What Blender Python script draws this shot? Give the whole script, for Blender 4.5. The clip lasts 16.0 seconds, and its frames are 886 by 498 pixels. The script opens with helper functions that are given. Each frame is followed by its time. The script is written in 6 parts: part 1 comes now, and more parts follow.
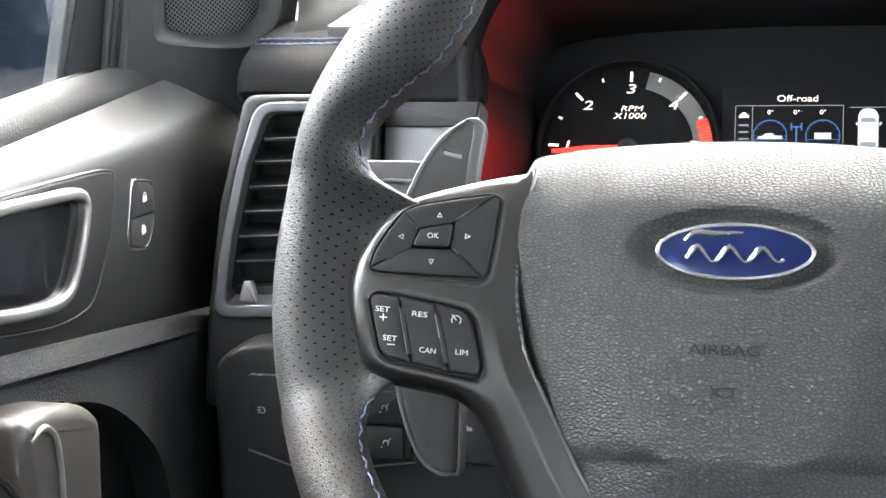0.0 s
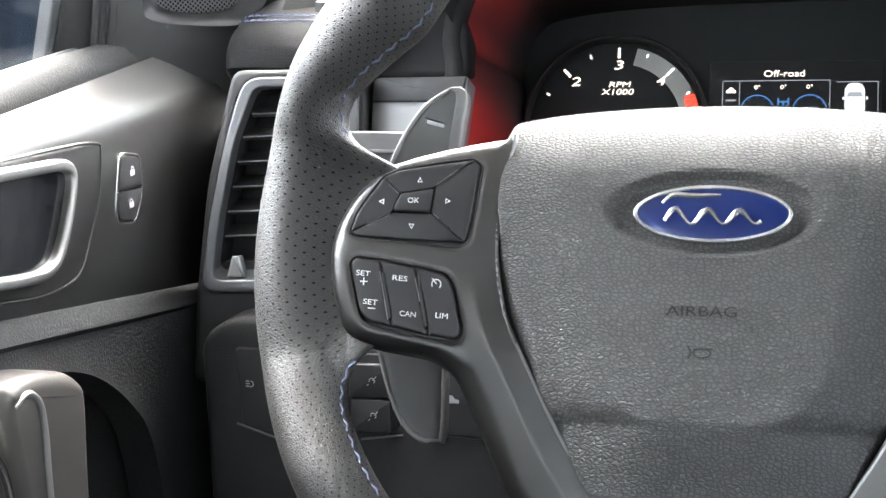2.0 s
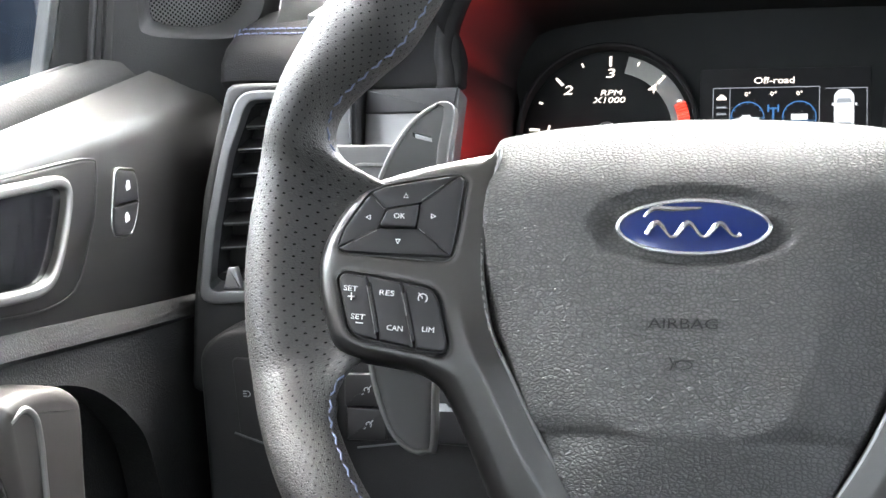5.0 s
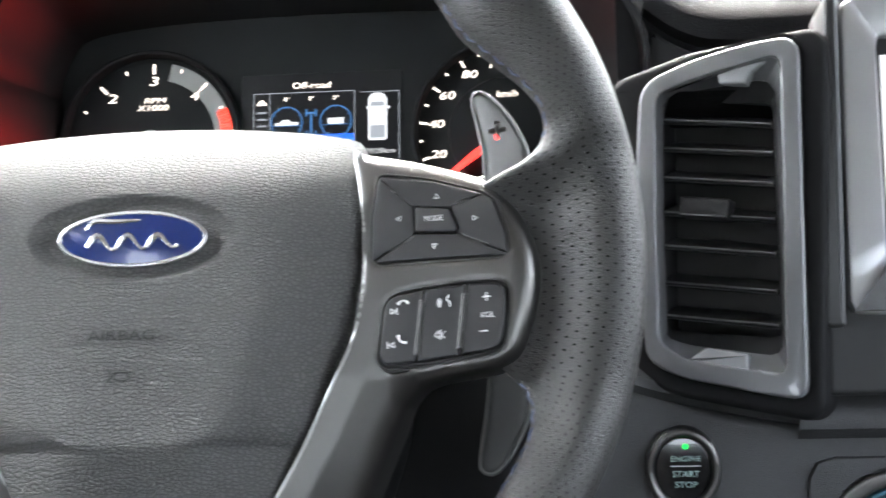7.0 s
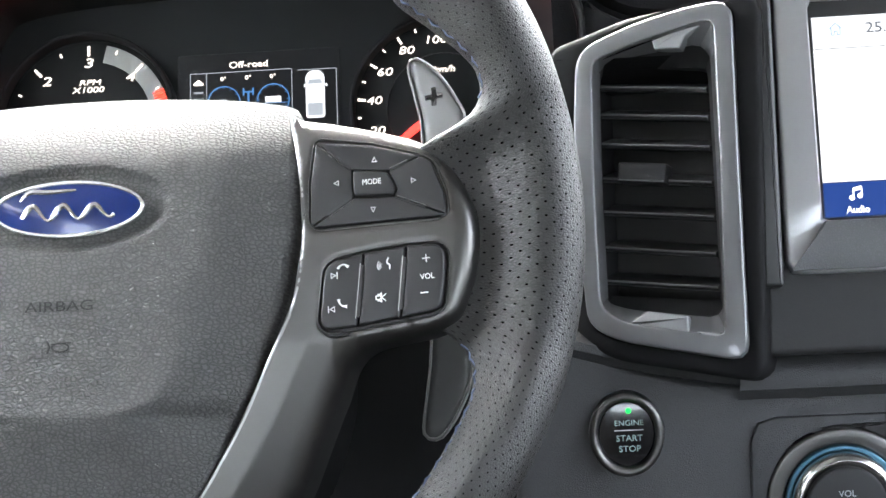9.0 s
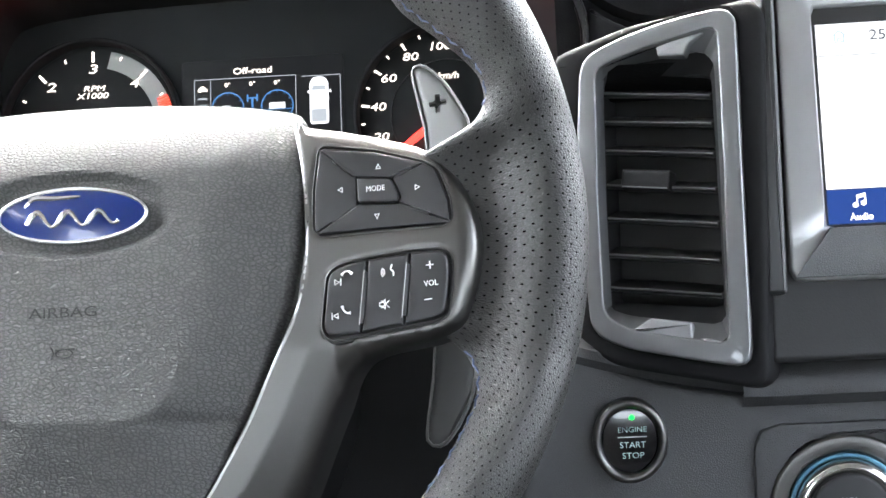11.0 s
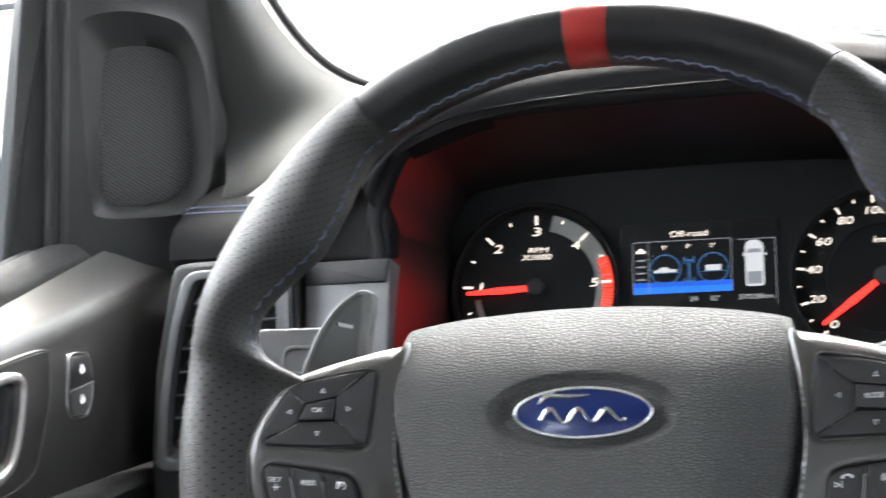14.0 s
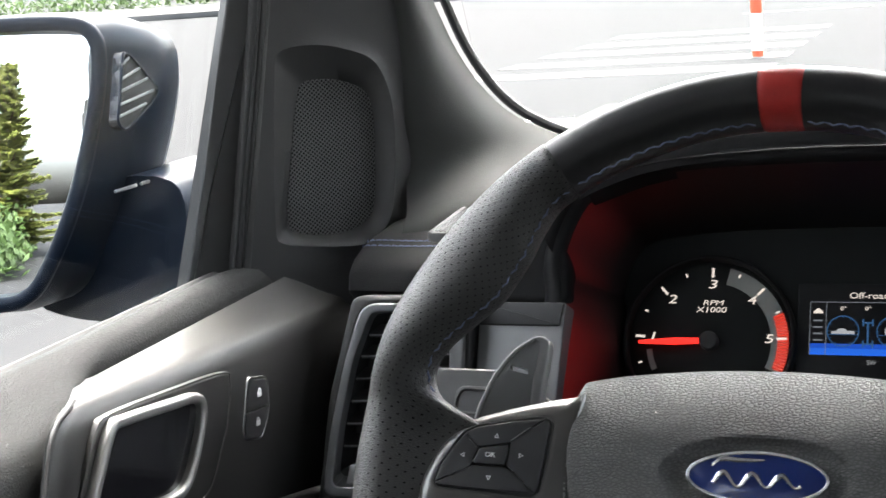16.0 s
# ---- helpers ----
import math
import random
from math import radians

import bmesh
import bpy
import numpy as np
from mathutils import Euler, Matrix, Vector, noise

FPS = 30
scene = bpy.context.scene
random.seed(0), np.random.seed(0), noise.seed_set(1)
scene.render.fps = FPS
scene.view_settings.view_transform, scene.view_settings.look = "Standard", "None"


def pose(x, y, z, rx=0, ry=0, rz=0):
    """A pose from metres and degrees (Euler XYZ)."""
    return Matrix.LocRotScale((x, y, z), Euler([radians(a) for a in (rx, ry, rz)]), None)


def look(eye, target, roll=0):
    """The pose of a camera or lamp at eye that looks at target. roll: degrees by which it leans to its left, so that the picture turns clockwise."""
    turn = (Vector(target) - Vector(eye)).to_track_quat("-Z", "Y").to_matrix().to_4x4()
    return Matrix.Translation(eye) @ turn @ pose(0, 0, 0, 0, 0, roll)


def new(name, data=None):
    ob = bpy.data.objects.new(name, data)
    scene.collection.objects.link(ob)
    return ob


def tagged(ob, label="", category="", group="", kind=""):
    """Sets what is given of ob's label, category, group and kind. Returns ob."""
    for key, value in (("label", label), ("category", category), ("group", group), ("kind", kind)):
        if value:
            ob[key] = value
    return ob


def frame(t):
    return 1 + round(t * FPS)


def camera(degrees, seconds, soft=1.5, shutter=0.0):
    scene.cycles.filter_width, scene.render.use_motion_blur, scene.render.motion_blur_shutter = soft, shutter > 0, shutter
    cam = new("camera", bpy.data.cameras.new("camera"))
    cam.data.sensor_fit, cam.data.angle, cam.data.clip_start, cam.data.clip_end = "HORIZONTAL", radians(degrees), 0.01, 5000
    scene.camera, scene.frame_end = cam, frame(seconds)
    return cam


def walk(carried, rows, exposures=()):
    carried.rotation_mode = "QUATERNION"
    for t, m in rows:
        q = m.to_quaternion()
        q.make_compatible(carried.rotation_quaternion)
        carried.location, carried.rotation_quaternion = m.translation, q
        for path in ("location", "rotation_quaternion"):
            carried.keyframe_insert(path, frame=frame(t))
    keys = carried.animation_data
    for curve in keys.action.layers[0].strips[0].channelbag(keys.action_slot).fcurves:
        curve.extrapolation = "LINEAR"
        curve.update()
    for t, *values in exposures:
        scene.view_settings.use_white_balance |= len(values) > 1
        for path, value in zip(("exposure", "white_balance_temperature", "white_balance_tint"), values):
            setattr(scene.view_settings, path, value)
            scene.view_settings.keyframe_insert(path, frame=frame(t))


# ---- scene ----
from mathutils import geometry

cam = camera(33, 16.0, 1.5, 0.35)
walk(cam, [
    (0, look((0.0335, -0.5401, 1.3783), (-0.2185, 0.3856, 1.0963), -3.29)),
    (0.5, look((0.0365, -0.5427, 1.3745), (-0.2153, 0.3837, 1.0944), -3.12)),
    (1, look((0.0428, -0.5418, 1.3653), (-0.2122, 0.3836, 1.0848), -3.23)),
    (1.5, look((0.0448, -0.5423, 1.3644), (-0.2099, 0.3831, 1.0836), -3.31)),
    (2, look((0.0445, -0.5445, 1.3651), (-0.2116, 0.3802, 1.0835), -3.5)),
    (2.5, look((0.0466, -0.5433, 1.363), (-0.21, 0.3806, 1.0791), -3.65)),
    (3, look((0.048, -0.5448, 1.364), (-0.2102, 0.3787, 1.0803), -3.8)),
    (5.5, look((0.0658, -0.5476, 1.375), (-0.1991, 0.374, 1.0913), -4.29)),
    (6, look((0.0957, -0.5423, 1.3751), (-0.1472, 0.3846, 1.0891), -4.32)),
    (6.5, look((0.1372, -0.5367, 1.374), (-0.033, 0.4045, 1.082), -3.64)),
    (7, look((0.1779, -0.5313, 1.3733), (0.0724, 0.4177, 1.0764), -3.64)),
    (7.5, look((0.1885, -0.5315, 1.376), (0.1159, 0.4197, 1.0762), -3.96)),
    (8, look((0.1857, -0.5343, 1.3733), (0.1151, 0.4173, 1.0742), -4.45)),
    (8.5, look((0.1803, -0.5355, 1.3654), (0.1119, 0.4162, 1.0661), -4.3)),
    (9, look((0.1791, -0.5354, 1.3593), (0.1108, 0.4166, 1.0607), -4.18)),
    (11.5, look((0.179, -0.5359, 1.3607), (0.1076, 0.4171, 1.0664), -4.17)),
    (12, look((0.1738, -0.5377, 1.3734), (0.0994, 0.4154, 1.0799), -4.3)),
    (12.5, look((0.1649, -0.5445, 1.3925), (0.0798, 0.408, 1.1001), -4.54)),
    (13, look((0.1522, -0.5593, 1.4238), (0.0152, 0.3934, 1.1525), -5.68)),
    (13.5, look((0.1374, -0.5673, 1.4336), (-0.0552, 0.3809, 1.1811), -6.31)),
    (14, look((0.1134, -0.5734, 1.431), (-0.1555, 0.3612, 1.1981), -7.02)),
    (14.5, look((0.0919, -0.5688, 1.4213), (-0.2367, 0.3471, 1.1909), -7.29)),
    (15, look((0.0815, -0.5755, 1.4291), (-0.2763, 0.3323, 1.2106), -6.4)),
    (15.5, look((0.0835, -0.5817, 1.4367), (-0.2826, 0.3249, 1.2269), -5.15)),
    (16, look((0.1061, -0.5814, 1.4453), (-0.2627, 0.3247, 1.2378), -4.93)),
], exposures=((0, 5.7, 6450, 9), (1.5, 5.85, 6450, 9), (5.5, 5.9, 6450, 9), (8, 5.95, 6450, 9), (9, 6.1, 6450, 9), (11.5, 6.25, 6450, 9), (12.5, 5.85, 6450, 9), (13.5, 5.35, 6450, 9), (14.5, 4.95, 6450, 9), (16, 4.3, 6450, 9)))

# ---- world and sun: bright hazy sky ----
world = bpy.data.worlds.new("sky")
scene.world = world
world.use_nodes = True
wn = world.node_tree.nodes
sky = wn.new("ShaderNodeTexSky")
sky.sky_type, sky.sun_disc = "NISHITA", False
sky.sun_elevation, sky.sun_rotation = radians(60), radians(-17)
sky.dust_density, sky.air_density = 9.0, 1.0
haze = wn.new("ShaderNodeHueSaturation")
haze.inputs["Saturation"].default_value = 0.45
world.node_tree.links.new(sky.outputs[0], haze.inputs["Color"])
world.node_tree.links.new(haze.outputs[0], wn["Background"].inputs[0])
wn["Background"].inputs[1].default_value = 0.11
sun = new("sun", bpy.data.lights.new("sun", "SUN"))
sun.data.energy, sun.data.angle, sun.data.color = 0.1, radians(40), (1.0, 0.95, 0.88)
sun.matrix_world = look((0, 0, 0), (0.14, -0.47, -0.87))

# ---- materials ----
def tree(name):
    m = bpy.data.materials.new(name)
    m.use_nodes = True
    return m, m.node_tree, m.node_tree.nodes["Principled BSDF"]


def node(nt, kind, **sets):
    n = nt.nodes.new(kind)
    for k, v in sets.items():
        if k == "op":
            n.operation = v
        elif k == "feature":
            n.feature = v
        elif k == "blend":
            n.blend_type = v
        else:
            n.inputs[k.replace("_", " ")].default_value = v
    return n


def surface(name, col, rough=0.5, metal=0.0, grain=0.0, grain_scale=800.0, fine=0.05, spread=0.12, coat=0.0, spec=0.5, pebble=False, stretch=(1, 1, 1), laid=False, relief=0.0006, crease=0.75):
    """A solid surface: colour with slow and fine variation, gloss that varies, and grain in relief."""
    m, nt, b = tree(name)
    L = nt.links.new
    tc = node(nt, "ShaderNodeTexCoord")
    mp = node(nt, "ShaderNodeMapping")
    mp.inputs["Scale"].default_value = stretch
    L(tc.outputs["UV" if laid else "Object"], mp.inputs["Vector"])
    slow = node(nt, "ShaderNodeTexNoise", Scale=14.0, Detail=4.0)
    quick = node(nt, "ShaderNodeTexNoise", Scale=grain_scale * 0.7, Detail=2.0)
    L(mp.outputs[0], slow.inputs["Vector"])
    L(mp.outputs[0], quick.inputs["Vector"])
    mix = node(nt, "ShaderNodeMix")
    mix.data_type = "RGBA"
    mix.inputs["A"].default_value = (*[c * (1 - spread) for c in col], 1)
    mix.inputs["B"].default_value = (*[min(1, c * (1 + spread)) for c in col], 1)
    add = node(nt, "ShaderNodeMath", op="ADD")
    half = node(nt, "ShaderNodeMath", op="MULTIPLY")
    half.inputs[1].default_value = 0.5
    L(slow.outputs[0], add.inputs[0])
    L(quick.outputs[0], add.inputs[1])
    L(add.outputs[0], half.inputs[0])
    L(half.outputs[0], mix.inputs["Factor"])
    L(mix.outputs["Result"], b.inputs["Base Color"])
    rr = node(nt, "ShaderNodeMapRange")
    rr.clamp = False
    rr.inputs["To Min"].default_value, rr.inputs["To Max"].default_value = rough * 0.9, rough * 1.1
    L(slow.outputs[0], rr.inputs["Value"])
    L(rr.outputs[0], b.inputs["Roughness"])
    b.inputs["Metallic"].default_value = metal
    b.inputs["Specular IOR Level"].default_value = spec
    b.inputs["Coat Weight"].default_value = coat
    b.inputs["Coat Roughness"].default_value = 0.05
    if grain:
        bump = node(nt, "ShaderNodeBump", Strength=grain, Distance=relief)
        if pebble:
            warp = node(nt, "ShaderNodeTexNoise", Scale=grain_scale * 0.5, Detail=1.0)
            L(mp.outputs[0], warp.inputs["Vector"])
            sh = node(nt, "ShaderNodeVectorMath", op="SCALE")
            sh.inputs["Scale"].default_value = 1.1 / grain_scale
            L(warp.outputs["Color"], sh.inputs[0])
            pl = node(nt, "ShaderNodeVectorMath", op="ADD")
            L(mp.outputs[0], pl.inputs[0])
            L(sh.outputs[0], pl.inputs[1])
            total = None
            for scale, share in ((grain_scale, 0.72), (grain_scale * 2.1, 0.28)):
                vo = node(nt, "ShaderNodeTexVoronoi", feature="DISTANCE_TO_EDGE", Scale=scale)
                vo.voronoi_dimensions = "2D" if laid else "3D"
                L(pl.outputs[0], vo.inputs["Vector"])
                sm = node(nt, "ShaderNodeMapRange")
                sm.interpolation_type = "SMOOTHSTEP"
                sm.inputs["From Max"].default_value, sm.inputs["To Max"].default_value = 0.36, share
                L(vo.outputs[0], sm.inputs["Value"])
                if total:
                    both = node(nt, "ShaderNodeMath", op="ADD")
                    L(total, both.inputs[0])
                    L(sm.outputs[0], both.inputs[1])
                    total = both.outputs[0]
                else:
                    total = sm.outputs[0]
            L(total, bump.inputs["Height"])
            darkened = node(nt, "ShaderNodeMapRange")
            darkened.inputs["To Min"].default_value = crease
            L(total, darkened.inputs["Value"])
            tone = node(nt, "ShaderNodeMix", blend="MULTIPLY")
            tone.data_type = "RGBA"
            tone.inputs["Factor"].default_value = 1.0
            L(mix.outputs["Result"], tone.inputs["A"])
            L(darkened.outputs[0], tone.inputs["B"])
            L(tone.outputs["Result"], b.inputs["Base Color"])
        else:
            L(quick.outputs[0], bump.inputs["Height"])
        L(bump.outputs[0], b.inputs["Normal"])
    return m


def dotted(name, col, hole, rough, px, py, r, grain_scale=900.0, metal=0.0, gloss=0.5):
    """Leather or sheet with staggered small holes, laid out along the surface's own coordinates in metres."""
    m = surface(name, col, rough, metal, 0.55, grain_scale, pebble=True, laid=True, relief=0.0003, crease=0.65)
    nt = m.node_tree
    L, b = nt.links.new, nt.nodes["Principled BSDF"]
    uv = node(nt, "ShaderNodeUVMap")
    ends = []
    for dx in (0.0, 0.5):
        v = uv.outputs[0]
        for op, vec in (("MULTIPLY", (1 / px, 1 / py, 0)), ("ADD", (dx, dx, 0)), ("FRACTION", None), ("SUBTRACT", (0.5, 0.5, 0)), ("MULTIPLY", (px, py, 0))):
            n = node(nt, "ShaderNodeVectorMath", op=op)
            L(v, n.inputs[0])
            if vec:
                n.inputs[1].default_value = vec
            v = n.outputs[0]
        n = node(nt, "ShaderNodeVectorMath", op="LENGTH")
        L(v, n.inputs[0])
        ends.append(n.outputs["Value"])
    mn = node(nt, "ShaderNodeMath", op="MINIMUM")
    L(ends[0], mn.inputs[0])
    L(ends[1], mn.inputs[1])
    mr = node(nt, "ShaderNodeMapRange")
    mr.inputs["From Min"].default_value, mr.inputs["From Max"].default_value = r * 0.75, r * 1.25
    L(mn.outputs[0], mr.inputs["Value"])
    old = b.inputs["Base Color"].links[0].from_socket
    mix = node(nt, "ShaderNodeMix")
    mix.data_type = "RGBA"
    mix.inputs["A"].default_value = (*hole, 1)
    L(mr.outputs[0], mix.inputs["Factor"])
    L(old, mix.inputs["B"])
    L(mix.outputs["Result"], b.inputs["Base Color"])
    shine = node(nt, "ShaderNodeMath", op="MULTIPLY")
    shine.inputs[1].default_value = gloss
    L(mr.outputs[0], shine.inputs[0])
    L(shine.outputs[0], b.inputs["Specular IOR Level"])
    bump = node(nt, "ShaderNodeBump", Strength=0.4, Distance=0.0004)
    L(mr.outputs[0], bump.inputs["Height"])
    L(b.inputs["Normal"].links[0].from_socket, bump.inputs["Normal"])
    L(bump.outputs[0], b.inputs["Normal"])
    return m


def glow(name, col, power):
    m, nt, b = tree(name)
    b.inputs["Base Color"].default_value = (0.004, 0.004, 0.004, 1)
    b.inputs["Specular IOR Level"].default_value = 0.15
    b.inputs["Roughness"].default_value = 0.4
    b.inputs["Emission Color"].default_value = (*col, 1)
    b.inputs["Emission Strength"].default_value = power
    return m


def glass(name, tint=(1, 1, 1), rough=0.0):
    m, nt, b = tree(name)
    b.inputs["Base Color"].default_value = (*tint, 1)
    b.inputs["Roughness"].default_value = rough
    b.inputs["Transmission Weight"].default_value = 1.0
    b.inputs["IOR"].default_value = 1.32
    return m


M_perf = dotted("perforated_leather", (0.0215, 0.0210, 0.0195), (0.003, 0.003, 0.003), 0.45, 0.0053, 0.0042, 0.00039, 800, gloss=0.6)
M_smooth = surface("smooth_leather", (0.016, 0.016, 0.017), 0.36, 0, 0.10, 1500, pebble=True)
M_redband = surface("red_leather", (0.42, 0.022, 0.018), 0.42, 0, 0.15, 1400, pebble=True)
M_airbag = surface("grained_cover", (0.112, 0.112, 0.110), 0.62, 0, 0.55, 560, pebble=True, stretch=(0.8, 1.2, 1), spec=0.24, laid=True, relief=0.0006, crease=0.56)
M_spoke = surface("satin_bezel", (0.130, 0.127, 0.122), 0.36, 1.0, 0.05, 3200, spread=0.08)
M_rimline = surface("dark_rim_line", (0.13, 0.129, 0.126), 0.34, 0.9, 0, spread=0.05)
M_bezel_edge = surface("bright_edge_metal", (0.34, 0.335, 0.325), 0.28, 0.9, 0, spread=0.05)
M_key = surface("switch_plastic", (0.028, 0.028, 0.0288), 0.38, 0, 0.05, 3000, spec=0.4)
M_gap = surface("shadow_gap_plastic", (0.020, 0.020, 0.020), 0.5)
M_paddle = surface("paddle_magnesium", (0.085, 0.087, 0.086), 0.46, 0.3, 0.05, 3000, spread=0.05)
M_paddle_edge = surface("paddle_edge", (0.16, 0.16, 0.157), 0.38, 0.5, 0, spread=0.04)
M_chrome = surface("satin_chrome", (0.62, 0.61, 0.58), 0.24, 1.0, 0, spread=0.04)
M_badge_blue = surface("badge_blue", (0.010, 0.022, 0.105), 0.2, 0, 0, coat=0.4, spread=0.05)
M_badge_rim = surface("badge_silver", (0.72, 0.73, 0.75), 0.22, 0.9, 0, spread=0.03)
M_dash = surface("dash_leather", (0.010, 0.010, 0.0105), 0.66, 0, 0.25, 700, pebble=True, spec=0.07)
M_dashlow = surface("dash_plastic", (0.019, 0.0195, 0.020), 0.54, 0, 0.3, 900, pebble=True, spec=0.4)
M_panel = surface("lower_panel_plastic", (0.036, 0.037, 0.038), 0.5, 0, 0.3, 900, pebble=True)
M_black = surface("matt_black", (0.026, 0.026, 0.0265), 0.55, 0, 0.1, 1500, spec=0.3)
M_gloss = surface("gloss_black", (0.005, 0.005, 0.006), 0.18, 0, 0, coat=0.5)
M_vent = surface("vent_frame_paint", (0.105, 0.108, 0.111), 0.30, 0.1, 0, coat=0.5, spread=0.04)
M_vent_glint = surface("vent_reflection_paint", (0.24, 0.246, 0.252), 0.18, 0.1, 0, coat=0.5, spread=0.04)
M_brow = surface("soft_matt_black", (0.010, 0.010, 0.0105), 0.7, 0, 0.1, 1500, spec=0.1)
M_vent_in = surface("vent_sleeve", (0.020, 0.0207, 0.0214), 0.6, 0.0, 0.05, 2500, spread=0.05, spec=0.2)
M_slat = surface("vent_slat", (0.020, 0.0205, 0.021), 0.42, 0, 0, spread=0.06)
M_stalk = surface("stalk_plastic", (0.020, 0.0205, 0.022), 0.48, 0, 0.05, 2000, spec=0.3)
M_silver = surface("silver_trim", (0.20, 0.203, 0.207), 0.36, 0.5, 0.03, 2500, spread=0.05)
M_screenframe = surface("screen_frame_silver", (0.40, 0.405, 0.41), 0.36, 0.7, 0.03, 2500, spread=0.05)
M_shelf_shade = surface("shaded_shelf", (0.095, 0.097, 0.10), 0.42, 0.2, 0.25, 900, pebble=True)
M_sidetrim = surface("grey_side_trim", (0.13, 0.134, 0.138), 0.42, 0.2, 0.05, 2500, spread=0.06)
M_door = surface("door_trim_insert", (0.072, 0.0715, 0.070), 0.47, 1.0, 0.0, 2500, spread=0.06)
M_doorskin = surface("door_grain", (0.028, 0.0285, 0.0287), 0.62, 0, 0.4, 500, pebble=True, spec=0.14)
M_pillar = surface("pillar_trim", (0.019, 0.020, 0.0195), 0.68, 0, 0.25, 1600, spread=0.08, spec=0.12)
M_sail = surface("sail_plastic", (0.018, 0.0185, 0.019), 0.54, 0, 0.2, 1400, spec=0.3)
M_mesh = dotted("speaker_mesh", (0.045, 0.0455, 0.046), (0.006, 0.006, 0.006), 0.40, 0.0032, 0.0028, 0.0007)
M_rubber = surface("rubber_seal", (0.02, 0.02, 0.02), 0.6)
M_body = surface("body_paint", (0.012, 0.022, 0.055), 0.12, 0.2, 0, coat=1.0, spread=0.05)
M_mirrorcap = surface("mirror_shell", (0.006, 0.010, 0.018), 0.30, 0.0, 0, spread=0.05, spec=0.10)
M_mirror, _, _b = tree("mirror_glass")
_b.inputs["Metallic"].default_value, _b.inputs["Roughness"].default_value, _b.inputs["Base Color"].default_value = 1, 0.0, (0.85, 0.87, 0.88, 1)
M_glass = glass("window_glass", (0.93, 0.96, 0.95))
M_roof = surface("headliner", (0.34, 0.34, 0.337), 0.9, 0, 0.3, 900)
M_carpet = surface("carpet", (0.02, 0.02, 0.02), 0.95, 0, 0.6, 500)
M_road = surface("road_asphalt", (0.027, 0.027, 0.028), 0.95, 0, 0.4, 60, spread=0.15, spec=0.1)
M_line = surface("road_paint", (0.056, 0.056, 0.055), 0.8, 0, 0.2, 60, spread=0.06, spec=0.2)
M_thread = surface("blue_thread", (0.065, 0.085, 0.16), 0.65, spread=0.3)
M_thread_grey = surface("grey_blue_thread", (0.11, 0.14, 0.23), 0.6, spread=0.35)
M_redglow = surface("painted_red_glow", (0.45, 0.012, 0.011), 0.55, 0, 0, spread=0.1)


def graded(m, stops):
    """Multiplies a colour by a soft painted glow along the surface's own first coordinate, fading with depth."""
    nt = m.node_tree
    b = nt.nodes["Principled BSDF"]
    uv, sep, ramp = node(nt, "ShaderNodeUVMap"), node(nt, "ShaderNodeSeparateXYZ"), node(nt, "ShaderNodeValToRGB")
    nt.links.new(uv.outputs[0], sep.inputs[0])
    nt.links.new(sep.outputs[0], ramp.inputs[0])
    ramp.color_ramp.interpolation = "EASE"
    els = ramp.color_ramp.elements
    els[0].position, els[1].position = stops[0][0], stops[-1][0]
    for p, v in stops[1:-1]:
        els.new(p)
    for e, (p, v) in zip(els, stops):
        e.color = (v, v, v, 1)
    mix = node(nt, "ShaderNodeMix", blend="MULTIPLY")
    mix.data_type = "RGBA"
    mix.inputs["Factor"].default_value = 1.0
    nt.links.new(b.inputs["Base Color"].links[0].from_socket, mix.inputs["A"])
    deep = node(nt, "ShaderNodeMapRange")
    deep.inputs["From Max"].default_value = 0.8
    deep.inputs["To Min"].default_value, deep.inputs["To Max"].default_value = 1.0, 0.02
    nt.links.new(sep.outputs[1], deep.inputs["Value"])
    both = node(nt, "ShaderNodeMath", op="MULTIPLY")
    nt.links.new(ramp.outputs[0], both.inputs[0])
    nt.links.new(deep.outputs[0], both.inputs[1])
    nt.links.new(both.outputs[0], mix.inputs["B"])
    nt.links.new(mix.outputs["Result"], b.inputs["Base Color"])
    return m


graded(M_redglow, ((0.0, 1.0), (0.045, 0.95), (0.075, 0.22), (0.10, 0.10), (0.15, 0.46), (0.20, 0.28), (0.255, 0.44), (0.33, 0.12), (0.42, 0.03), (0.80, 0.03), (1.0, 0.04)))
M_dial = surface("dial_face", (0.010, 0.0112, 0.0114), 0.5, 0, 0.1, 2600, spec=0.1)
M_dialband = surface("dial_grey_band", (0.20, 0.21, 0.20), 0.35, 0.2, 0, spread=0.12)
M_white = glow("lit_white_marking", (1.0, 0.88, 0.78), 0.0442)
M_dim = glow("dim_grey_marking", (0.75, 0.76, 0.78), 0.0204)
M_needle = glow("lit_red_needle", (1.0, 0.03, 0.022), 0.0884)
M_redline = glow("lit_red_band", (1.0, 0.06, 0.03), 0.0408)
M_lcd = glow("lcd_panel", (0.02, 0.022, 0.026), 0.00544)
M_lcdblue = glow("lcd_blue", (0.02, 0.14, 0.75), 0.051)
M_lcdcyan = glow("lcd_cyan_line", (0.08, 0.24, 0.55), 0.01904)
M_lcdline = glow("lcd_grey_line", (0.35, 0.38, 0.42), 0.0238)
M_lcdcar = glow("lcd_car_white", (0.78, 0.80, 0.84), 0.0272)
M_print = surface("white_print", (0.80, 0.80, 0.80), 0.5, spread=0.04)
M_greyprint = surface("grey_print", (0.42, 0.44, 0.46), 0.5, spread=0.04)
M_tealprint = surface("teal_print", (0.30, 0.42, 0.40), 0.5, spread=0.04)
M_emboss = surface("dark_emboss", (0.012, 0.012, 0.012), 0.5)
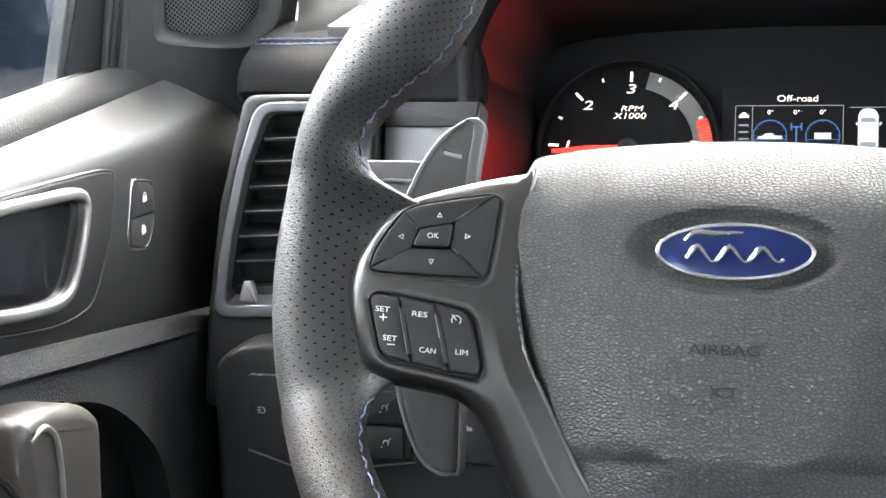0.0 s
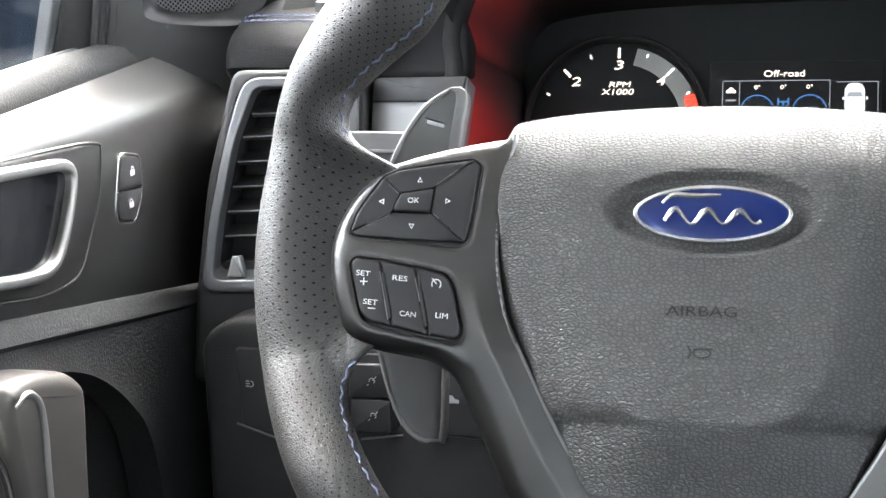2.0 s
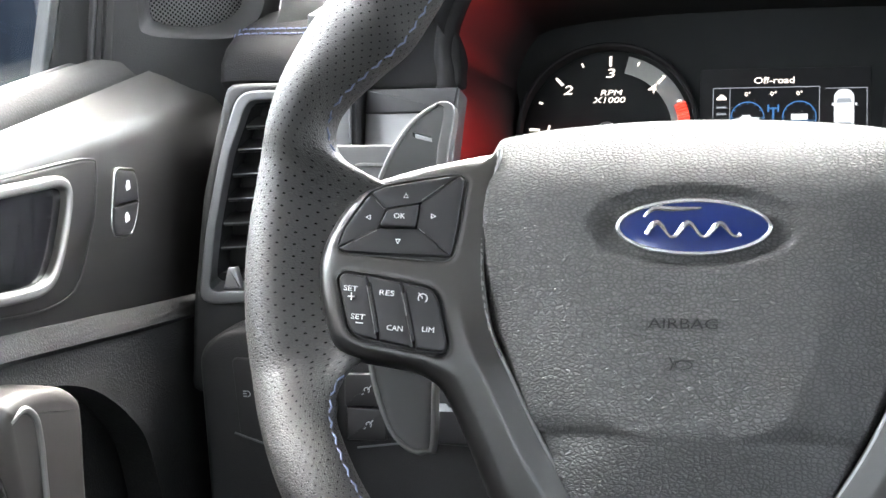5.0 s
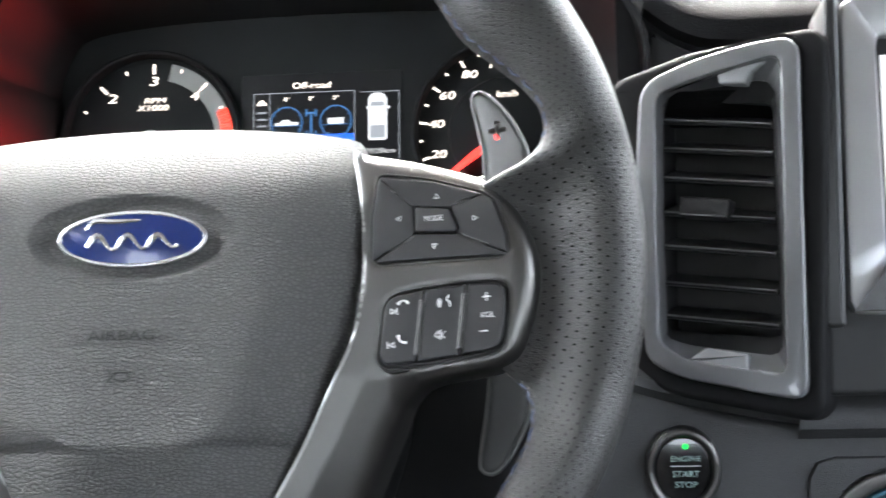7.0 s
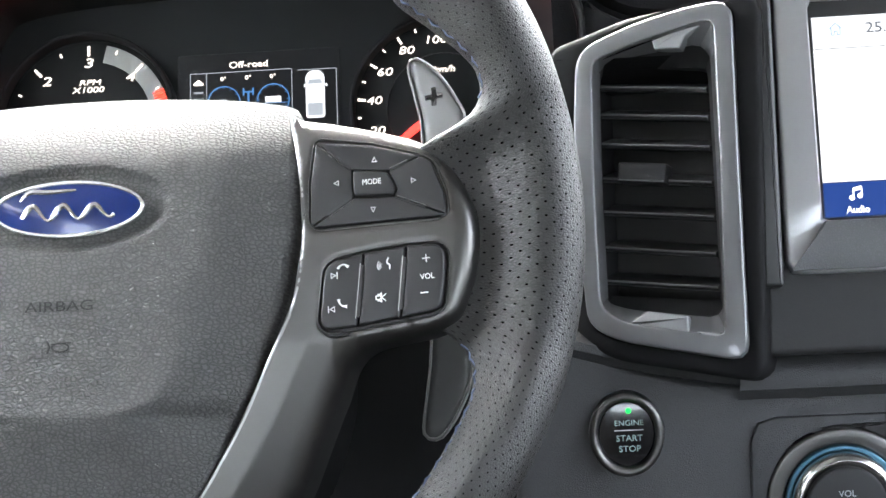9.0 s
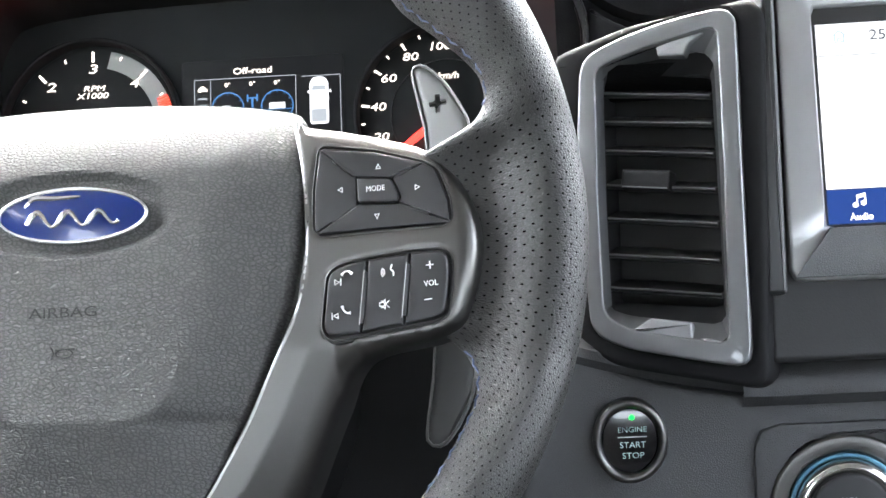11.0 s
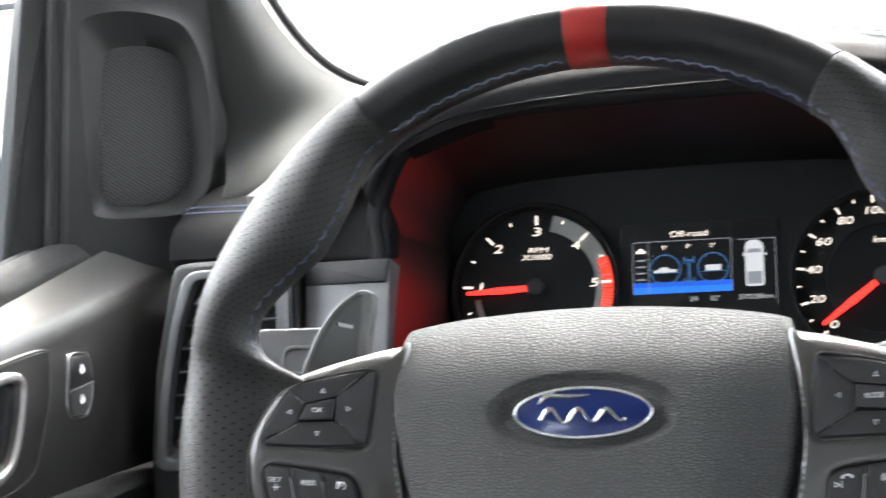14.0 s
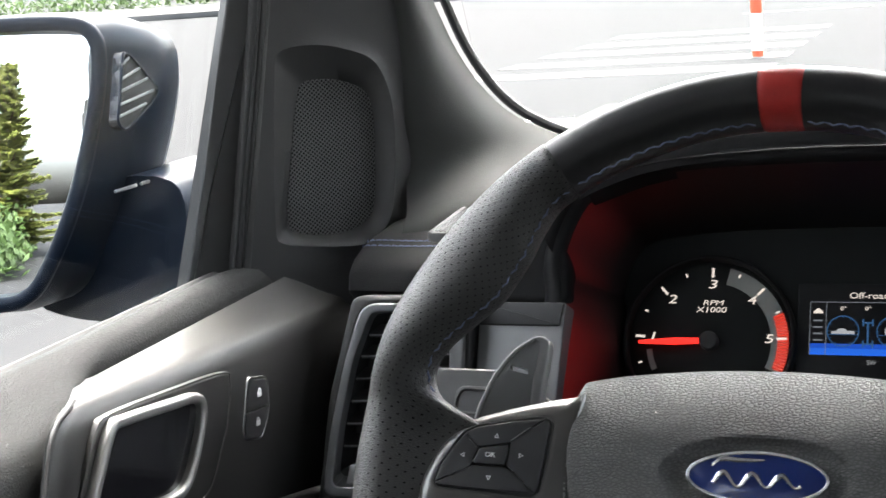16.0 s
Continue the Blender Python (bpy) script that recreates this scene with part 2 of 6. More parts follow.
M_led = glow("green_led", (0.015, 1.0, 0.10), 0.034)
M_screen = glow("screen_white", (0.97, 0.98, 1.0), 0.026)
M_screenhead = glow("screen_header", (0.84, 0.86, 0.90), 0.024)
M_screenblue = glow("screen_blue", (0.016, 0.055, 0.26), 0.020)
M_screenink = glow("screen_ink", (0.30, 0.32, 0.38), 0.007)
M_screenicon = glow("screen_icon_blue", (0.25, 0.35, 0.75), 0.028)
M_screentext = glow("screen_text_white", (1, 1, 1), 0.05)


# ---- building blocks ----
def thing(name, place, label, category, group="", kind=""):
    ob = new(name)
    ob.location = place
    ob.empty_display_size = 0.02
    return tagged(ob, label, category, group, kind)


def part(name, bm, material, parent=None, label="", smooth=35.0, split=True):
    """Links a bmesh, given in world coordinates, as one mesh object under a thing or a part."""
    bmesh.ops.recalc_face_normals(bm, faces=bm.faces)
    for f in bm.faces:
        f.smooth = True
    if split:
        for e in bm.edges:
            e.smooth = len(e.link_faces) == 2 and e.calc_face_angle(3.2) < radians(smooth)
    me = bpy.data.meshes.new(name)
    bm.to_mesh(me)
    bm.free()
    me.materials.append(material)
    ob = new(name, me)
    if parent:
        ob.parent = parent
        if parent.type == "EMPTY":
            ob.matrix_parent_inverse = Matrix.Translation(parent.location).inverted()
    if label:
        tagged(ob, label)
    return ob


def solo(name, bm, material, label, category, group="", kind=""):
    return tagged(part(name, bm, material), label, category, group, kind)


def place(org, ex, ey):
    """A frame with its first axis along ex, its second near ey and its third out of the plane."""
    ex = Vector(ex).normalized()
    ey = (Vector(ey) - ex * ex.dot(Vector(ey))).normalized()
    ez = ex.cross(ey)
    return Matrix(((ex.x, ey.x, ez.x, org[0]), (ex.y, ey.y, ez.y, org[1]), (ex.z, ey.z, ez.z, org[2]), (0, 0, 0, 1)))


def curve(pts, n=6, closed=True):
    """A smooth line through the points."""
    p = [Vector(q) for q in pts]
    m = len(p)
    out = []
    for i in range(m if closed else m - 1):
        a, b, c, d = [p[(i + k) % m] if closed else p[min(max(i + k, 0), m - 1)] for k in (-1, 0, 1, 2)]
        for j in range(n):
            t = j / n
            out.append(0.5 * ((2 * b) + (c - a) * t + (2 * a - 5 * b + 4 * c - d) * t * t + (3 * b - a - 3 * c + d) * t ** 3))
    if not closed:
        out.append(p[-1].copy())
    return out


def even(pts, n):
    """n points at even steps along a closed line."""
    p = [Vector(q) for q in pts]
    p.append(p[0])
    run = [0.0]
    for a, b in zip(p, p[1:]):
        run.append(run[-1] + (b - a).length)
    out, k = [], 0
    for i in range(n):
        s = run[-1] * i / n
        while run[k + 1] < s:
            k += 1
        f = (s - run[k]) / max(1e-9, run[k + 1] - run[k])
        out.append(p[k].lerp(p[k + 1], f))
    return out


def rounded(pts, r, n=4):
    """A polygon with its corners cut round."""
    out, m = [], len(pts)
    for i in range(m):
        a, b, c = Vector(pts[i - 1]), Vector(pts[i]), Vector(pts[(i + 1) % m])
        u, v = a - b, c - b
        d = min(r, u.length * 0.45, v.length * 0.45)
        p, q = b + u.normalized() * d, b + v.normalized() * d
        for j in range(n + 1):
            t = j / n
            out.append(p * (1 - t) ** 2 + b * 2 * t * (1 - t) + q * t * t)
    return out


def area(p):
    return sum(a.x * b.y - b.x * a.y for a, b in zip(p, p[1:] + p[:1])) / 2


def inset(p, d):
    out, m = [], len(p)
    for i in range(m):
        t = (p[(i + 1) % m] - p[i - 1])
        n = Vector((-t.y, t.x))
        out.append(p[i] + n.normalized() * d if n.length > 1e-9 else p[i].copy())
    return out


def flat2(pts):
    p = [Vector((q[0], q[1])) for q in pts]
    p = [a for a, b in zip(p, p[-1:] + p[:-1]) if (a - b).length > 2e-5]
    return p if area(p) > 0 else p[::-1]


def rings(bm, loops, cap_last=True, cap_first=False):
    vs = [[bm.verts.new(v) for v in l] for l in loops]
    for a, b in zip(vs, vs[1:]):
        for i in range(len(a)):
            j = (i + 1) % len(a)
            bm.faces.new((a[i], a[j], b[j], b[i]))
    if cap_last:
        bm.faces.new(vs[-1])
    if cap_first:
        bm.faces.new(vs[0][::-1])


def slab(bm, pts, top, bottom, M, bev=0.001, steps=3, bend=None, fan=False):
    """A plate of the outline pts from bottom up to top in the frame M, with rounded upper edges."""
    p = flat2(pts)
    bend = bend or (lambda x, y: 0.0)
    loops = []
    for d, z in [(0, bottom), (0, top - bev)] + [(bev * (1 - math.cos(a * math.pi / 2 / steps)), top - bev + bev * math.sin(a * math.pi / 2 / steps)) for a in range(1, steps + 1)]:
        q = inset(p, d) if d else p
        loops.append([M @ Vector((v.x, v.y, z + bend(v.x, v.y))) for v in q])
    if fan:
        c = sum(loops[-1], Vector()) / len(loops[-1])
        loops.append([l.lerp(c, 0.5) for l in loops[-1]])
        loops.append([c + (l - c) * 0.02 for l in loops[-1]])
    rings(bm, loops)
    return bm


def ring(bm, outer, inner, top, bottom, M, bev=0.001, n=72, steps=3, deep=None, bend=None):
    """A frame between two outlines, with rounded edges; its inner wall goes down to deep."""
    a, b = even(flat2(outer), n), even(flat2(inner), n)
    k = min(range(n), key=lambda i: (b[i] - a[0]).length)
    b = b[k:] + b[:k]
    bend = bend or (lambda x, y: 0.0)
    loops = [(a, 0, bottom), (a, 0, top - bev)]
    arc = [(bev * (1 - math.cos(s * math.pi / 2 / steps)), top - bev + bev * math.sin(s * math.pi / 2 / steps)) for s in range(1, steps + 1)]
    loops += [(a, d, z) for d, z in arc]
    loops += [(b, -d, z) for d, z in arc[::-1]] + [(b, 0, top - bev), (b, 0, bottom if deep is None else deep)]
    rings(bm, [[M @ Vector((v.x, v.y, z + bend(v.x, v.y))) for v in (inset(p, d) if d else p)] for p, d, z in loops], False)
    return bm


def grid(bm, fn, nu, nv, uv=False, wrap=False):
    vs = [[bm.verts.new(fn(i / nu, j / nv)) for i in range(nu if wrap else nu + 1)] for j in range(nv + 1)]
    lay = bm.loops.layers.uv.verify() if uv else None
    for j in range(nv):
        for i in range(nu):
            k = (i + 1) % nu if wrap else i + 1
            f = bm.faces.new((vs[j][i], vs[j][k], vs[j + 1][k], vs[j + 1][i]))
            if uv:
                for l, q in zip(f.loops, ((i, j), (i + 1, j), (i + 1, j + 1), (i, j + 1))):
                    l[lay].uv = uv(q[0] / nu, q[1] / nv)
    return bm


def tube(bm, pts, r, k=10, cap=True):
    p = [Vector(q) for q in pts]
    loops, up = [], Vector((0.3, 0.2, 1)).normalized()
    for i, q in enumerate(p):
        t = (p[min(i + 1, len(p) - 1)] - p[max(i - 1, 0)]).normalized()
        a = t.cross(up)
        a = a.normalized() if a.length > 1e-4 else t.orthogonal().normalized()
        b = a.cross(t)
        rr = r(i / (len(p) - 1)) if callable(r) else r
        loops.append([q + (a * math.cos(2 * math.pi * j / k) + b * math.sin(2 * math.pi * j / k)) * rr for j in range(k)])
    rings(bm, loops, cap, cap)
    return bm


def rbox(bm, lo, hi, M=Matrix(), bev=0.002, seg=2):
    made = bmesh.ops.create_cube(bm, size=1)["verts"]
    for v in made:
        v.co = Vector([lo[i] + (v.co[i] + 0.5) * (hi[i] - lo[i]) for i in range(3)])
    if bev:
        es = list({e for v in made for e in v.link_edges})
        out = bmesh.ops.bevel(bm, geom=es, offset=bev, segments=seg, affect="EDGES", profile=0.5)
        made = list({v for f in out["faces"] for v in f.verts} | {v for v in made if v.is_valid})
    bmesh.ops.transform(bm, matrix=M, verts=made)
    return bm


def disc(bm, cx, cy, r, top, bottom, M, bev=0.0008, n=40, steps=3, rx=None):
    rx = rx or r
    return slab(bm, [(cx + rx * math.cos(2 * math.pi * i / n), cy + r * math.sin(2 * math.pi * i / n)) for i in range(n)], top, bottom, M, bev, steps)


def arcband(bm, cx, cy, r0, r1, a0, a1, z, M, n=24, thick=0.0006):
    out = [(cx + r1 * math.cos(radians(a0 + (a1 - a0) * i / n)), cy + r1 * math.sin(radians(a0 + (a1 - a0) * i / n))) for i in range(n + 1)]
    out += [(cx + r0 * math.cos(radians(a1 + (a0 - a1) * i / n)), cy + r0 * math.sin(radians(a1 + (a0 - a1) * i / n))) for i in range(n + 1)]
    return slab(bm, out, z, z - thick, M, 0.0001, 1)


def bar(bm, p, q, w, z, M, thick=0.0004):
    p, q = Vector(p), Vector(q)
    d = (q - p).normalized()
    n = Vector((-d.y, d.x)) * w / 2
    return slab(bm, [p + n, p - n, q - n, q + n], z, z - thick, M, thick * 0.3, 1)


def letters(name, body, size, M, material, parent, width=None, slant=0.0, depth=0.00015, label=""):
    """Writing in the built-in font, centred on M, with capitals about 0.7 of size high."""
    cu = bpy.data.curves.new(name, "FONT")
    cu.body, cu.size, cu.extrude, cu.shear = body, size, depth, slant
    cu.align_x, cu.align_y, cu.resolution_u = "CENTER", "CENTER", 3
    tmp = bpy.data.objects.new(name, cu)
    scene.collection.objects.link(tmp)
    me = bpy.data.meshes.new_from_object(tmp)
    bpy.data.objects.remove(tmp)
    xs = [v.co.x for v in me.vertices]
    s = width / (max(xs) - min(xs)) if width else 1.0
    me.transform(M @ Matrix.Diagonal((s, 1, 1, 1)))
    me.materials.append(material)
    ob = new(name, me)
    ob.parent = parent
    if parent.type == "EMPTY":
        ob.matrix_parent_inverse = Matrix.Translation(parent.location).inverted()
    if label:
        tagged(ob, label)
    return ob


def lerp_table(rows, x):
    """Piecewise straight lines through rows of (x, value), eased."""
    if x <= rows[0][0]:
        return rows[0][1]
    for (a, p), (b, q) in zip(rows, rows[1:]):
        if x <= b:
            t = (x - a) / (b - a)
            return p + (q - p) * t
    return rows[-1][1]


def fair_table(table, x):
    """A fair curve through a table."""
    n = len(table)
    if x <= table[0][0]:
        return table[0][1]
    if x >= table[-1][0]:
        return table[-1][1]
    k = max(i for i in range(n - 1) if table[i][0] <= x)
    slope = lambda i: (table[i + 1][1] - table[i][1]) / (table[i + 1][0] - table[i][0])
    def tangent(i):
        if i in (0, n - 1):
            return slope(min(i, n - 2))
        a, b = slope(i - 1), slope(i)
        return 2 * a * b / (a + b) if a * b > 0 else 0.0
    (x0, y0), (x1, y1) = table[k], table[k + 1]
    h = x1 - x0
    t = (x - x0) / h
    return y0 * (1 + 2 * t) * (1 - t) ** 2 + y1 * t * t * (3 - 2 * t) + h * tangent(k) * t * (1 - t) ** 2 - h * tangent(k + 1) * t * t * (1 - t)


def smooth_table(rows, x):
    if x <= rows[0][0]:
        return rows[0][1]
    for (a, p), (b, q) in zip(rows, rows[1:]):
        if x <= b:
            t = (x - a) / (b - a)
            return p + (q - p) * t * t * (3 - 2 * t)
    return rows[-1][1]


def stitches(bm, pts, step, size, r, zig=0.0, normal=(0, 0, 1)):
    """Short thread pieces along a line."""
    p = [Vector(q) for q in pts]
    nrm = Vector(normal).normalized()
    carry = 0.0
    flip = 1
    for a, b in zip(p, p[1:]):
        d = b - a
        ln = d.length
        if ln < 1e-9:
            continue
        d.normalize()
        side = d.cross(nrm).normalized()
        s = carry
        while s < ln:
            c = a + d * s
            e = c + d * size
            off = side * zig * flip
            tube(bm, [c - off + nrm * r * 0.1, (c + e) / 2 + nrm * r * 0.9, e + off + nrm * r * 0.1], r, 5)
            flip = -flip
            s += step
        carry = s - ln
    return bm


def away(q, line, closed=True):
    """Distances of the points q from a line, both in the plane."""
    p = np.array([(v[0], v[1]) for v in line])
    a, b = (p, np.roll(p, -1, 0)) if closed else (p[:-1], p[1:])
    d = b - a
    t = np.clip(((q[:, None] - a) * d).sum(2) / np.maximum(1e-12, (d * d).sum(1)), 0, 1)
    return np.linalg.norm(q[:, None] - a - t[..., None] * d, axis=2).min(1)


def within(q, line):
    """Which of the points q lie inside a closed line."""
    p = np.array([(v[0], v[1]) for v in line])
    a, b = p, np.roll(p, -1, 0)
    x, y = q[:, None, 0], q[:, None, 1]
    cross = ((a[:, 1] > y) != (b[:, 1] > y)) & (x < (b[:, 0] - a[:, 0]) * (y - a[:, 1]) / np.where(b[:, 1] == a[:, 1], 1e-12, b[:, 1] - a[:, 1]) + a[:, 0])
    return cross.sum(1) % 2 == 1


def plate(bm, outer, holes, height, bottom, M, cell=0.0015):
    """A shaped plate with holes: height gives its upper face from the points, walls go down by bottom."""
    loops = [flat2(outer)] + [flat2(h) for h in holes]
    pts, edges = [], []
    for l in loops:
        k = len(pts)
        pts += [(v.x, v.y) for v in l]
        edges += [(k + i, k + (i + 1) % len(l)) for i in range(len(l))]
    lo, hi = np.min(pts, 0), np.max(pts, 0)
    gx, gy = np.meshgrid(np.arange(lo[0], hi[0], cell), np.arange(lo[1], hi[1], cell * 0.87))
    gx[1::2] += cell / 2
    g = np.stack([gx.ravel(), gy.ravel()], 1)
    ok = within(g, loops[0]) & (away(g, loops[0]) > cell * 0.45)
    for h in loops[1:]:
        ok &= ~within(g, h) & (away(g, h) > cell * 0.45)
    g = g[ok]
    every = [Vector(p) for p in pts] + [Vector(p) for p in g.tolist()]
    vs, es, fs, *_ = geometry.delaunay_2d_cdt(every, edges, [], 0, 1e-7)
    q = np.array([(v.x, v.y) for v in vs])
    mid = np.array([q[list(f)].mean(0) for f in fs])
    keep = within(mid, loops[0])
    for h in loops[1:]:
        keep &= ~within(mid, h)
    z = height(q)
    top = [bm.verts.new(M @ Vector((x, y, w))) for (x, y), w in zip(q.tolist(), z.tolist())]
    for f, k in zip(fs, keep):
        if k:
            bm.faces.new([top[i] for i in f])
    for v in [v for v in top if not v.link_faces]:
        bm.verts.remove(v)
    rim = [e for e in bm.edges if len(e.link_faces) == 1]
    made = bmesh.ops.extrude_edge_only(bm, edges=rim)["geom"]
    bmesh.ops.translate(bm, verts=[v for v in made if isinstance(v, bmesh.types.BMVert)], vec=M.to_3x3() @ Vector((0, 0, -bottom)))
    return bm


def quarter(d, r):
    """The drop of a rounded edge of radius r at the distance d from it."""
    t = 1 - np.clip(d / r, 0, 1)
    return r * (1 - np.sqrt(1 - t * t))


# ---- steering wheel ----
TILT = radians(28)
WHEEL = Matrix(((1, 0, 0, 0), (0, math.sin(TILT), -math.cos(TILT), 0), (0, math.cos(TILT), math.sin(TILT), 1.20), (0, 0, 0, 1)))
wheel = thing("steering_wheel", WHEEL @ Vector((0, 0, -0.08)), "black leather steering wheel with perforated grips and a red top band", "steering wheel")
RC = (0.0040, 0.0035, 0.005)
RO, RH = 0.1900, 0.0165
INNER = ((-90, 0.162), (-26, 0.1605), (-22, 0.1580), (-19.5, 0.1530), (-17.5, 0.1440), (-16, 0.1330), (-14, 0.1290), (11.5, 0.1290), (12.8, 0.1370), (13.6, 0.1455), (14.6, 0.1540), (16.0, 0.1590), (18.0, 0.1618), (20, 0.1622), (23, 0.1600), (28, 0.1545), (35, 0.149), (42, 0.1515), (48, 0.158), (53, 0.1625), (90, 0.1625))


def rim_point(a, psi, lift=0.0):
    """A point of the rim: a, degrees round the wheel from its right side; psi, radians round the section from its outer side."""
    b = a % 360
    b = b - 360 if b > 180 else b
    f = b if abs(b) <= 90 else (180 - b if b > 0 else -180 - b)
    ri = fair_table(INNER, f)
    mid, half = (RO + ri) / 2, (RO - ri) / 2 + lift
    h = RH + lift
    c, s = math.cos(psi), math.sin(psi)
    tongue = smooth_table(((-36, 0), (-14, 1), (6, 1), (24, 0)), f)
    r = mid + half * c
    t = min(1.0, max(0.0, (0.184 - r) / 0.034))
    z = h * s * (1 - 0.85 * tongue * t * t * (3 - 2 * t)) - 0.0100 * tongue
    return WHEEL @ Vector((RC[0] + r * math.cos(radians(a)), RC[1] + r * math.sin(radians(a)), RC[2] + z))


def rim_piece(a0, a1, step, lift, caps=True):
    bm = bmesh.new()
    nv = max(2, round(abs(a1 - a0) / step))
    grid(bm, lambda i, j: rim_point(a0 + (a1 - a0) * j, 2 * math.pi * i, lift * (1 if 0.004 < j < 0.996 else -1.5)), 40, nv,
         uv=lambda i, j: (radians(a0 + (a1 - a0) * j) * 0.178, i * 0.118), wrap=True)
    return bm


part("grip", rim_piece(-62, 56, 0.5, 0.0005), M_perf, wheel, "perforated grey-black leather grip", 60)
part("grip", rim_piece(124, 242, 0.5, 0.0005), M_perf, wheel, "perforated grey-black leather grip", 60)
part("rim_cover", rim_piece(56, 86.9, 1.5, 0), M_smooth, wheel, "smooth black leather rim cover", 60)
part("rim_cover", rim_piece(93.1, 124, 1.5, 0), M_smooth, wheel, "smooth black leather rim cover", 60)
part("rim_cover", rim_piece(242, 298, 1.5, 0), M_smooth, wheel, "smooth black leather rim cover", 60)
part("centre_band", rim_piece(86.8, 93.2, 0.8, 0.0003), M_redband, wheel, "red leather centre marker band", 60)
for a0, a1 in ((16, 55), (57, 86), (94, 123), (125, 164), (199, 240), (300, 341)):
    bm = bmesh.new()
    n = round(abs(a1 - a0) * 1.5)
    psi = 2.78
    line = [rim_point(a0 + (a1 - a0) * k / n, psi, 0.0004) for k in range(n + 1)]
    ctr = WHEEL @ Vector(RC)
    stitches(bm, line, 0.0036, 0.0036, 0.00045, 0.0007, normal=WHEEL.to_3x3() @ Vector((0, 0, 1)))
    part("stitching", bm, M_thread_grey, wheel, "blue-grey zigzag thread")

# airbag cover
HALF = ((-0.112, 0.012), (-0.108, 0.030), (-0.102, 0.0395), (-0.095, 0.0440), (-0.08, 0.0535), (-0.06, 0.0640), (-0.04, 0.0725), (-0.02, 0.0805), (0.0, 0.0842), (0.03, 0.0865), (0.05, 0.0858), (0.066, 0.083))
PLAT = ((-0.066, 0.018), (-0.0625, 0.027), (-0.058, 0.0335), (-0.050, 0.0380), (-0.010, 0.0480), (0.020, 0.0555), (0.050, 0.063))


def cover_w(u, v, s):
    w = 0.002
    if v > 0.016:
        w -= ((v - 0.016) / 0.047) ** 2 * 0.0255
    du = max(0.0, abs(u + 0.001) - fair_table(PLAT, v))
    dv = max(0.0, -0.0635 - v)
    k = smooth_table(((-0.06, 0.42), (0.03, 0.20)), v)
    w -= math.sqrt((k * du) ** 2 + (0.46 * dv) ** 2 + 0.0009 ** 2) - 0.0009
    e = 1 - abs(s)
    if e < 0.05:
        w -= ((0.05 - e) / 0.05) ** 2 * 0.004
    q = ((u + 0.002) / 0.0420) ** 2 + ((v - 0.0148) / 0.0175) ** 2
    if q < 1:
        t = min(1.0, (1 - q) / 0.36)
        w -= 0.0052 * t * t * (3 - 2 * t)
    return w


def cover(i, j):
    s = i * 2 - 1
    v0 = -0.112 + (0.0640 + 0.112) * j
    u = s * (fair_table(HALF, v0) + 0.0012) - 0.001
    f = min(1, max(0, (v0 - 0.005) / 0.055))
    v = v0 - 0.0088 * s * s * f
    return WHEEL @ Vector((u, v, cover_w(u, v, s)))


def cover_uv(i, j):
    v0 = -0.112 + 0.176 * j
    return ((i * 2 - 1) * fair_table(HALF, v0), v0)


bm = grid(bmesh.new(), cover, 140, 140, uv=cover_uv)
edge = [e for e in bm.edges if len(e.link_faces) == 1]
back = bmesh.ops.extrude_edge_only(bm, edges=edge)["geom"]
bmesh.ops.translate(bm, verts=[g for g in back if isinstance(g, bmesh.types.BMVert)], vec=WHEEL.to_3x3() @ Vector((0, 0, -0.022)))
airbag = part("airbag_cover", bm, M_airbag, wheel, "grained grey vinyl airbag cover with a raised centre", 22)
letters("lettering", "AIRBAG", 0.0056, WHEEL @ pose(-0.0045, -0.0234, 0.0023), M_emboss, airbag, 0.0262, 0.0, 0.0001, "embossed lettering")
bm = bmesh.new()
slab(bm, [(-0.0095, -0.0362), (-0.0085, -0.0385), (-0.0095, -0.0410), (-0.0086, -0.0410), (-0.0076, -0.0386), (-0.0088, -0.0362)], 0.0024, 0.001, WHEEL, 0.0001, 1)
ring(bm, [(-0.0040 + 0.0036 * math.cos(k / 3.82), -0.0388 + 0.0019 * math.sin(k / 3.82)) for k in range(24)], [(-0.0040 + 0.0029 * math.cos(k / 3.82), -0.0388 + 0.0013 * math.sin(k / 3.82)) for k in range(24)], 0.0024, 0.001, WHEEL, 0.0001, 24, 1)
slab(bm, [(-0.0075, -0.0372), (0.0002, -0.0368), (0.0002, -0.0373), (-0.0075, -0.0377)], 0.0024, 0.001, WHEEL, 0.0001, 1)
part("horn_mark", bm, M_emboss, airbag, "embossed horn symbol")
BADGE = WHEEL @ pose(-0.002, 0.0145, -0.0014)
oval = [(0.0298 * math.cos(k * math.pi / 36), 0.0112 * math.sin(k * math.pi / 36)) for k in range(72)]
badge = part("badge", slab(bmesh.new(), inset(flat2(oval), 0.0013), 0.0016, -0.004, BADGE, 0.0004, 2), M_badge_blue, airbag, "blue enamel oval badge")
part("badge_rim", ring(bmesh.new(), oval, inset(flat2(oval), 0.0016), 0.0024, -0.004, BADGE, 0.0006, 96), M_badge_rim, badge, "polished silver badge rim")
bm = bmesh.new()
line = [Vector((-0.0180 + 0.036 * t, 0.0030 * math.sin(t * 18.8 - 0.6) * (1 - 0.2 * t) - 0.0012, 0.0017)) for t in [k / 90 for k in range(91)]]
tube(bm, [BADGE @ p for p in line], lambda t: 0.0009 + 0.0003 * math.sin(t * 18.8), 8)
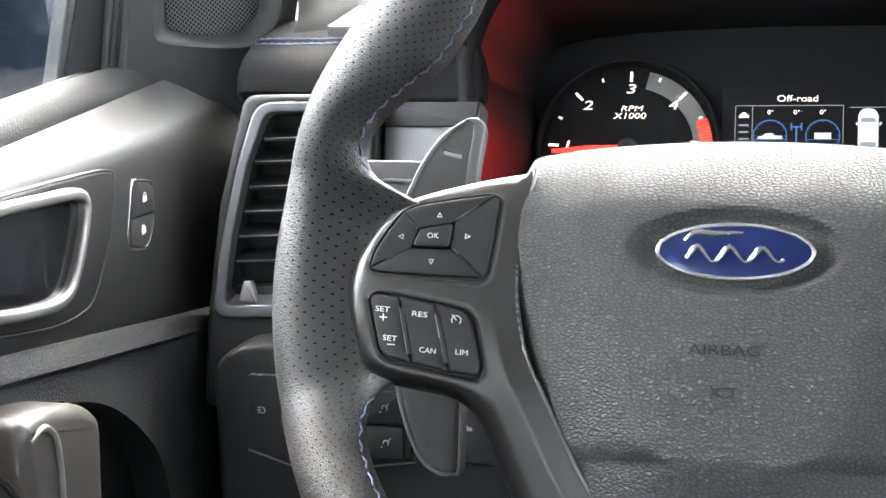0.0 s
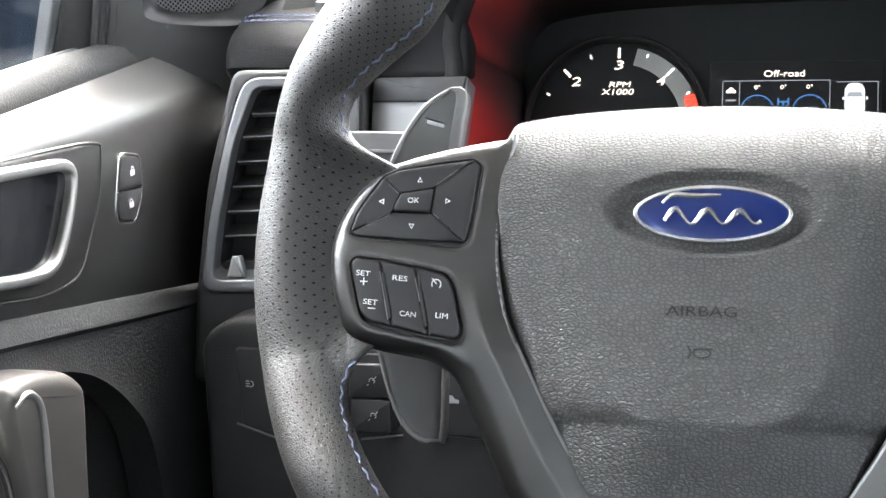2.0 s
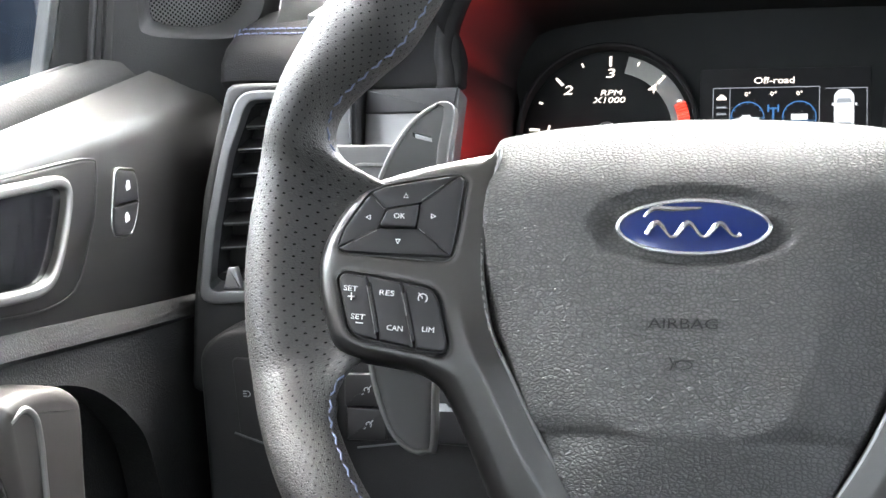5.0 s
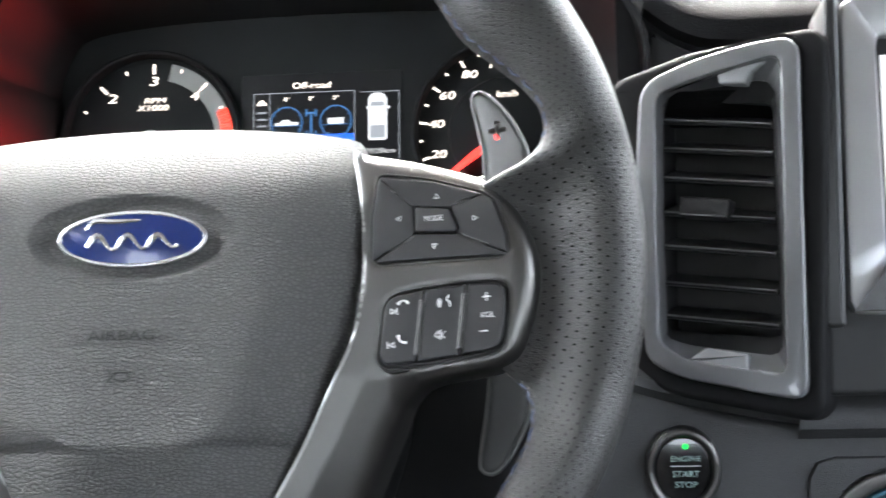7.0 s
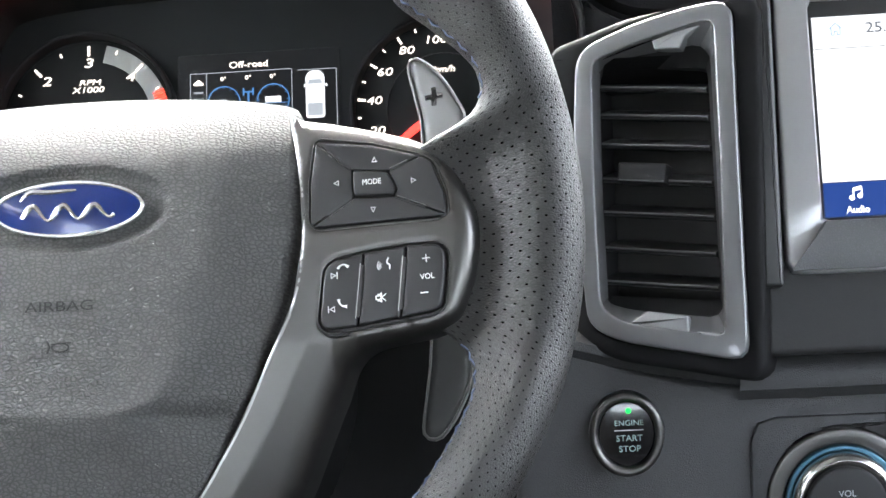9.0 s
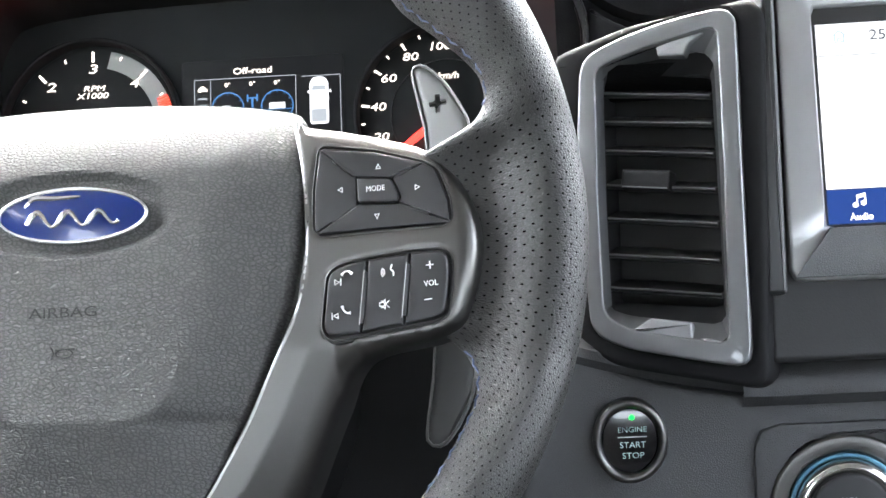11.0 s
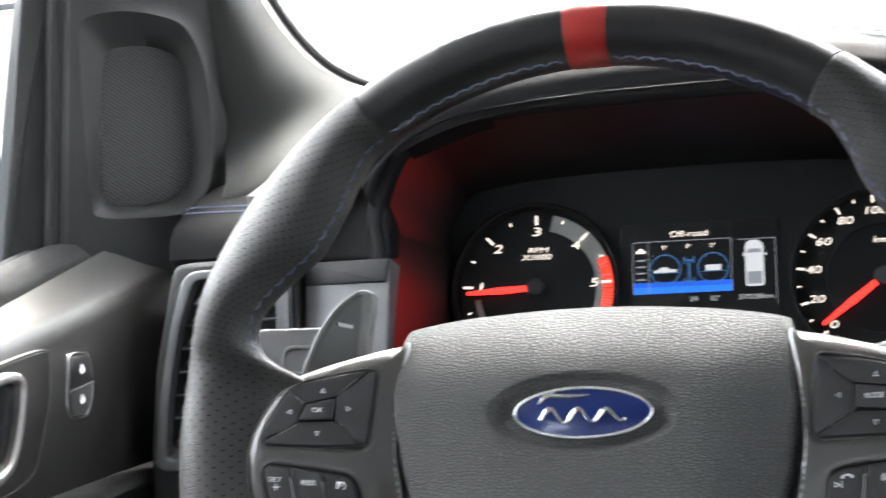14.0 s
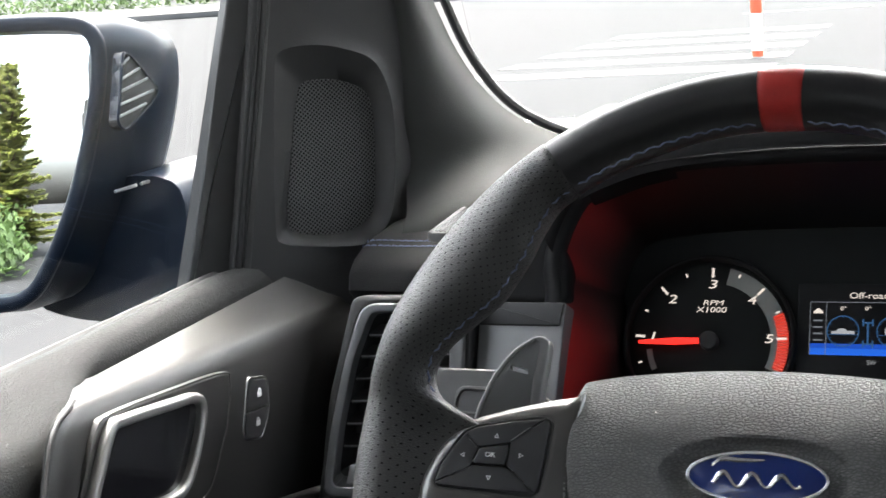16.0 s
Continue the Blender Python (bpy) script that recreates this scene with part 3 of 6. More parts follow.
tube(bm, [BADGE @ p for p in curve([(-0.0190, 0.0040, 0.0017), (-0.0150, 0.0072, 0.0017), (-0.0070, 0.0070, 0.0017), (0.003, 0.0074, 0.0017)], 6, False)], lambda t: 0.0004 + 0.0007 * math.sin(t * 3.1), 8)
part("emblem", bm, M_badge_rim, badge, "plain silver flourish")
bm = bmesh.new()
slab(bm, [(-0.098, 0.045), (-0.1, 0.0), (-0.06, -0.11), (0.06, -0.11), (0.1, 0.0), (0.098, 0.045), (0.0, 0.052)], -0.0215, -0.060, WHEEL, 0.004)
part("hub_back", bm, M_gap, wheel, "matt black hub housing")

# spokes with their switches; each side has a frame of its own, leaning towards the rim
S = 0.16
SPOKE = {side: place(WHEEL @ Vector((side * 0.118, 0, -0.0005)), WHEEL.to_3x3() @ Vector((1, 0, side * S)), WHEEL.to_3x3() @ Vector((0, 1, 0))) for side in (-1, 1)}
BEZEL = [(-0.0345, -0.004), (-0.0329, 0.0073), (-0.0261, 0.0216), (-0.0135, 0.0345), (0.0042, 0.0408), (0.0231, 0.0462), (0.0372, 0.0492), (0.0376, 0.0455), (0.0338, 0.0255), (0.0328, 0.0001),
         (0.0370, -0.0240), (0.0472, -0.0450), (0.0595, -0.0680), (0.0714, -0.0868), (0.0838, -0.1045), (0.0560, -0.1180), (0.0408, -0.0946), (0.0358, -0.0838), (0.0269, -0.0648), (0.0185, -0.0490), (0.0085, -0.0428), (-0.0168, -0.0395), (-0.0262, -0.0350), (-0.0325, -0.0180)]
SWITCHES = {
    -1: dict(pad=[(-0.0262, 0.0042), (-0.0240, 0.0126), (-0.0196, 0.0200), (-0.0142, 0.0279), (-0.0087, 0.0306), (0.0069, 0.0340), (0.0215, 0.0365), (0.0247, 0.0346), (0.0231, 0.018), (0.0211, 0.0034), (0.0180, 0.0010), (-0.0021, 0.0020), (-0.0238, 0.0028)],
             tl=(-0.0139, 0.0275), tr=(0.0218, 0.0357), br=(0.0194, 0.0026), bl=(-0.0257, 0.0046), top=[(-0.0087, 0.0303), (0.0069, 0.0337)], right=[(0.0243, 0.0340), (0.0227, 0.018), (0.0207, 0.0040)], bottom=[(-0.0021, 0.0024), (-0.0235, 0.0031)], left=[(-0.0236, 0.0126), (-0.0192, 0.0198)],
             mid=[(-0.0069, 0.0211), (0.0066, 0.0238), (0.0054, 0.0135), (-0.0097, 0.0133)], word="OK", wordw=0.0046, wordat=(-0.0014, 0.0180), arrows=((0.0006, 0.0266, 90), (0.0120, 0.0187, 0), (-0.0140, 0.0174, 180), (-0.0016, 0.0081, 270)),
             block=[(-0.0253, -0.0078), (-0.0228, -0.0052), (-0.0127, -0.0062), (0.0014, -0.0083), (0.0133, -0.0103), (0.0165, -0.0144), (0.0212, -0.0331), (0.0196, -0.0368), (0.0084, -0.0358), (-0.0062, -0.0331), (-0.0163, -0.0314), (-0.0198, -0.0281)],
             cuts=(((-0.0130, -0.0064), (-0.0066, -0.0330)), ((0.0011, -0.0083), (0.0082, -0.0358)))),
    1: dict(pad=[(-0.0249, 0.0360), (-0.0229, 0.0371), (-0.0027, 0.0334), (0.0158, 0.0276), (0.0213, 0.0243), (0.0254, 0.0127), (0.0262, 0.0048), (0.0226, 0.0028), (-0.0036, 0.0027), (-0.0248, 0.0022), (-0.0277, 0.0048), (-0.0273, 0.0206)],
            tl=(-0.0245, 0.0359), tr=(0.0165, 0.0270), br=(0.0255, 0.0038), bl=(-0.0264, 0.0032), top=[(-0.0027, 0.0330)], right=[(0.0209, 0.0239), (0.0250, 0.0127)], bottom=[(0.0224, 0.0031), (-0.0036, 0.0030), (-0.0245, 0.0026)], left=[(-0.0273, 0.0050), (-0.0269, 0.0206)],
            mid=[(-0.0099, 0.0236), (0.0039, 0.0221), (0.0071, 0.0146), (0.0058, 0.0122), (-0.0098, 0.0132)], word="MODE", wordw=0.0072, wordat=(-0.0022, 0.0182), arrows=((-0.0013, 0.0268, 90), (0.0135, 0.0177, 0), (-0.0163, 0.0192, 180), (-0.0023, 0.0080, 270)),
            block=[(-0.0224, -0.0128), (-0.0178, -0.0098), (-0.0063, -0.0081), (0.0097, -0.0066), (0.0222, -0.0066), (0.0253, -0.0097), (0.0251, -0.0194), (0.0231, -0.0311), (0.0190, -0.0330), (0.0054, -0.0347), (-0.0094, -0.0364), (-0.0222, -0.0371), (-0.0248, -0.0334)],
            cuts=(((-0.0062, -0.0080), (-0.0096, -0.0366)), ((0.0102, -0.0064), (0.0069, -0.0348)))),
}


def clip(poly, a, b, keep):
    """The part of a polygon on one side of the line a-b."""
    a, b = Vector(a), Vector(b)
    d = b - a
    n = Vector((-d.y, d.x)) * keep
    out = []
    for p, q in zip(poly, poly[1:] + poly[:1]):
        fp, fq = (p - a).dot(n), (q - a).dot(n)
        if fp >= 0:
            out.append(p)
        if fp * fq < 0:
            out.append(p.lerp(q, fp / (fp - fq)))
    return out


for side in (-1, 1):
    M, K = SPOKE[side], SWITCHES[side]
    shape = BEZEL if side < 0 else [(-x + 0.002, y) for x, y in BEZEL]
    INLINE = [(0.0372, 0.0492), (0.0376, 0.0455), (0.0338, 0.0255), (0.0328, 0.0001), (0.0370, -0.0240), (0.0472, -0.0450), (0.0595, -0.0680), (0.0714, -0.0868), (0.0838, -0.1045)]
    flip = lambda pts: [(x if side < 0 else 0.002 - x, y) for x, y in pts]
    inline = [(p.x, p.y) for p in curve([(a, b, 0) for a, b in flip(INLINE)], 4, False)]
    outline = even(rounded(flat2(shape), 0.006, 4), 200)
    padline = even(rounded(flat2(K["pad"]), 0.002, 3), 90)
    blockline = even(rounded(flat2(K["block"]), 0.004, 4), 90)
    wells = [inset(flat2(padline), -0.0007), inset(flat2(blockline), -0.0009)]

    def bezel_height(q):
        """Flat face round the switches, rolled off to the rim, with a crease along the leg beside the cover."""
        x, y = (q[:, 0] if side < 0 else 0.002 - q[:, 0]), q[:, 1]
        inner, edge = away(q, inline, False), away(q, outline)
        outer = np.where(inner < edge + 0.0015, 1.0, edge)
        well = np.minimum(away(q, wells[0]), away(q, wells[1]))
        z = 0.0012 - 0.0035 * np.maximum(0, y - 0.026) / 0.02 + 0.10 * np.minimum(0, y + 0.040)
        z -= 0.85 * quarter(outer, 0.0085) + quarter(inner, 0.0012)
        z -= 0.42 * np.maximum(0, y - 0.0385 - 0.16 * x) + 0.0006 * (1 - np.clip(well / 0.0008, 0, 1))
        leg = np.clip((-0.012 - y) / 0.02, 0, 1)
        fold = 0.0022 - 0.26 * np.abs(inner - 0.0100) if side < 0 else -0.20 * inner - 0.30 * np.maximum(0, inner - 0.0105)
        return z + leg * fold * np.clip((x - 0.013) / 0.012, 0, 1)

    spoke = part("spoke_bezel", plate(bmesh.new(), outline, wells, bezel_height, 0.012, M, 0.0013), M_spoke, wheel, "dark satin-grey spoke bezel", 40)
    part("bezel_edge_glint", tube(bmesh.new(), [M @ Vector((x + side * 0.0006, y, 0.0000 - 0.0035 * max(0, y - 0.026) / 0.02 + 0.10 * min(0, y + 0.040))) for x, y in inline[2:]], 0.0011, 8), M_bezel_edge, spoke, "fine bright line for the bezel edge's highlight")
    part("pad_frame", slab(bmesh.new(), inset(flat2(padline), -0.002), -0.0012, -0.009, M, 0.0004, 2), M_gap, spoke, "black switch surround")
    part("pad_rim", ring(bmesh.new(), inset(flat2(padline), -0.0008), inset(flat2(padline), -0.0003), 0.0013, -0.003, M, 0.0002, 90, 2), M_rimline, spoke, "fine rim added for the highlight round the pad")
    quads = {"up": [K["tl"], *K["top"], K["tr"], K["mid"][1], K["mid"][0]], "right": [K["tr"], *K["right"], K["br"], *K["mid"][-2:0:-1]] if side > 0 else [K["tr"], *K["right"], K["br"], K["mid"][2], K["mid"][1]],
             "down": [K["br"], *K["bottom"], K["bl"], K["mid"][-1], K["mid"][-2]], "left": [K["bl"], *K["left"], K["tl"], K["mid"][0], K["mid"][-1]]}
    for q in quads.values():
        p = inset(flat2(q), 0.00022)
        part("button", slab(bmesh.new(), rounded(p, 0.0008, 3), 0.0022, -0.003, M, 0.0006, 3, fan=True), M_key, spoke)
    part("centre_button", slab(bmesh.new(), rounded(inset(flat2(K["mid"]), 0.0004), 0.0014, 3), 0.0036, -0.003, M, 0.0009, 3, fan=True), M_key, spoke)
    letters("lettering", K["word"], 0.0030, M @ pose(*K["wordat"], 0.0037), M_print, spoke, K["wordw"])
    for x, y, a in K["arrows"]:
        t = [(x + 0.0014 * math.cos(radians(a + k)), y + 0.0014 * math.sin(radians(a + k))) for k in (0, 125, 235)]
        part("arrow_mark", ring(bmesh.new(), t, [(x + (p - x) * 0.55, y + (q - y) * 0.55) for p, q in t], 0.00245, 0.0018, M, 0.0001, 24, 1), M_print, spoke)
    # grooves between the arrow keys end in short open slots
    for c, m in ((K["tl"], K["mid"][0]), (K["tr"], K["mid"][1]), (K["br"], K["mid"][-2]), (K["bl"], K["mid"][-1])):
        c, m = Vector(c), Vector(m)
        part("groove", bar(bmesh.new(), m.lerp(c, 0.03), m.lerp(c, 0.62), 0.0011, 0.0024, M, 0.0030), M_gap, spoke)
        n = Vector((m.y - c.y, c.x - m.x)).normalized() * 0.0007
        part("groove_edge", bar(bmesh.new(), m.lerp(c, 0.06) + n, m.lerp(c, 0.62) + n, 0.0003, 0.00245, M, 0.0004), M_bezel_edge, spoke, "thin bright groove edge")
    part("block_frame", slab(bmesh.new(), inset(flat2(blockline), -0.002), -0.0010, -0.009, M, 0.0004, 2), M_gap, spoke, "black switch surround")
    part("block_rim", ring(bmesh.new(), inset(flat2(blockline), -0.0010), inset(flat2(blockline), -0.0006), 0.0013, -0.003, M, 0.0002, 90, 2), M_rimline, spoke, "fine rim added for the highlight round the switches")
    inner = inset(flat2(blockline), 0.0003)
    (a, b), (c, d) = K["cuts"]
    for poly in (clip(inner, a, b, -1), clip(clip(inner, a, b, 1), c, d, -1), clip(inner, c, d, 1)):
        part("rocker", slab(bmesh.new(), inset(even(flat2(poly), 64), 0.0004), 0.0034, -0.003, M, 0.0012, 4, fan=True), M_key, spoke)
    for a, b in K["cuts"]:
        a, b = Vector(a), Vector(b)
        part("groove", bar(bmesh.new(), a.lerp(b, 0.18), a.lerp(b, 0.86), 0.0012, 0.0036, M, 0.004), M_gap, spoke)
        n = Vector((b.y - a.y, a.x - b.x)).normalized() * 0.0008
        part("groove_edge", bar(bmesh.new(), a.lerp(b, 0.16) + n, a.lerp(b, 0.88) + n, 0.0003, 0.0037, M, 0.0006), M_bezel_edge, spoke, "thin bright groove edge")

M, sp = SPOKE[-1], [o for o in wheel.children if o.name.startswith("spoke_bezel")][0]
for body, x, y, w in (("SET", -0.0192, -0.0122, 0.0056), ("SET", -0.0155, -0.0235, 0.0056), ("RES", -0.0045, -0.0135, 0.0060), ("CAN", -0.0004, -0.0275, 0.0064), ("LIM", 0.0129, -0.0275, 0.0048)):
    letters("lettering", body, 0.0030, M @ pose(x, y, 0.0037, 0, 0, -3), M_print, sp, w)
bm = bmesh.new()
bar(bm, (-0.0202, -0.0153), (-0.0172, -0.0153), 0.0004, 0.0038, M)
bar(bm, (-0.0187, -0.0138), (-0.0187, -0.0168), 0.0004, 0.0039, M)
part("plus_mark", bm, M_print, sp)
part("minus_mark", bar(bmesh.new(), (-0.0163, -0.0258), (-0.0133, -0.0259), 0.0004, 0.0038, M), M_print, sp)
bm = arcband(bmesh.new(), 0.0100, -0.0150, 0.0016, 0.0020, -50, 215, 0.0038, M, 20, 0.0003)
bar(bm, (0.0100, -0.0150), (0.0082, -0.0128), 0.0004, 0.0039, M)
part("speed_mark", bm, M_print, sp)
M, sp = SPOKE[1], [o for o in wheel.children if o.name.startswith("spoke_bezel")][1]
letters("lettering", "VOL", 0.0030, M @ pose(0.0180, -0.0194, 0.0037, 0, 0, 3), M_print, sp, 0.0054)
bm = bmesh.new()
bar(bm, (0.0163, -0.0126), (0.0192, -0.0124), 0.0004, 0.0038, M)
bar(bm, (0.01775, -0.0110), (0.01785, -0.0140), 0.0004, 0.0039, M)
part("plus_mark", bm, M_print, sp)
part("minus_mark", bar(bmesh.new(), (0.0152, -0.0254), (0.0181, -0.0252), 0.0004, 0.0038, M), M_print, sp)
for x, y, d in ((-0.0180, -0.0164, 1), (-0.0191, -0.0291, -1)):
    bm = ring(bmesh.new(), [(x - 0.0012 * d, y + 0.0012), (x - 0.0012 * d, y - 0.0012), (x + 0.0010 * d, y)], [(x - 0.0009 * d, y + 0.0007), (x - 0.0009 * d, y - 0.0007), (x + 0.0004 * d, y)], 0.0038, 0.0034, M, 0.0001, 24, 1)
    bar(bm, (x + 0.0013 * d, y + 0.0013), (x + 0.0013 * d, y - 0.0013), 0.00035, 0.0038, M)
    part("skip_mark", bm, M_print, sp)
bm = bmesh.new()
tube(bm, [M @ Vector(p) for p in curve([(-0.0163, -0.0140, 0.0038), (-0.0152, -0.0128, 0.0038), (-0.0135, -0.0126, 0.0038), (-0.0122, -0.0136, 0.0038)], 5, False)], lambda t: 0.0003 + 0.0004 * (2 * t - 1) ** 2, 6)
part("hang_up_mark", bm, M_print, sp)
bm = bmesh.new()
tube(bm, [M @ Vector(p) for p in curve([(-0.0163, -0.0256, 0.0038), (-0.0158, -0.0272, 0.0038), (-0.0146, -0.0282, 0.0038), (-0.0132, -0.0284, 0.0038)], 5, False)], lambda t: 0.0003 + 0.0004 * (2 * t - 1) ** 2, 6)
part("call_mark", bm, M_print, sp)
bm = bmesh.new()
for k in range(3):
    arcband(bm, 0.0012, -0.0140, 0.0008 + 0.0006 * k, 0.0011 + 0.0006 * k, 130, 230, 0.0038, M, 8, 0.0003)
tube(bm, [M @ Vector(p) for p in curve([(0.0034, -0.0112, 0.0038), (0.0028, -0.0130, 0.0038), (0.0038, -0.0140, 0.0038), (0.0038, -0.0156, 0.0038)], 4, False)], 0.0003, 6)
part("voice_mark", bm, M_print, sp)
bm = ring(bmesh.new(), [(-0.0020, -0.0252), (-0.0010, -0.0252), (0.0004, -0.0240), (0.0004, -0.0280), (-0.0010, -0.0268), (-0.0020, -0.0268)], [(-0.0017, -0.0255), (-0.0009, -0.0255), (0.0001, -0.0247), (0.0001, -0.0273), (-0.0009, -0.0265), (-0.0017, -0.0265)], 0.0038, 0.0034, M, 0.0001, 36, 1)
bar(bm, (-0.0012, -0.0274), (0.0020, -0.0246), 0.0003, 0.0039, M)
bar(bm, (-0.0012, -0.0246), (0.0020, -0.0274), 0.0003, 0.00395, M)
part("mute_mark", bm, M_print, sp)

# shift paddles behind the spokes
PAD_L = [(-0.1480, 0.0400), (-0.1452, 0.0523), (-0.1408, 0.0640), (-0.1339, 0.0757), (-0.1253, 0.0835), (-0.1203, 0.0852), (-0.1170, 0.0821), (-0.1174, 0.0730), (-0.1186, 0.0601), (-0.1190, 0.0300), (-0.1185, -0.0350), (-0.1176, -0.0690), (-0.1210, -0.0722), (-0.1268, -0.0727), (-0.1362, -0.0636), (-0.1453, -0.0384), (-0.1510, 0.0)]
PAD_R = [(0.1480, 0.0400), (0.1490, 0.0560), (0.1458, 0.0644), (0.1409, 0.0734), (0.1345, 0.0815), (0.1290, 0.0856), (0.1250, 0.0850), (0.1247, 0.0800), (0.1275, 0.0667), (0.1296, 0.0538), (0.1300, 0.0300), (0.1305, -0.0350), (0.1258, -0.0705), (0.1290, -0.0752), (0.1340, -0.0745), (0.1418, -0.0640), (0.1478, -0.0467), (0.1510, 0.0)]
def sweep(x, y):
    """The wings of the paddles sweep towards the driver."""
    return 0.42 * (abs(x) - 0.128)


for pts, hole in ((PAD_L, [(-0.1338, 0.0696), (-0.1258, 0.0682), (-0.1254, 0.0656), (-0.1334, 0.0670)]),
                  (PAD_R, [(0.1357 + a, 0.0672 + b) for a, b in ((-0.0038, -0.0011), (-0.0011, -0.0011), (-0.0011, -0.0040), (0.0011, -0.0040), (0.0011, -0.0011), (0.0038, -0.0011), (0.0038, 0.0011), (0.0011, 0.0011), (0.0011, 0.0040), (-0.0011, 0.0040), (-0.0011, 0.0011), (-0.0038, 0.0011))])):
    line = even([(p.x, p.y) for p in curve([(x, y, 0) for x, y in pts], 4)], 110)
    body = part("paddle_shifter", plate(bmesh.new(), line, [rounded(flat2(hole), 0.0004, 2)], lambda q: -0.0590 + 0.42 * (np.abs(q[:, 0]) - 0.128) - 0.5 * quarter(away(q, line), 0.004), 0.0035, WHEEL, 0.0020), M_paddle, wheel, "grey metal shift paddle with a cut-out sign")
    part("paddle_edge", ring(bmesh.new(), inset(flat2(line), -0.0003), [(p.x - (0.0030 if pts is PAD_L and p.x > -0.124 and p.y > 0.02 else 0.0), p.y) for p in inset(flat2(line), 0.0017 if pts is PAD_L else 0.0008)], -0.0586, -0.0650, WHEEL, 0.0009, 110, bend=sweep), M_paddle_edge, body, "brighter bevelled paddle edge")

# column, stalks
column = thing("steering_column", WHEEL @ Vector((0, 0, -0.15)), "black plastic steering column shroud with stalks", "steering column")
bm = bmesh.new()
slab(bm, rounded([Vector(p) for p in ((-0.062, 0.035), (-0.070, -0.04), (-0.05, -0.10), (0.05, -0.10), (0.070, -0.04), (0.062, 0.035))], 0.02, 4), -0.085, -0.30, WHEEL, 0.008)
part("shroud", bm, M_black, column)
bm = bmesh.new()
slab(bm, [(-0.04, -0.05), (-0.04, 0.03), (0.04, 0.03), (0.04, -0.05)], -0.055, -0.09, WHEEL, 0.004)
part("collar", bm, M_gap, column)
lev = rounded([Vector(p) for p in ((-0.060, 0.022), (-0.170, 0.036), (-0.192, 0.042), (-0.198, 0.058), (-0.192, 0.0740), (-0.150, 0.0735), (-0.105, 0.0480), (-0.060, 0.0400))], 0.006, 4)
stalk = part("stalk", slab(bmesh.new(), lev, -0.092, -0.107, WHEEL, 0.0018, 4), M_stalk, column, "grey indicator stalk")
part("light_mark", ring(bmesh.new(), rounded([Vector(p) for p in ((-0.176, 0.050), (-0.174, 0.0645), (-0.130, 0.0635), (-0.132, 0.047))], 0.005, 4), rounded([Vector(p) for p in ((-0.1745, 0.0515), (-0.1725, 0.0625), (-0.1315, 0.0615), (-0.1335, 0.0485))], 0.004, 4), -0.0912, -0.094, WHEEL, 0.0004, 60), M_gap, stalk, "dark moulded line")
lev = rounded([Vector(p) for p in ((0.060, 0.020), (0.1700, 0.0420), (0.1760, 0.0520), (0.1720, 0.0620), (0.1640, 0.0640), (0.060, 0.0460))], 0.006, 4)
stalk = part("stalk", slab(bmesh.new(), lev, -0.092, -0.107, WHEEL, 0.0045, 4), M_panel, column, "grey wiper stalk")

# ---- instrument cluster ----
P = lambda u, v, w: WHEEL @ Vector((u, v, w))
CU = 0.024
cluster = thing("instrument_cluster", P(CU, 0.1, -0.27), "deep instrument cluster with lit dials and a centre display", "instrument cluster")
side = [(0.179, 0.050), (0.1792, 0.133), (0.1822, 0.155), (0.1800, 0.174), (0.1705, 0.196), (0.1530, 0.2105), (0.1110, 0.2180), (0.0430, 0.2210)]
far = [(0.179, 0.050), (0.1785, 0.133), (0.1780, 0.150), (0.1720, 0.168), (0.1560, 0.188), (0.1360, 0.2065), (0.1000, 0.2165), (0.0430, 0.2210)]
OPEN = [(CU - a, b) for a, b in side] + [(CU + a, b) for a, b in far[::-1]]
arch = curve([(a, b, 0) for a, b in OPEN], 7, False)
NA = len(arch)


def arch_point(t, out, w):
    """A point on the opening's arch, moved out from it by out."""
    i = min(NA - 1, max(0, round(t * (NA - 1))))
    d = arch[min(i + 1, NA - 1)] - arch[max(i - 1, 0)]
    n = Vector((-d.y, d.x)).normalized()
    return P(arch[i].x + n.x * out, arch[i].y + n.y * out, w)


def wall_piece(name, t0, t1, material, d0=0.0, d1=1.0, label=""):
    n = max(4, round((t1 - t0) * (NA - 1)))
    def fn(i, j):
        d = d0 + (d1 - d0) * j
        return arch_point(t0 + (t1 - t0) * i, -0.020 * d, -0.200 - 0.077 * d)
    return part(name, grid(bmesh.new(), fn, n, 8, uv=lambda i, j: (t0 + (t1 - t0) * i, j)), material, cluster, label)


wall_piece("surround_wall", 0.0, 1.0, M_redglow, 0.05, 1.0, "black inner wall with a red glow painted on")
face = [(p.x, p.y) for p in arch]
part("face_plate", slab(bmesh.new(), face, -0.2772, -0.285, WHEEL, 0.0005, 1), M_dial, cluster, "black face plate")
# lip of the opening
shrink = lambda i: 1.0 - 0.7 * min(1.0, max(0.0, (i - 0.58) / 0.12))
part("opening_lip", grid(bmesh.new(), lambda i, j: arch_point(i, (-0.0015, -0.0008, 0.002, 0.006, 0.010, 0.013)[round(j * 5)] * shrink(i), (-0.206, -0.200, -0.1965, -0.196, -0.199, -0.208)[round(j * 5)]), NA - 1, 5), M_brow, cluster, "soft black cluster lip", 60)

TC, SC = (-0.082, 0.128), (0.1255, 0.1255)
W0 = -0.2765


def polar(c, r, a):
    return (c[0] + r * math.cos(radians(a)), c[1] + r * math.sin(radians(a)))


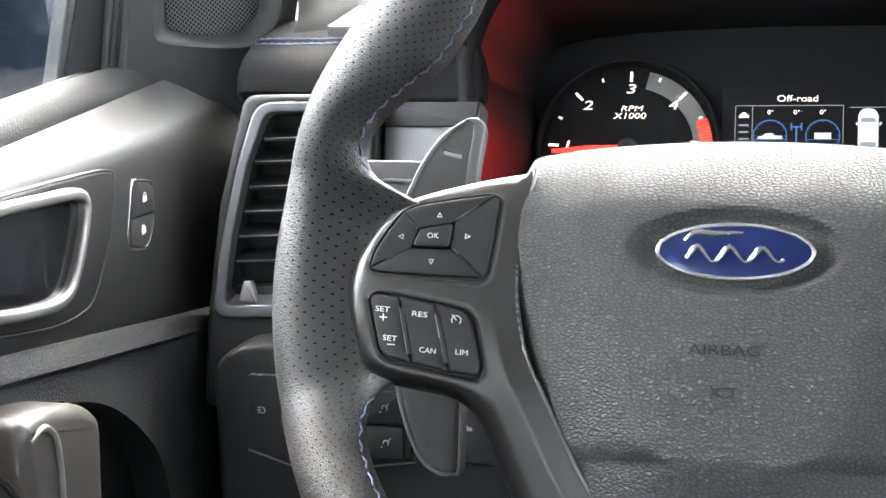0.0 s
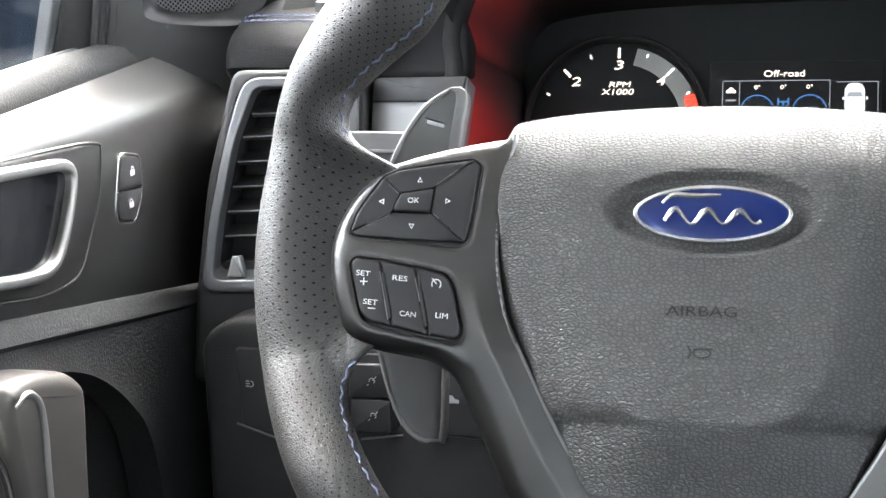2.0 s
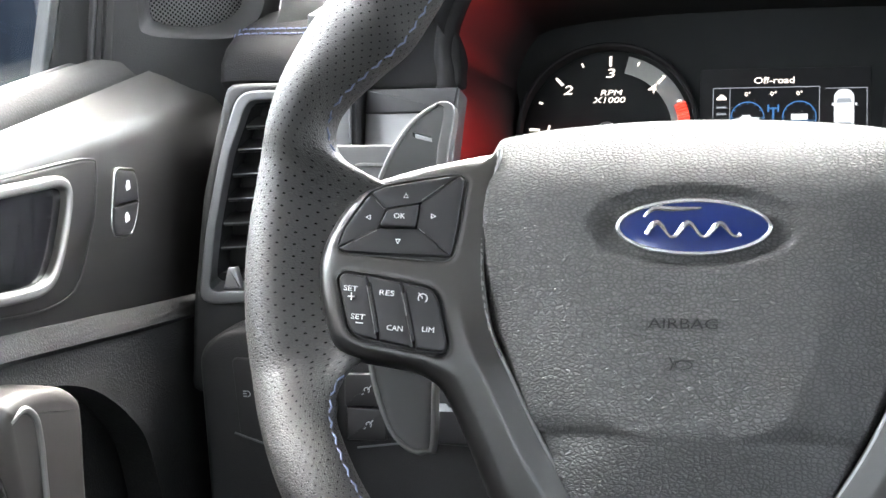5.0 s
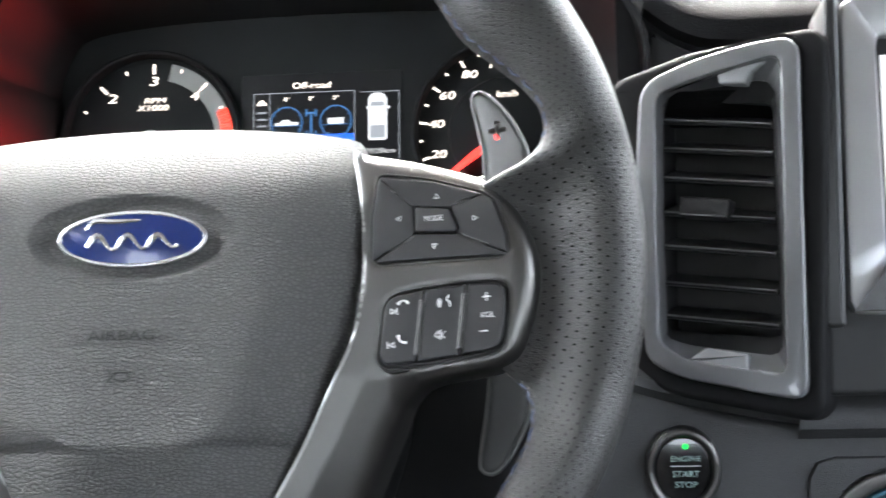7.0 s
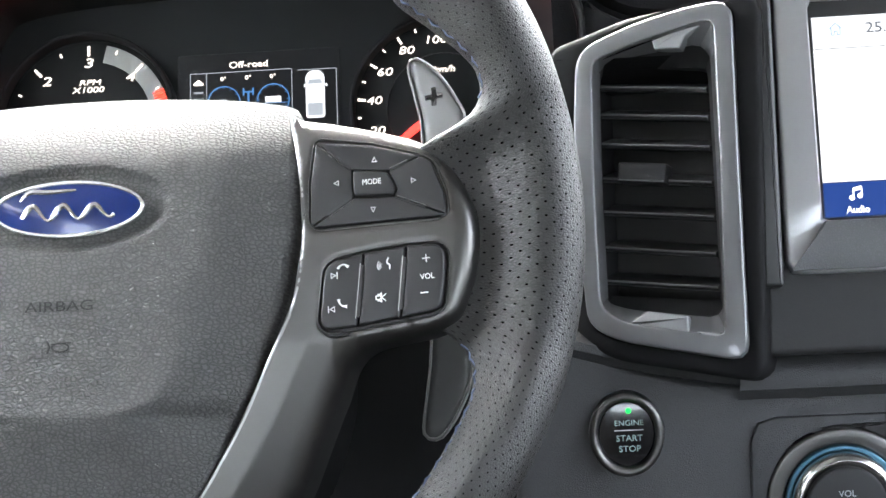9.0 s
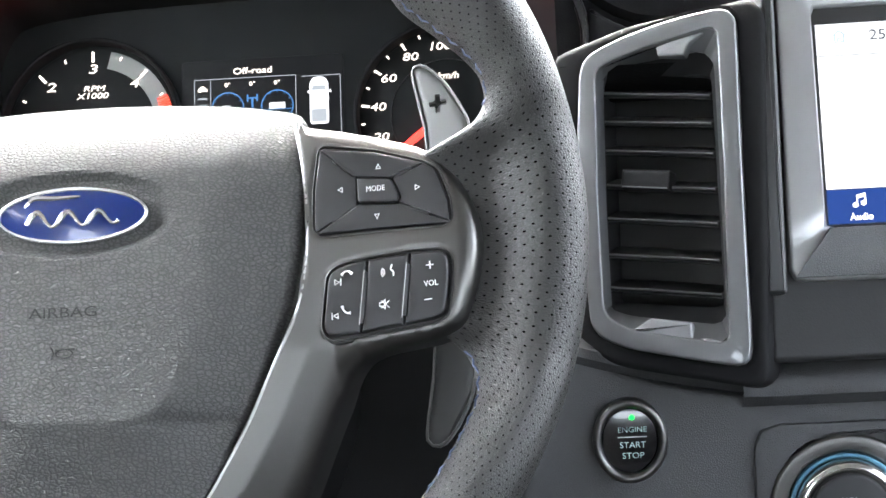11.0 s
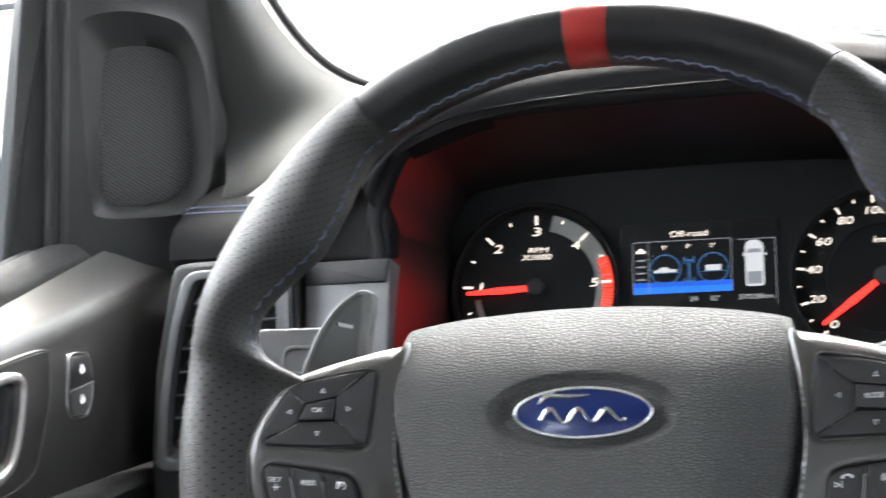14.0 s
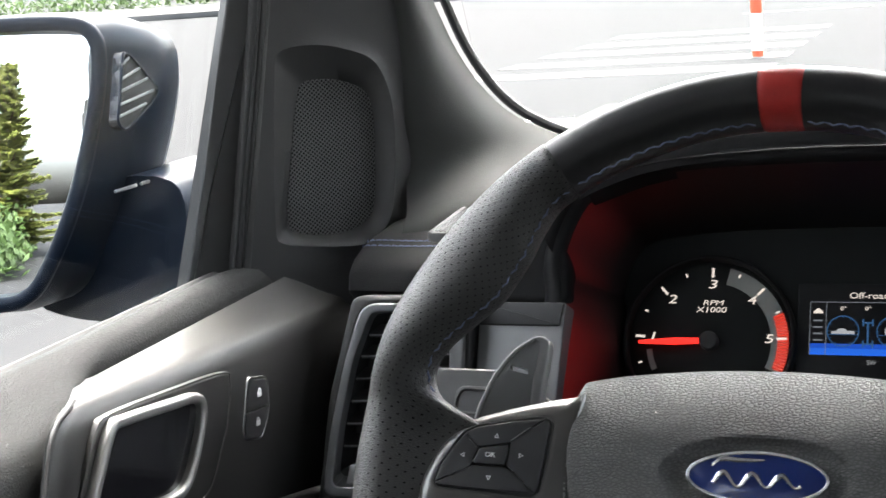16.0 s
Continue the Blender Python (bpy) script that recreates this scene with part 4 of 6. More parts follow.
tach = part("tachometer", disc(bmesh.new(), *TC, 0.0500, W0 - 0.0004, W0 - 0.004, WHEEL, 0.0006, 72), M_dial, cluster, "black tachometer dial with lit numerals")
part("dial_band", arcband(bmesh.new(), *TC, 0.0375, 0.0480, -24, 77, W0 + 0.0001, WHEEL, 40), M_dialband, tach, "grey outer band")
for k in range(20):
    a = -22 + k * 2.3
    part("red_line", arcband(bmesh.new(), *TC, 0.0415, 0.0482, a, a + 1.5, W0 + 0.0006, WHEEL, 2), M_redline, tach, "lit red rev limit mark")
part("dial_band", arcband(bmesh.new(), *TC, 0.0365, 0.0400, 188, 208, W0 + 0.0001, WHEEL, 12), M_dialband, tach, "grey outer band")
for k in range(0, 11):
    a = 219.5 - k * 21.6
    if a < 0 or a > 215:
        continue
    major = k % 2 == 0
    r0, r1, wd = (0.0410, 0.0470, 0.0015) if major else (0.0440, 0.0462, 0.0011)
    part("tick", bar(bmesh.new(), polar(TC, r0, a), polar(TC, r1, a), wd, W0 + 0.0008, WHEEL, 0.0006), M_white, tach)
for n in range(1, 6):
    a = 219.5 - n * 43.2
    x, y = polar(TC, 0.0362, a)
    letters("numeral", str(n), 0.0078, WHEEL @ pose(x, y, W0 + 0.0009), M_white, tach, 0.0054 if n > 1 else 0.0026, 0.15)
letters("lettering", "RPM", 0.0046, WHEEL @ pose(TC[0] + 0.001, TC[1] + 0.0245, W0 + 0.0009), M_white, tach, 0.0128, 0.15)
letters("lettering", "X1000", 0.0050, WHEEL @ pose(TC[0], TC[1] + 0.0200, W0 + 0.0009), M_white, tach, 0.0190, 0.15)


def needle(parent, c, a, ln):
    d, n = Vector((math.cos(radians(a)), math.sin(radians(a)))), Vector((-math.sin(radians(a)), math.cos(radians(a))))
    c = Vector(c)
    pts = [c + n * 0.0016 - d * 0.002, c - n * 0.0016 - d * 0.002, c + d * ln * 0.5 - n * 0.0022, c + d * ln - n * 0.0010, c + d * ln + n * 0.0010, c + d * ln * 0.5 + n * 0.0022]
    part("needle", slab(bmesh.new(), pts, W0 + 0.0052, W0 + 0.0038, WHEEL, 0.0005, 2), M_needle, parent, "lit red needle")
    part("needle_hub", disc(bmesh.new(), c.x, c.y, 0.0058, W0 + 0.0070, W0, WHEEL, 0.0015, 32), M_black, parent, "black needle hub")


needle(tach, TC, 182.3, 0.0440)


def dial_rim(parent, c):
    """Glossy black ring that stands round a dial."""
    part("dial_rim", ring(bmesh.new(), [polar(c, 0.0535, k * 5) for k in range(72)], [polar(c, 0.0510, k * 5) for k in range(72)], W0 + 0.0085, W0 - 0.001, WHEEL, 0.0010, 72, 3), M_brow, parent, "soft black dial rim")


dial_rim(tach, TC)
speedo = part("speedometer", disc(bmesh.new(), *SC, 0.0500, W0 - 0.0004, W0 - 0.004, WHEEL, 0.0006, 72), M_dial, cluster, "black speedometer dial with lit numerals")
for k in range(0, 19):
    a = 222.5 - k * 12.75
    major = k % 2 == 0
    r0, r1, wd = (0.0455, 0.0500, 0.0013) if major else (0.0478, 0.0498, 0.0010)
    part("tick", bar(bmesh.new(), polar(SC, r0, a), polar(SC, r1, a), wd, W0 + 0.0008, WHEEL, 0.0006), M_white, speedo)
for n in range(0, 10):
    a = 222.5 - n * 25.5
    x, y = polar(SC, 0.0405, a)
    s = str(n * 20)
    letters("numeral", s, 0.0066, WHEEL @ pose(x, y, W0 + 0.0009), M_white, speedo, 0.0045 * len(s) if s[0] != "1" else 0.0040 * len(s), 0.15)
letters("lettering", "km/h", 0.0055, WHEEL @ pose(SC[0] + 0.001, SC[1] + 0.0225, W0 + 0.0009), M_white, speedo, 0.0120, 0.15)
part("inner_ring", ring(bmesh.new(), [polar(SC, 0.033, k * 7.5) for k in range(48)], [polar(SC, 0.0325, k * 7.5) for k in range(48)], W0 + 0.0003, W0 - 0.001, WHEEL, 0.0001, 48, 1), M_black, speedo)
needle(speedo, SC, 217.5, 0.0450)
dial_rim(speedo, SC)

# centre display
lcd = part("display", slab(bmesh.new(), rounded([Vector(p) for p in ((-0.0290, 0.0880), (-0.0290, 0.1655), (0.0660, 0.1655), (0.0660, 0.0880))], 0.002), W0 + 0.0002, W0 - 0.003, WHEEL, 0.0004), M_lcd, cluster, "lit colour display showing an off-road page")
letters("lettering", "Off-road", 0.0054, WHEEL @ pose(0.0128, 0.1580, W0 + 0.0005), M_white, lcd, 0.0225)
bm = bmesh.new()
for a, b in (((-0.0215, 0.1540), (0.0380, 0.1540)), ((-0.0215, 0.1540), (-0.0215, 0.1215)), ((-0.0120, 0.1540), (-0.0120, 0.1215)), ((0.0380, 0.1540), (0.0380, 0.1215)), ((0.0415, 0.1528), (0.0640, 0.1528)), ((0.0640, 0.1528), (0.0640, 0.1120))):
    bar(bm, a, b, 0.0004, W0 + 0.0006, WHEEL, 0.0002)
part("frame_line", bm, M_lcdline, lcd)
part("blue_strip", slab(bmesh.new(), [(-0.0212, 0.1215), (0.0378, 0.1215), (0.0378, 0.1255), (-0.0212, 0.1255)], W0 + 0.00045, W0, WHEEL, 0.0001, 1), M_lcdblue, lcd, "bright blue strip")
m2 = glow("lcd_deep_blue", (0.01, 0.06, 0.38), 0.068)
part("blue_strip", slab(bmesh.new(), [(-0.0212, 0.1255), (0.0378, 0.1255), (0.0378, 0.1285), (-0.0212, 0.1285)], W0 + 0.00045, W0, WHEEL, 0.0001, 1), m2, lcd, "deep blue strip")
for x in (-0.0020, 0.0270):
    c = (x, 0.1362)
    bm = ring(bmesh.new(), [polar(c, 0.0096, k * 10) for k in range(36)], [polar(c, 0.0090, k * 10) for k in range(36)], W0 + 0.0007, W0, WHEEL, 0.0001, 36, 1)
    for a in range(0, 360, 30):
        bar(bm, polar(c, 0.0078, a), polar(c, 0.0092, a), 0.0004, W0 + 0.0008, WHEEL, 0.0002)
    g = part("incline_gauge", bm, M_lcdcyan, lcd, "blue ring gauge")
    bm = bmesh.new()
    if x < 0.01:
        slab(bm, [(x - 0.0068, 0.1345), (x - 0.0068, 0.1358), (x - 0.0040, 0.1362), (x - 0.0025, 0.1377), (x + 0.0015, 0.1377), (x + 0.0025, 0.1364), (x + 0.0068, 0.1362), (x + 0.0068, 0.1345)], W0 + 0.0009, W0, WHEEL, 0.0001, 1)
    else:
        slab(bm, [(x - 0.0046, 0.1345), (x - 0.0046, 0.1380), (x + 0.0046, 0.1380), (x + 0.0046, 0.1345)], W0 + 0.0009, W0, WHEEL, 0.0001, 1)
    part("vehicle_mark", bm, M_lcdcar, g)
    bar(bm := bmesh.new(), (x - 0.009, 0.1340), (x + 0.009, 0.1340), 0.0004, W0 + 0.0008, WHEEL, 0.0002)
    part("level_line", bm, M_lcdcyan, g)
for x in (-0.0020, 0.0125, 0.0270):
    letters("lettering", "0°", 0.0034, WHEEL @ pose(x, 0.1500, W0 + 0.0006), M_white, lcd, 0.0034)
bm = bmesh.new()
bar(bm, (0.0125, 0.1420), (0.0125, 0.1280), 0.0012, W0 + 0.0008, WHEEL, 0.0003)
for y in (0.1415, 0.1285):
    bar(bm, (0.0100, y), (0.0150, y), 0.0010, W0 + 0.0007, WHEEL, 0.0003)
    for x in (0.0097, 0.0153):
        bar(bm, (x, y - 0.0022), (x, y + 0.0022), 0.0010, W0 + 0.0009, WHEEL, 0.0003)
part("drive_mark", bm, M_lcdcyan, lcd, "blue driveline symbol")
bm = slab(bmesh.new(), [(-0.0195, 0.1470), (-0.0195, 0.1482), (-0.0183, 0.1490), (-0.0175, 0.1500), (-0.0160, 0.1500), (-0.0152, 0.1490), (-0.0140, 0.1482), (-0.0140, 0.1470)], W0 + 0.0008, W0, WHEEL, 0.0001, 1)
part("vehicle_mark", bm, M_white, lcd)
bm = bmesh.new()
for k in range(4):
    bar(bm, (-0.0195, 0.1425 - k * 0.004), (-0.0140, 0.1425 - k * 0.004), 0.0010, W0 + 0.0007, WHEEL, 0.0003)
part("side_bar", bm, M_lcdline, lcd)
car = part("vehicle_plan", slab(bmesh.new(), rounded([Vector(p) for p in ((0.0460, 0.1238), (0.0460, 0.1490), (0.0485, 0.1520), (0.0545, 0.1520), (0.0570, 0.1490), (0.0570, 0.1238))], 0.002), W0 + 0.0009, W0, WHEEL, 0.0002, 1), M_lcdcar, lcd, "white pickup seen from above")
bm = slab(bmesh.new(), [(0.0472, 0.1440), (0.0480, 0.1465), (0.0550, 0.1465), (0.0558, 0.1440)], W0 + 0.0012, W0, WHEEL, 0.0001, 1)
slab(bm, rounded([Vector(p) for p in ((0.0472, 0.1250), (0.0472, 0.1325), (0.0558, 0.1325), (0.0558, 0.1250))], 0.0008), W0 + 0.0012, W0, WHEEL, 0.0001, 1)
part("dark_glazing", bm, M_lcdline, car)
bm = bmesh.new()
for x in (0.0448, 0.0574):
    slab(bm, [(x, 0.1425), (x, 0.1440), (x + 0.0012, 0.1440), (x + 0.0012, 0.1425)], W0 + 0.0008, W0, WHEEL, 0.0001, 1)
part("wing_mirror", bm, M_lcdcar, car)
for body, x, w in (("SW", 0.0150, 0.0052), ("32°", 0.0275, 0.0055), ("37028km", 0.0515, 0.0200)):
    letters("lettering", body, 0.0042, WHEEL @ pose(x, 0.1172, W0 + 0.0006), M_dim, lcd, w)

# ---- dashboard ----
dash = thing("dashboard", (0.35, 0.45, 0.6), "black leather-covered dashboard with blue double stitching", "dashboard", kind="structure")
# front edge of the padded top, from the door side over the hood to the passenger side: x, front y, edge z
EDGE = [(-0.2995, 0.275, 1.222), (-0.2985, 0.255, 1.230), (-0.294, 0.240, 1.236), (-0.284, 0.2315, 1.239), (-0.240, 0.230, 1.239), (-0.205, 0.232, 1.243), (-0.184, 0.246, 1.262), (-0.155, 0.262, 1.286), (-0.110, 0.274, 1.303), (-0.050, 0.280, 1.310), (0.020, 0.281, 1.312), (0.080, 0.278, 1.312), (0.128, 0.270, 1.307), (0.156, 0.262, 1.298),
        (0.181, 0.256, 1.281), (0.203, 0.252, 1.262), (0.223, 0.250, 1.249), (0.246, 0.249, 1.244), (0.300, 0.246, 1.245), (0.420, 0.243, 1.245), (0.700, 0.240, 1.243), (1.080, 0.240, 1.243)]
edge_line = curve(EDGE, 6, False)
NE = len(edge_line)
PROF = ((0.035, -0.022, 0), (0.012, -0.017, 0), (0.000, -0.006, 0), (0.003, 0.004, 0), (0.012, 0.011, 0), (0.026, 0.0155, 0), (0.044, 0.0185, 0), (0.080, 0.0195, 0.15), (0.18, 0.017, 0.55), (0.33, 0.010, 0.92), (0.52, 0.0, 1.0), (0.64, -0.008, 1.0))


def top_point(i, j):
    e = edge_line[min(NE - 1, round(i * (NE - 1)))]
    dy, dz, flat = PROF[round(j * (len(PROF) - 1))]
    z = (e.z + dz) * (1 - flat) + (1.262 + dz * 0.3) * flat
    return Vector((e.x, (e.y + dy) * (1 - flat) + (0.25 + dy) * flat, z))


part("dash_pad", grid(bmesh.new(), lambda i, j: top_point(i, (2 + 9 * j) / 11), NE - 1, 9), M_dash, dash, "black leather dash pad", 60)
part("pad_underside", grid(bmesh.new(), lambda i, j: top_point(i, 2 * j / 11), NE - 1, 2), M_brow, dash, "black underside of the pad", 60)


def hood_face(i, j):
    """Smooth dark face between the pad's edge and the opening's lip."""
    t = 0.16 + 0.68 * i
    a = arch_point(t, 0.004 * shrink(t), -0.1968)
    e = min(edge_line, key=lambda p: (p.x - a.x) ** 2 + 1.5 * (p.z - a.z - 0.012) ** 2)
    b = Vector((e.x, e.y + 0.001, e.z - 0.003))
    return a.lerp(b, j) + Vector((0, -0.004, 0)) * math.sin(math.pi * j)


part("hood_face", grid(bmesh.new(), hood_face, 70, 6), M_brow, dash, "smooth black hood face", 60)
for dy, dz in ((0.027, 0.0162), (0.035, 0.0178)):
    bm = bmesh.new()
    stitches(bm, [(e.x, e.y + dy, e.z + dz) for e in edge_line if e.x < 0.75], 0.0048, 0.0040, 0.00045)
    part("stitching", bm, M_thread, dash, "blue thread")
BROW = ((-0.0014, -0.0080), (-0.0014, -0.0060), (0.0018, 0.0054), (0.0112, 0.0126), (0.0256, 0.0170), (0.0300, 0.0172))
brow_line = [e for e in edge_line if -0.185 < e.x < 0.200]


def brow(i, j):
    """Dark soft trim that wraps the pad's edge above the cluster."""
    e = brow_line[round(i * (len(brow_line) - 1))]
    w = min(1.0, max(0.0, (e.x + 0.185) / 0.05), max(0.0, (0.200 - e.x) / 0.12))
    s = 1 + j * (w * w * (3 - 2 * w)) * 3.99 if j else 0
    k = int(s)
    (a, b), (c, d) = BROW[k], BROW[min(5, k + 1)]
    f = s - k
    return Vector((e.x, e.y + a + (c - a) * f, e.z + b + (d - b) * f))


part("brow_trim", grid(bmesh.new(), brow, len(brow_line) - 1, 10), M_brow, dash, "smooth black trim over the cluster brow", 60)
# leather that rolls from the pad's edge down into the valley above the vents
roll_x = [e for e in edge_line if e.x > 0.185]
ROLL = ((0.004, -0.012, 0.0), (0.002, -0.022, 0.0), (-0.006, -0.034, 0.15), (-0.022, -0.042, 0.6), (-0.045, -0.044, 1.0), (-0.072, -0.036, 1.0), (-0.090, -0.015, 1.0))


def roll(i, j):
    e = roll_x[min(len(roll_x) - 1, round(i * (len(roll_x) - 1)))]
    dy, dz, flat = ROLL[round(j * (len(ROLL) - 1))]
    return Vector((e.x, e.y + dy, (e.z * (1 - flat) + 1.245 * flat) + dz))


part("pad_roll", grid(bmesh.new(), roll, len(roll_x) - 1, len(ROLL) - 1), M_dash, dash, "black leather roll below the dash pad", 60)
# face below the pad, and the body behind
bm = bmesh.new()
rbox(bm, (-0.285, 0.400, 0.55), (1.08, 0.80, 1.215), bev=0.01)
part("dash_core", bm, M_black, dash)
# hood from the lip back under the pad
part("hood", grid(bmesh.new(), lambda i, j: arch_point(i, (0.010, 0.017, 0.019, 0.012)[round(j * 3)] * shrink(i), (-0.1995, -0.208, -0.235, -0.30)[round(j * 3)]), NA - 1, 3), M_black, dash, "soft black cluster hood", 60)


def vent(name, M, outer, inner, louvre, slats, tab, label, lobes=(), sunk=0.016):
    v = thing(name, M.translation, label, "air vent", "dashboard air vents")
    part("frame", ring(bmesh.new(), rounded(flat2(outer), 0.010, 6), rounded(flat2(inner), 0.005, 5), 0.004, -0.010, M, 0.0013, 120, 3), M_vent, v, "glossy grey frame")
    a, b = even(rounded(flat2(inner), 0.005, 5), 80), even(rounded(flat2(louvre), 0.003, 4), 80)
    k = min(range(80), key=lambda i: (b[i] - a[0]).length)
    b = b[k:] + b[:k]
    bm = bmesh.new()
    c = [p.lerp(q, 0.5) for p, q in zip(a, b)]
    rings(bm, [[M @ Vector((p.x, p.y, 0.0033)) for p in a], [M @ Vector((p.x, p.y, 0.0028)) for p in a], [M @ Vector((p.x, p.y, -0.003 - 0.25 * sunk)) for p in c], [M @ Vector((p.x, p.y, -0.0045 - 0.25 * sunk)) for p in c]], False)
    part("bevel", bm, M_vent, v, "glossy grey inner bevel", 25)
    bm = bmesh.new()
    rings(bm, [[M @ Vector((p.x, p.y, -0.004 - 0.25 * sunk)) for p in c], [M @ Vector((p.x, p.y, -0.002 - sunk)) for p in b], [M @ Vector((p.x, p.y, -0.024 - sunk)) for p in b]], True)
    part("sleeve", bm, M_vent_in, v, "satin grey sleeve")
    p = flat2(louvre)
    def span(y):
        xs = []
        for c, d in zip(p, p[1:] + p[:1]):
            if (c.y - y) * (d.y - y) <= 0 and abs(c.y - d.y) > 1e-6:
                xs.append(c.x + (d.x - c.x) * (y - c.y) / (d.y - c.y))
        return min(xs), max(xs)
    bm = bmesh.new()
    slab(bm, inset(rounded(flat2(louvre), 0.003, 4), 0.0002), -0.020 - sunk, -0.023 - sunk, M, 0.0004)
    part("back", bm, M_gap, v)
    for y in slats:
        x0, x1 = span(y)
        bm = bmesh.new()
        sec = [(-0.0012, -0.002), (-0.0010, 0.0006), (0.0004, 0.0018), (0.0014, 0.0008), (0.0060, -0.016), (0.0040, -0.018)]
        rings(bm, [[M @ Vector((x, y + a, b - sunk)) for a, b in sec] for x in (x0 + 0.0004, x1 - 0.0004)], True, True)
        blade = part("slat", bm, M_slat, v)
        part("slat_glint", bar(bmesh.new(), (x0 + 0.0006, y + 0.0005), (x1 - 0.0006, y + 0.0005), 0.0010, 0.0023 - sunk, M, 0.0012), M_silver, blade, "pale bar for the light on the slat's front")
    if tab:
        x0, x1, y0, y1 = tab
        t = part("slider", slab(bmesh.new(), rounded([Vector(q) for q in ((x0, y0), (x0, y1), (x1, y1), (x1, y0))], 0.0012), -0.0085, -0.020, M, 0.0016, 3, fan=True), M_black, v, "black slider")
        part("slider_edge", bar(bmesh.new(), (x0 + 0.001, y0 + 0.0010), (x1 - 0.001, y0 + 0.0010), 0.0007, -0.0083, M, 0.0006), M_silver, t, "bright lower edge")
    for pts, z in lobes:
        part("glint_facet", slab(bmesh.new(), rounded(flat2(pts), 0.0008, 2), z, z - 0.008, M, 0.0012, 3), M_vent_glint, v, "glossy pale grey piece painted as a reflection")
    return v


VR = place((0.266, 0.081, 1.107), (0.065, -0.023, 0), (0, 0.42, 0.91))
vent("air_vent", VR, [(-0.0908, 0.1375), (-0.0676, 0.1492), (-0.0443, 0.1571), (-0.0197, 0.1622), (-0.0105, 0.0849), (0.0001, 0.0001), (-0.0195, 0.0010), (-0.0586, 0.0043), (-0.0740, 0.0100), (-0.0831, 0.0561), (-0.0888, 0.1010)],
     [(-0.0825, 0.1325), (-0.0620, 0.1415), (-0.0275, 0.1530), (-0.0190, 0.0849), (-0.0108, 0.0100), (-0.0565, 0.0130), (-0.0685, 0.0190), (-0.0757, 0.0700)],
     [(-0.0845, 0.1325), (-0.0330, 0.1350), (-0.0183, 0.0270), (-0.0718, 0.0258)],
     (0.1239, 0.1106, 0.0966, 0.0802, 0.0645, 0.0476, 0.0321), (-0.0695, -0.0462, 0.0785, 0.0880), "angular grey-framed air vent with black horizontal slats",
     lobes=(([(-0.0560, 0.0118), (-0.0470, 0.0190), (-0.0285, 0.0180), (-0.0265, 0.0080)], 0.0030), ([(-0.0240, 0.0035), (-0.0235, 0.0118), (-0.0110, 0.0108), (-0.0065, 0.0030)], 0.0036), ([(-0.0790, 0.1345), (-0.0560, 0.1450), (-0.0540, 0.1390), (-0.0420, 0.1395), (-0.0400, 0.1450), (-0.0300, 0.1520), (-0.0270, 0.1550), (-0.0620, 0.1455)], 0.0015)))
VL = place((-0.288, 0.178, 1.118), (1, 0.15, 0), (0, 0.22, 1))
vent("air_vent", VL, [(0.0230, 0.1165), (0.0860, 0.1150), (0.0800, 0.0), (-0.0060, 0.0), (0.0005, 0.0400), (0.0110, 0.0820)],
     [(0.0285, 0.1110), (0.0770, 0.1100), (0.0715, 0.0070), (0.0010, 0.0070), (0.0065, 0.0415), (0.0165, 0.0820)],
     [(0.0300, 0.1090), (0.0755, 0.1080), (0.0705, 0.0160), (0.0040, 0.0160), (0.0085, 0.0430), (0.0182, 0.0820)],
     (0.0965, 0.0840, 0.0705, 0.0570, 0.0435, 0.0300), None, "angular grey-framed air vent with black horizontal slats",
     lobes=(([(0.0085, 0.0080), (0.0120, 0.0200), (0.0160, 0.0200), (0.0190, 0.0080)], 0.0030),), sunk=0.006)
# panels round the vents
VRO = [(-0.0908, 0.1375), (-0.0676, 0.1492), (-0.0443, 0.1571), (-0.0197, 0.1622), (-0.0105, 0.0849), (0.0001, 0.0001), (-0.0195, 0.0010), (-0.0586, 0.0043), (-0.0740, 0.0100), (-0.0831, 0.0561), (-0.0888, 0.1010)]
part("vent_surround", ring(bmesh.new(), rounded(flat2([(-0.106, 0.1390), (-0.070, 0.1540), (-0.014, 0.1668), (-0.0070, 0.160), (0.0068, -0.003), (0.001, -0.0085), (-0.060, -0.0045), (-0.0835, 0.004), (-0.0965, 0.060)]), 0.006, 4), inset(flat2(rounded(flat2(VRO), 0.010, 6)), 0.001), 0.0, -0.050, VR, 0.0035, 140, 4), M_brow, dash, "black vent surround")
part("vent_surround", slab(bmesh.new(), rounded(flat2([(-0.150, 0.140), (0.008, 0.150), (0.020, -0.012), (-0.055, -0.016), (-0.130, 0.005)]), 0.012, 4), -0.046, -0.10, VR, 0.004), M_black, dash)
VLO = [(0.0230, 0.1165), (0.0860, 0.1150), (0.0800, 0.0), (-0.0060, 0.0), (0.0005, 0.0400), (0.0110, 0.0820)]
part("vent_surround", ring(bmesh.new(), rounded(flat2([(-0.001, 0.060), (0.016, 0.121), (0.0885, 0.119), (0.0830, -0.05), (-0.014, -0.05), (-0.010, 0.0)]), 0.006, 4), inset(flat2(rounded(flat2(VLO), 0.010, 6)), 0.001), -0.001, -0.060, VL, 0.003, 140), M_gap, dash, "black vent surround")
part("vent_surround", slab(bmesh.new(), rounded(flat2([(-0.006, 0.060), (0.010, 0.126), (0.130, 0.126), (0.130, -0.06), (-0.012, -0.06), (-0.012, 0.0)]), 0.01, 4), -0.046, -0.10, VL, 0.005), M_black, dash)
bm = bmesh.new()
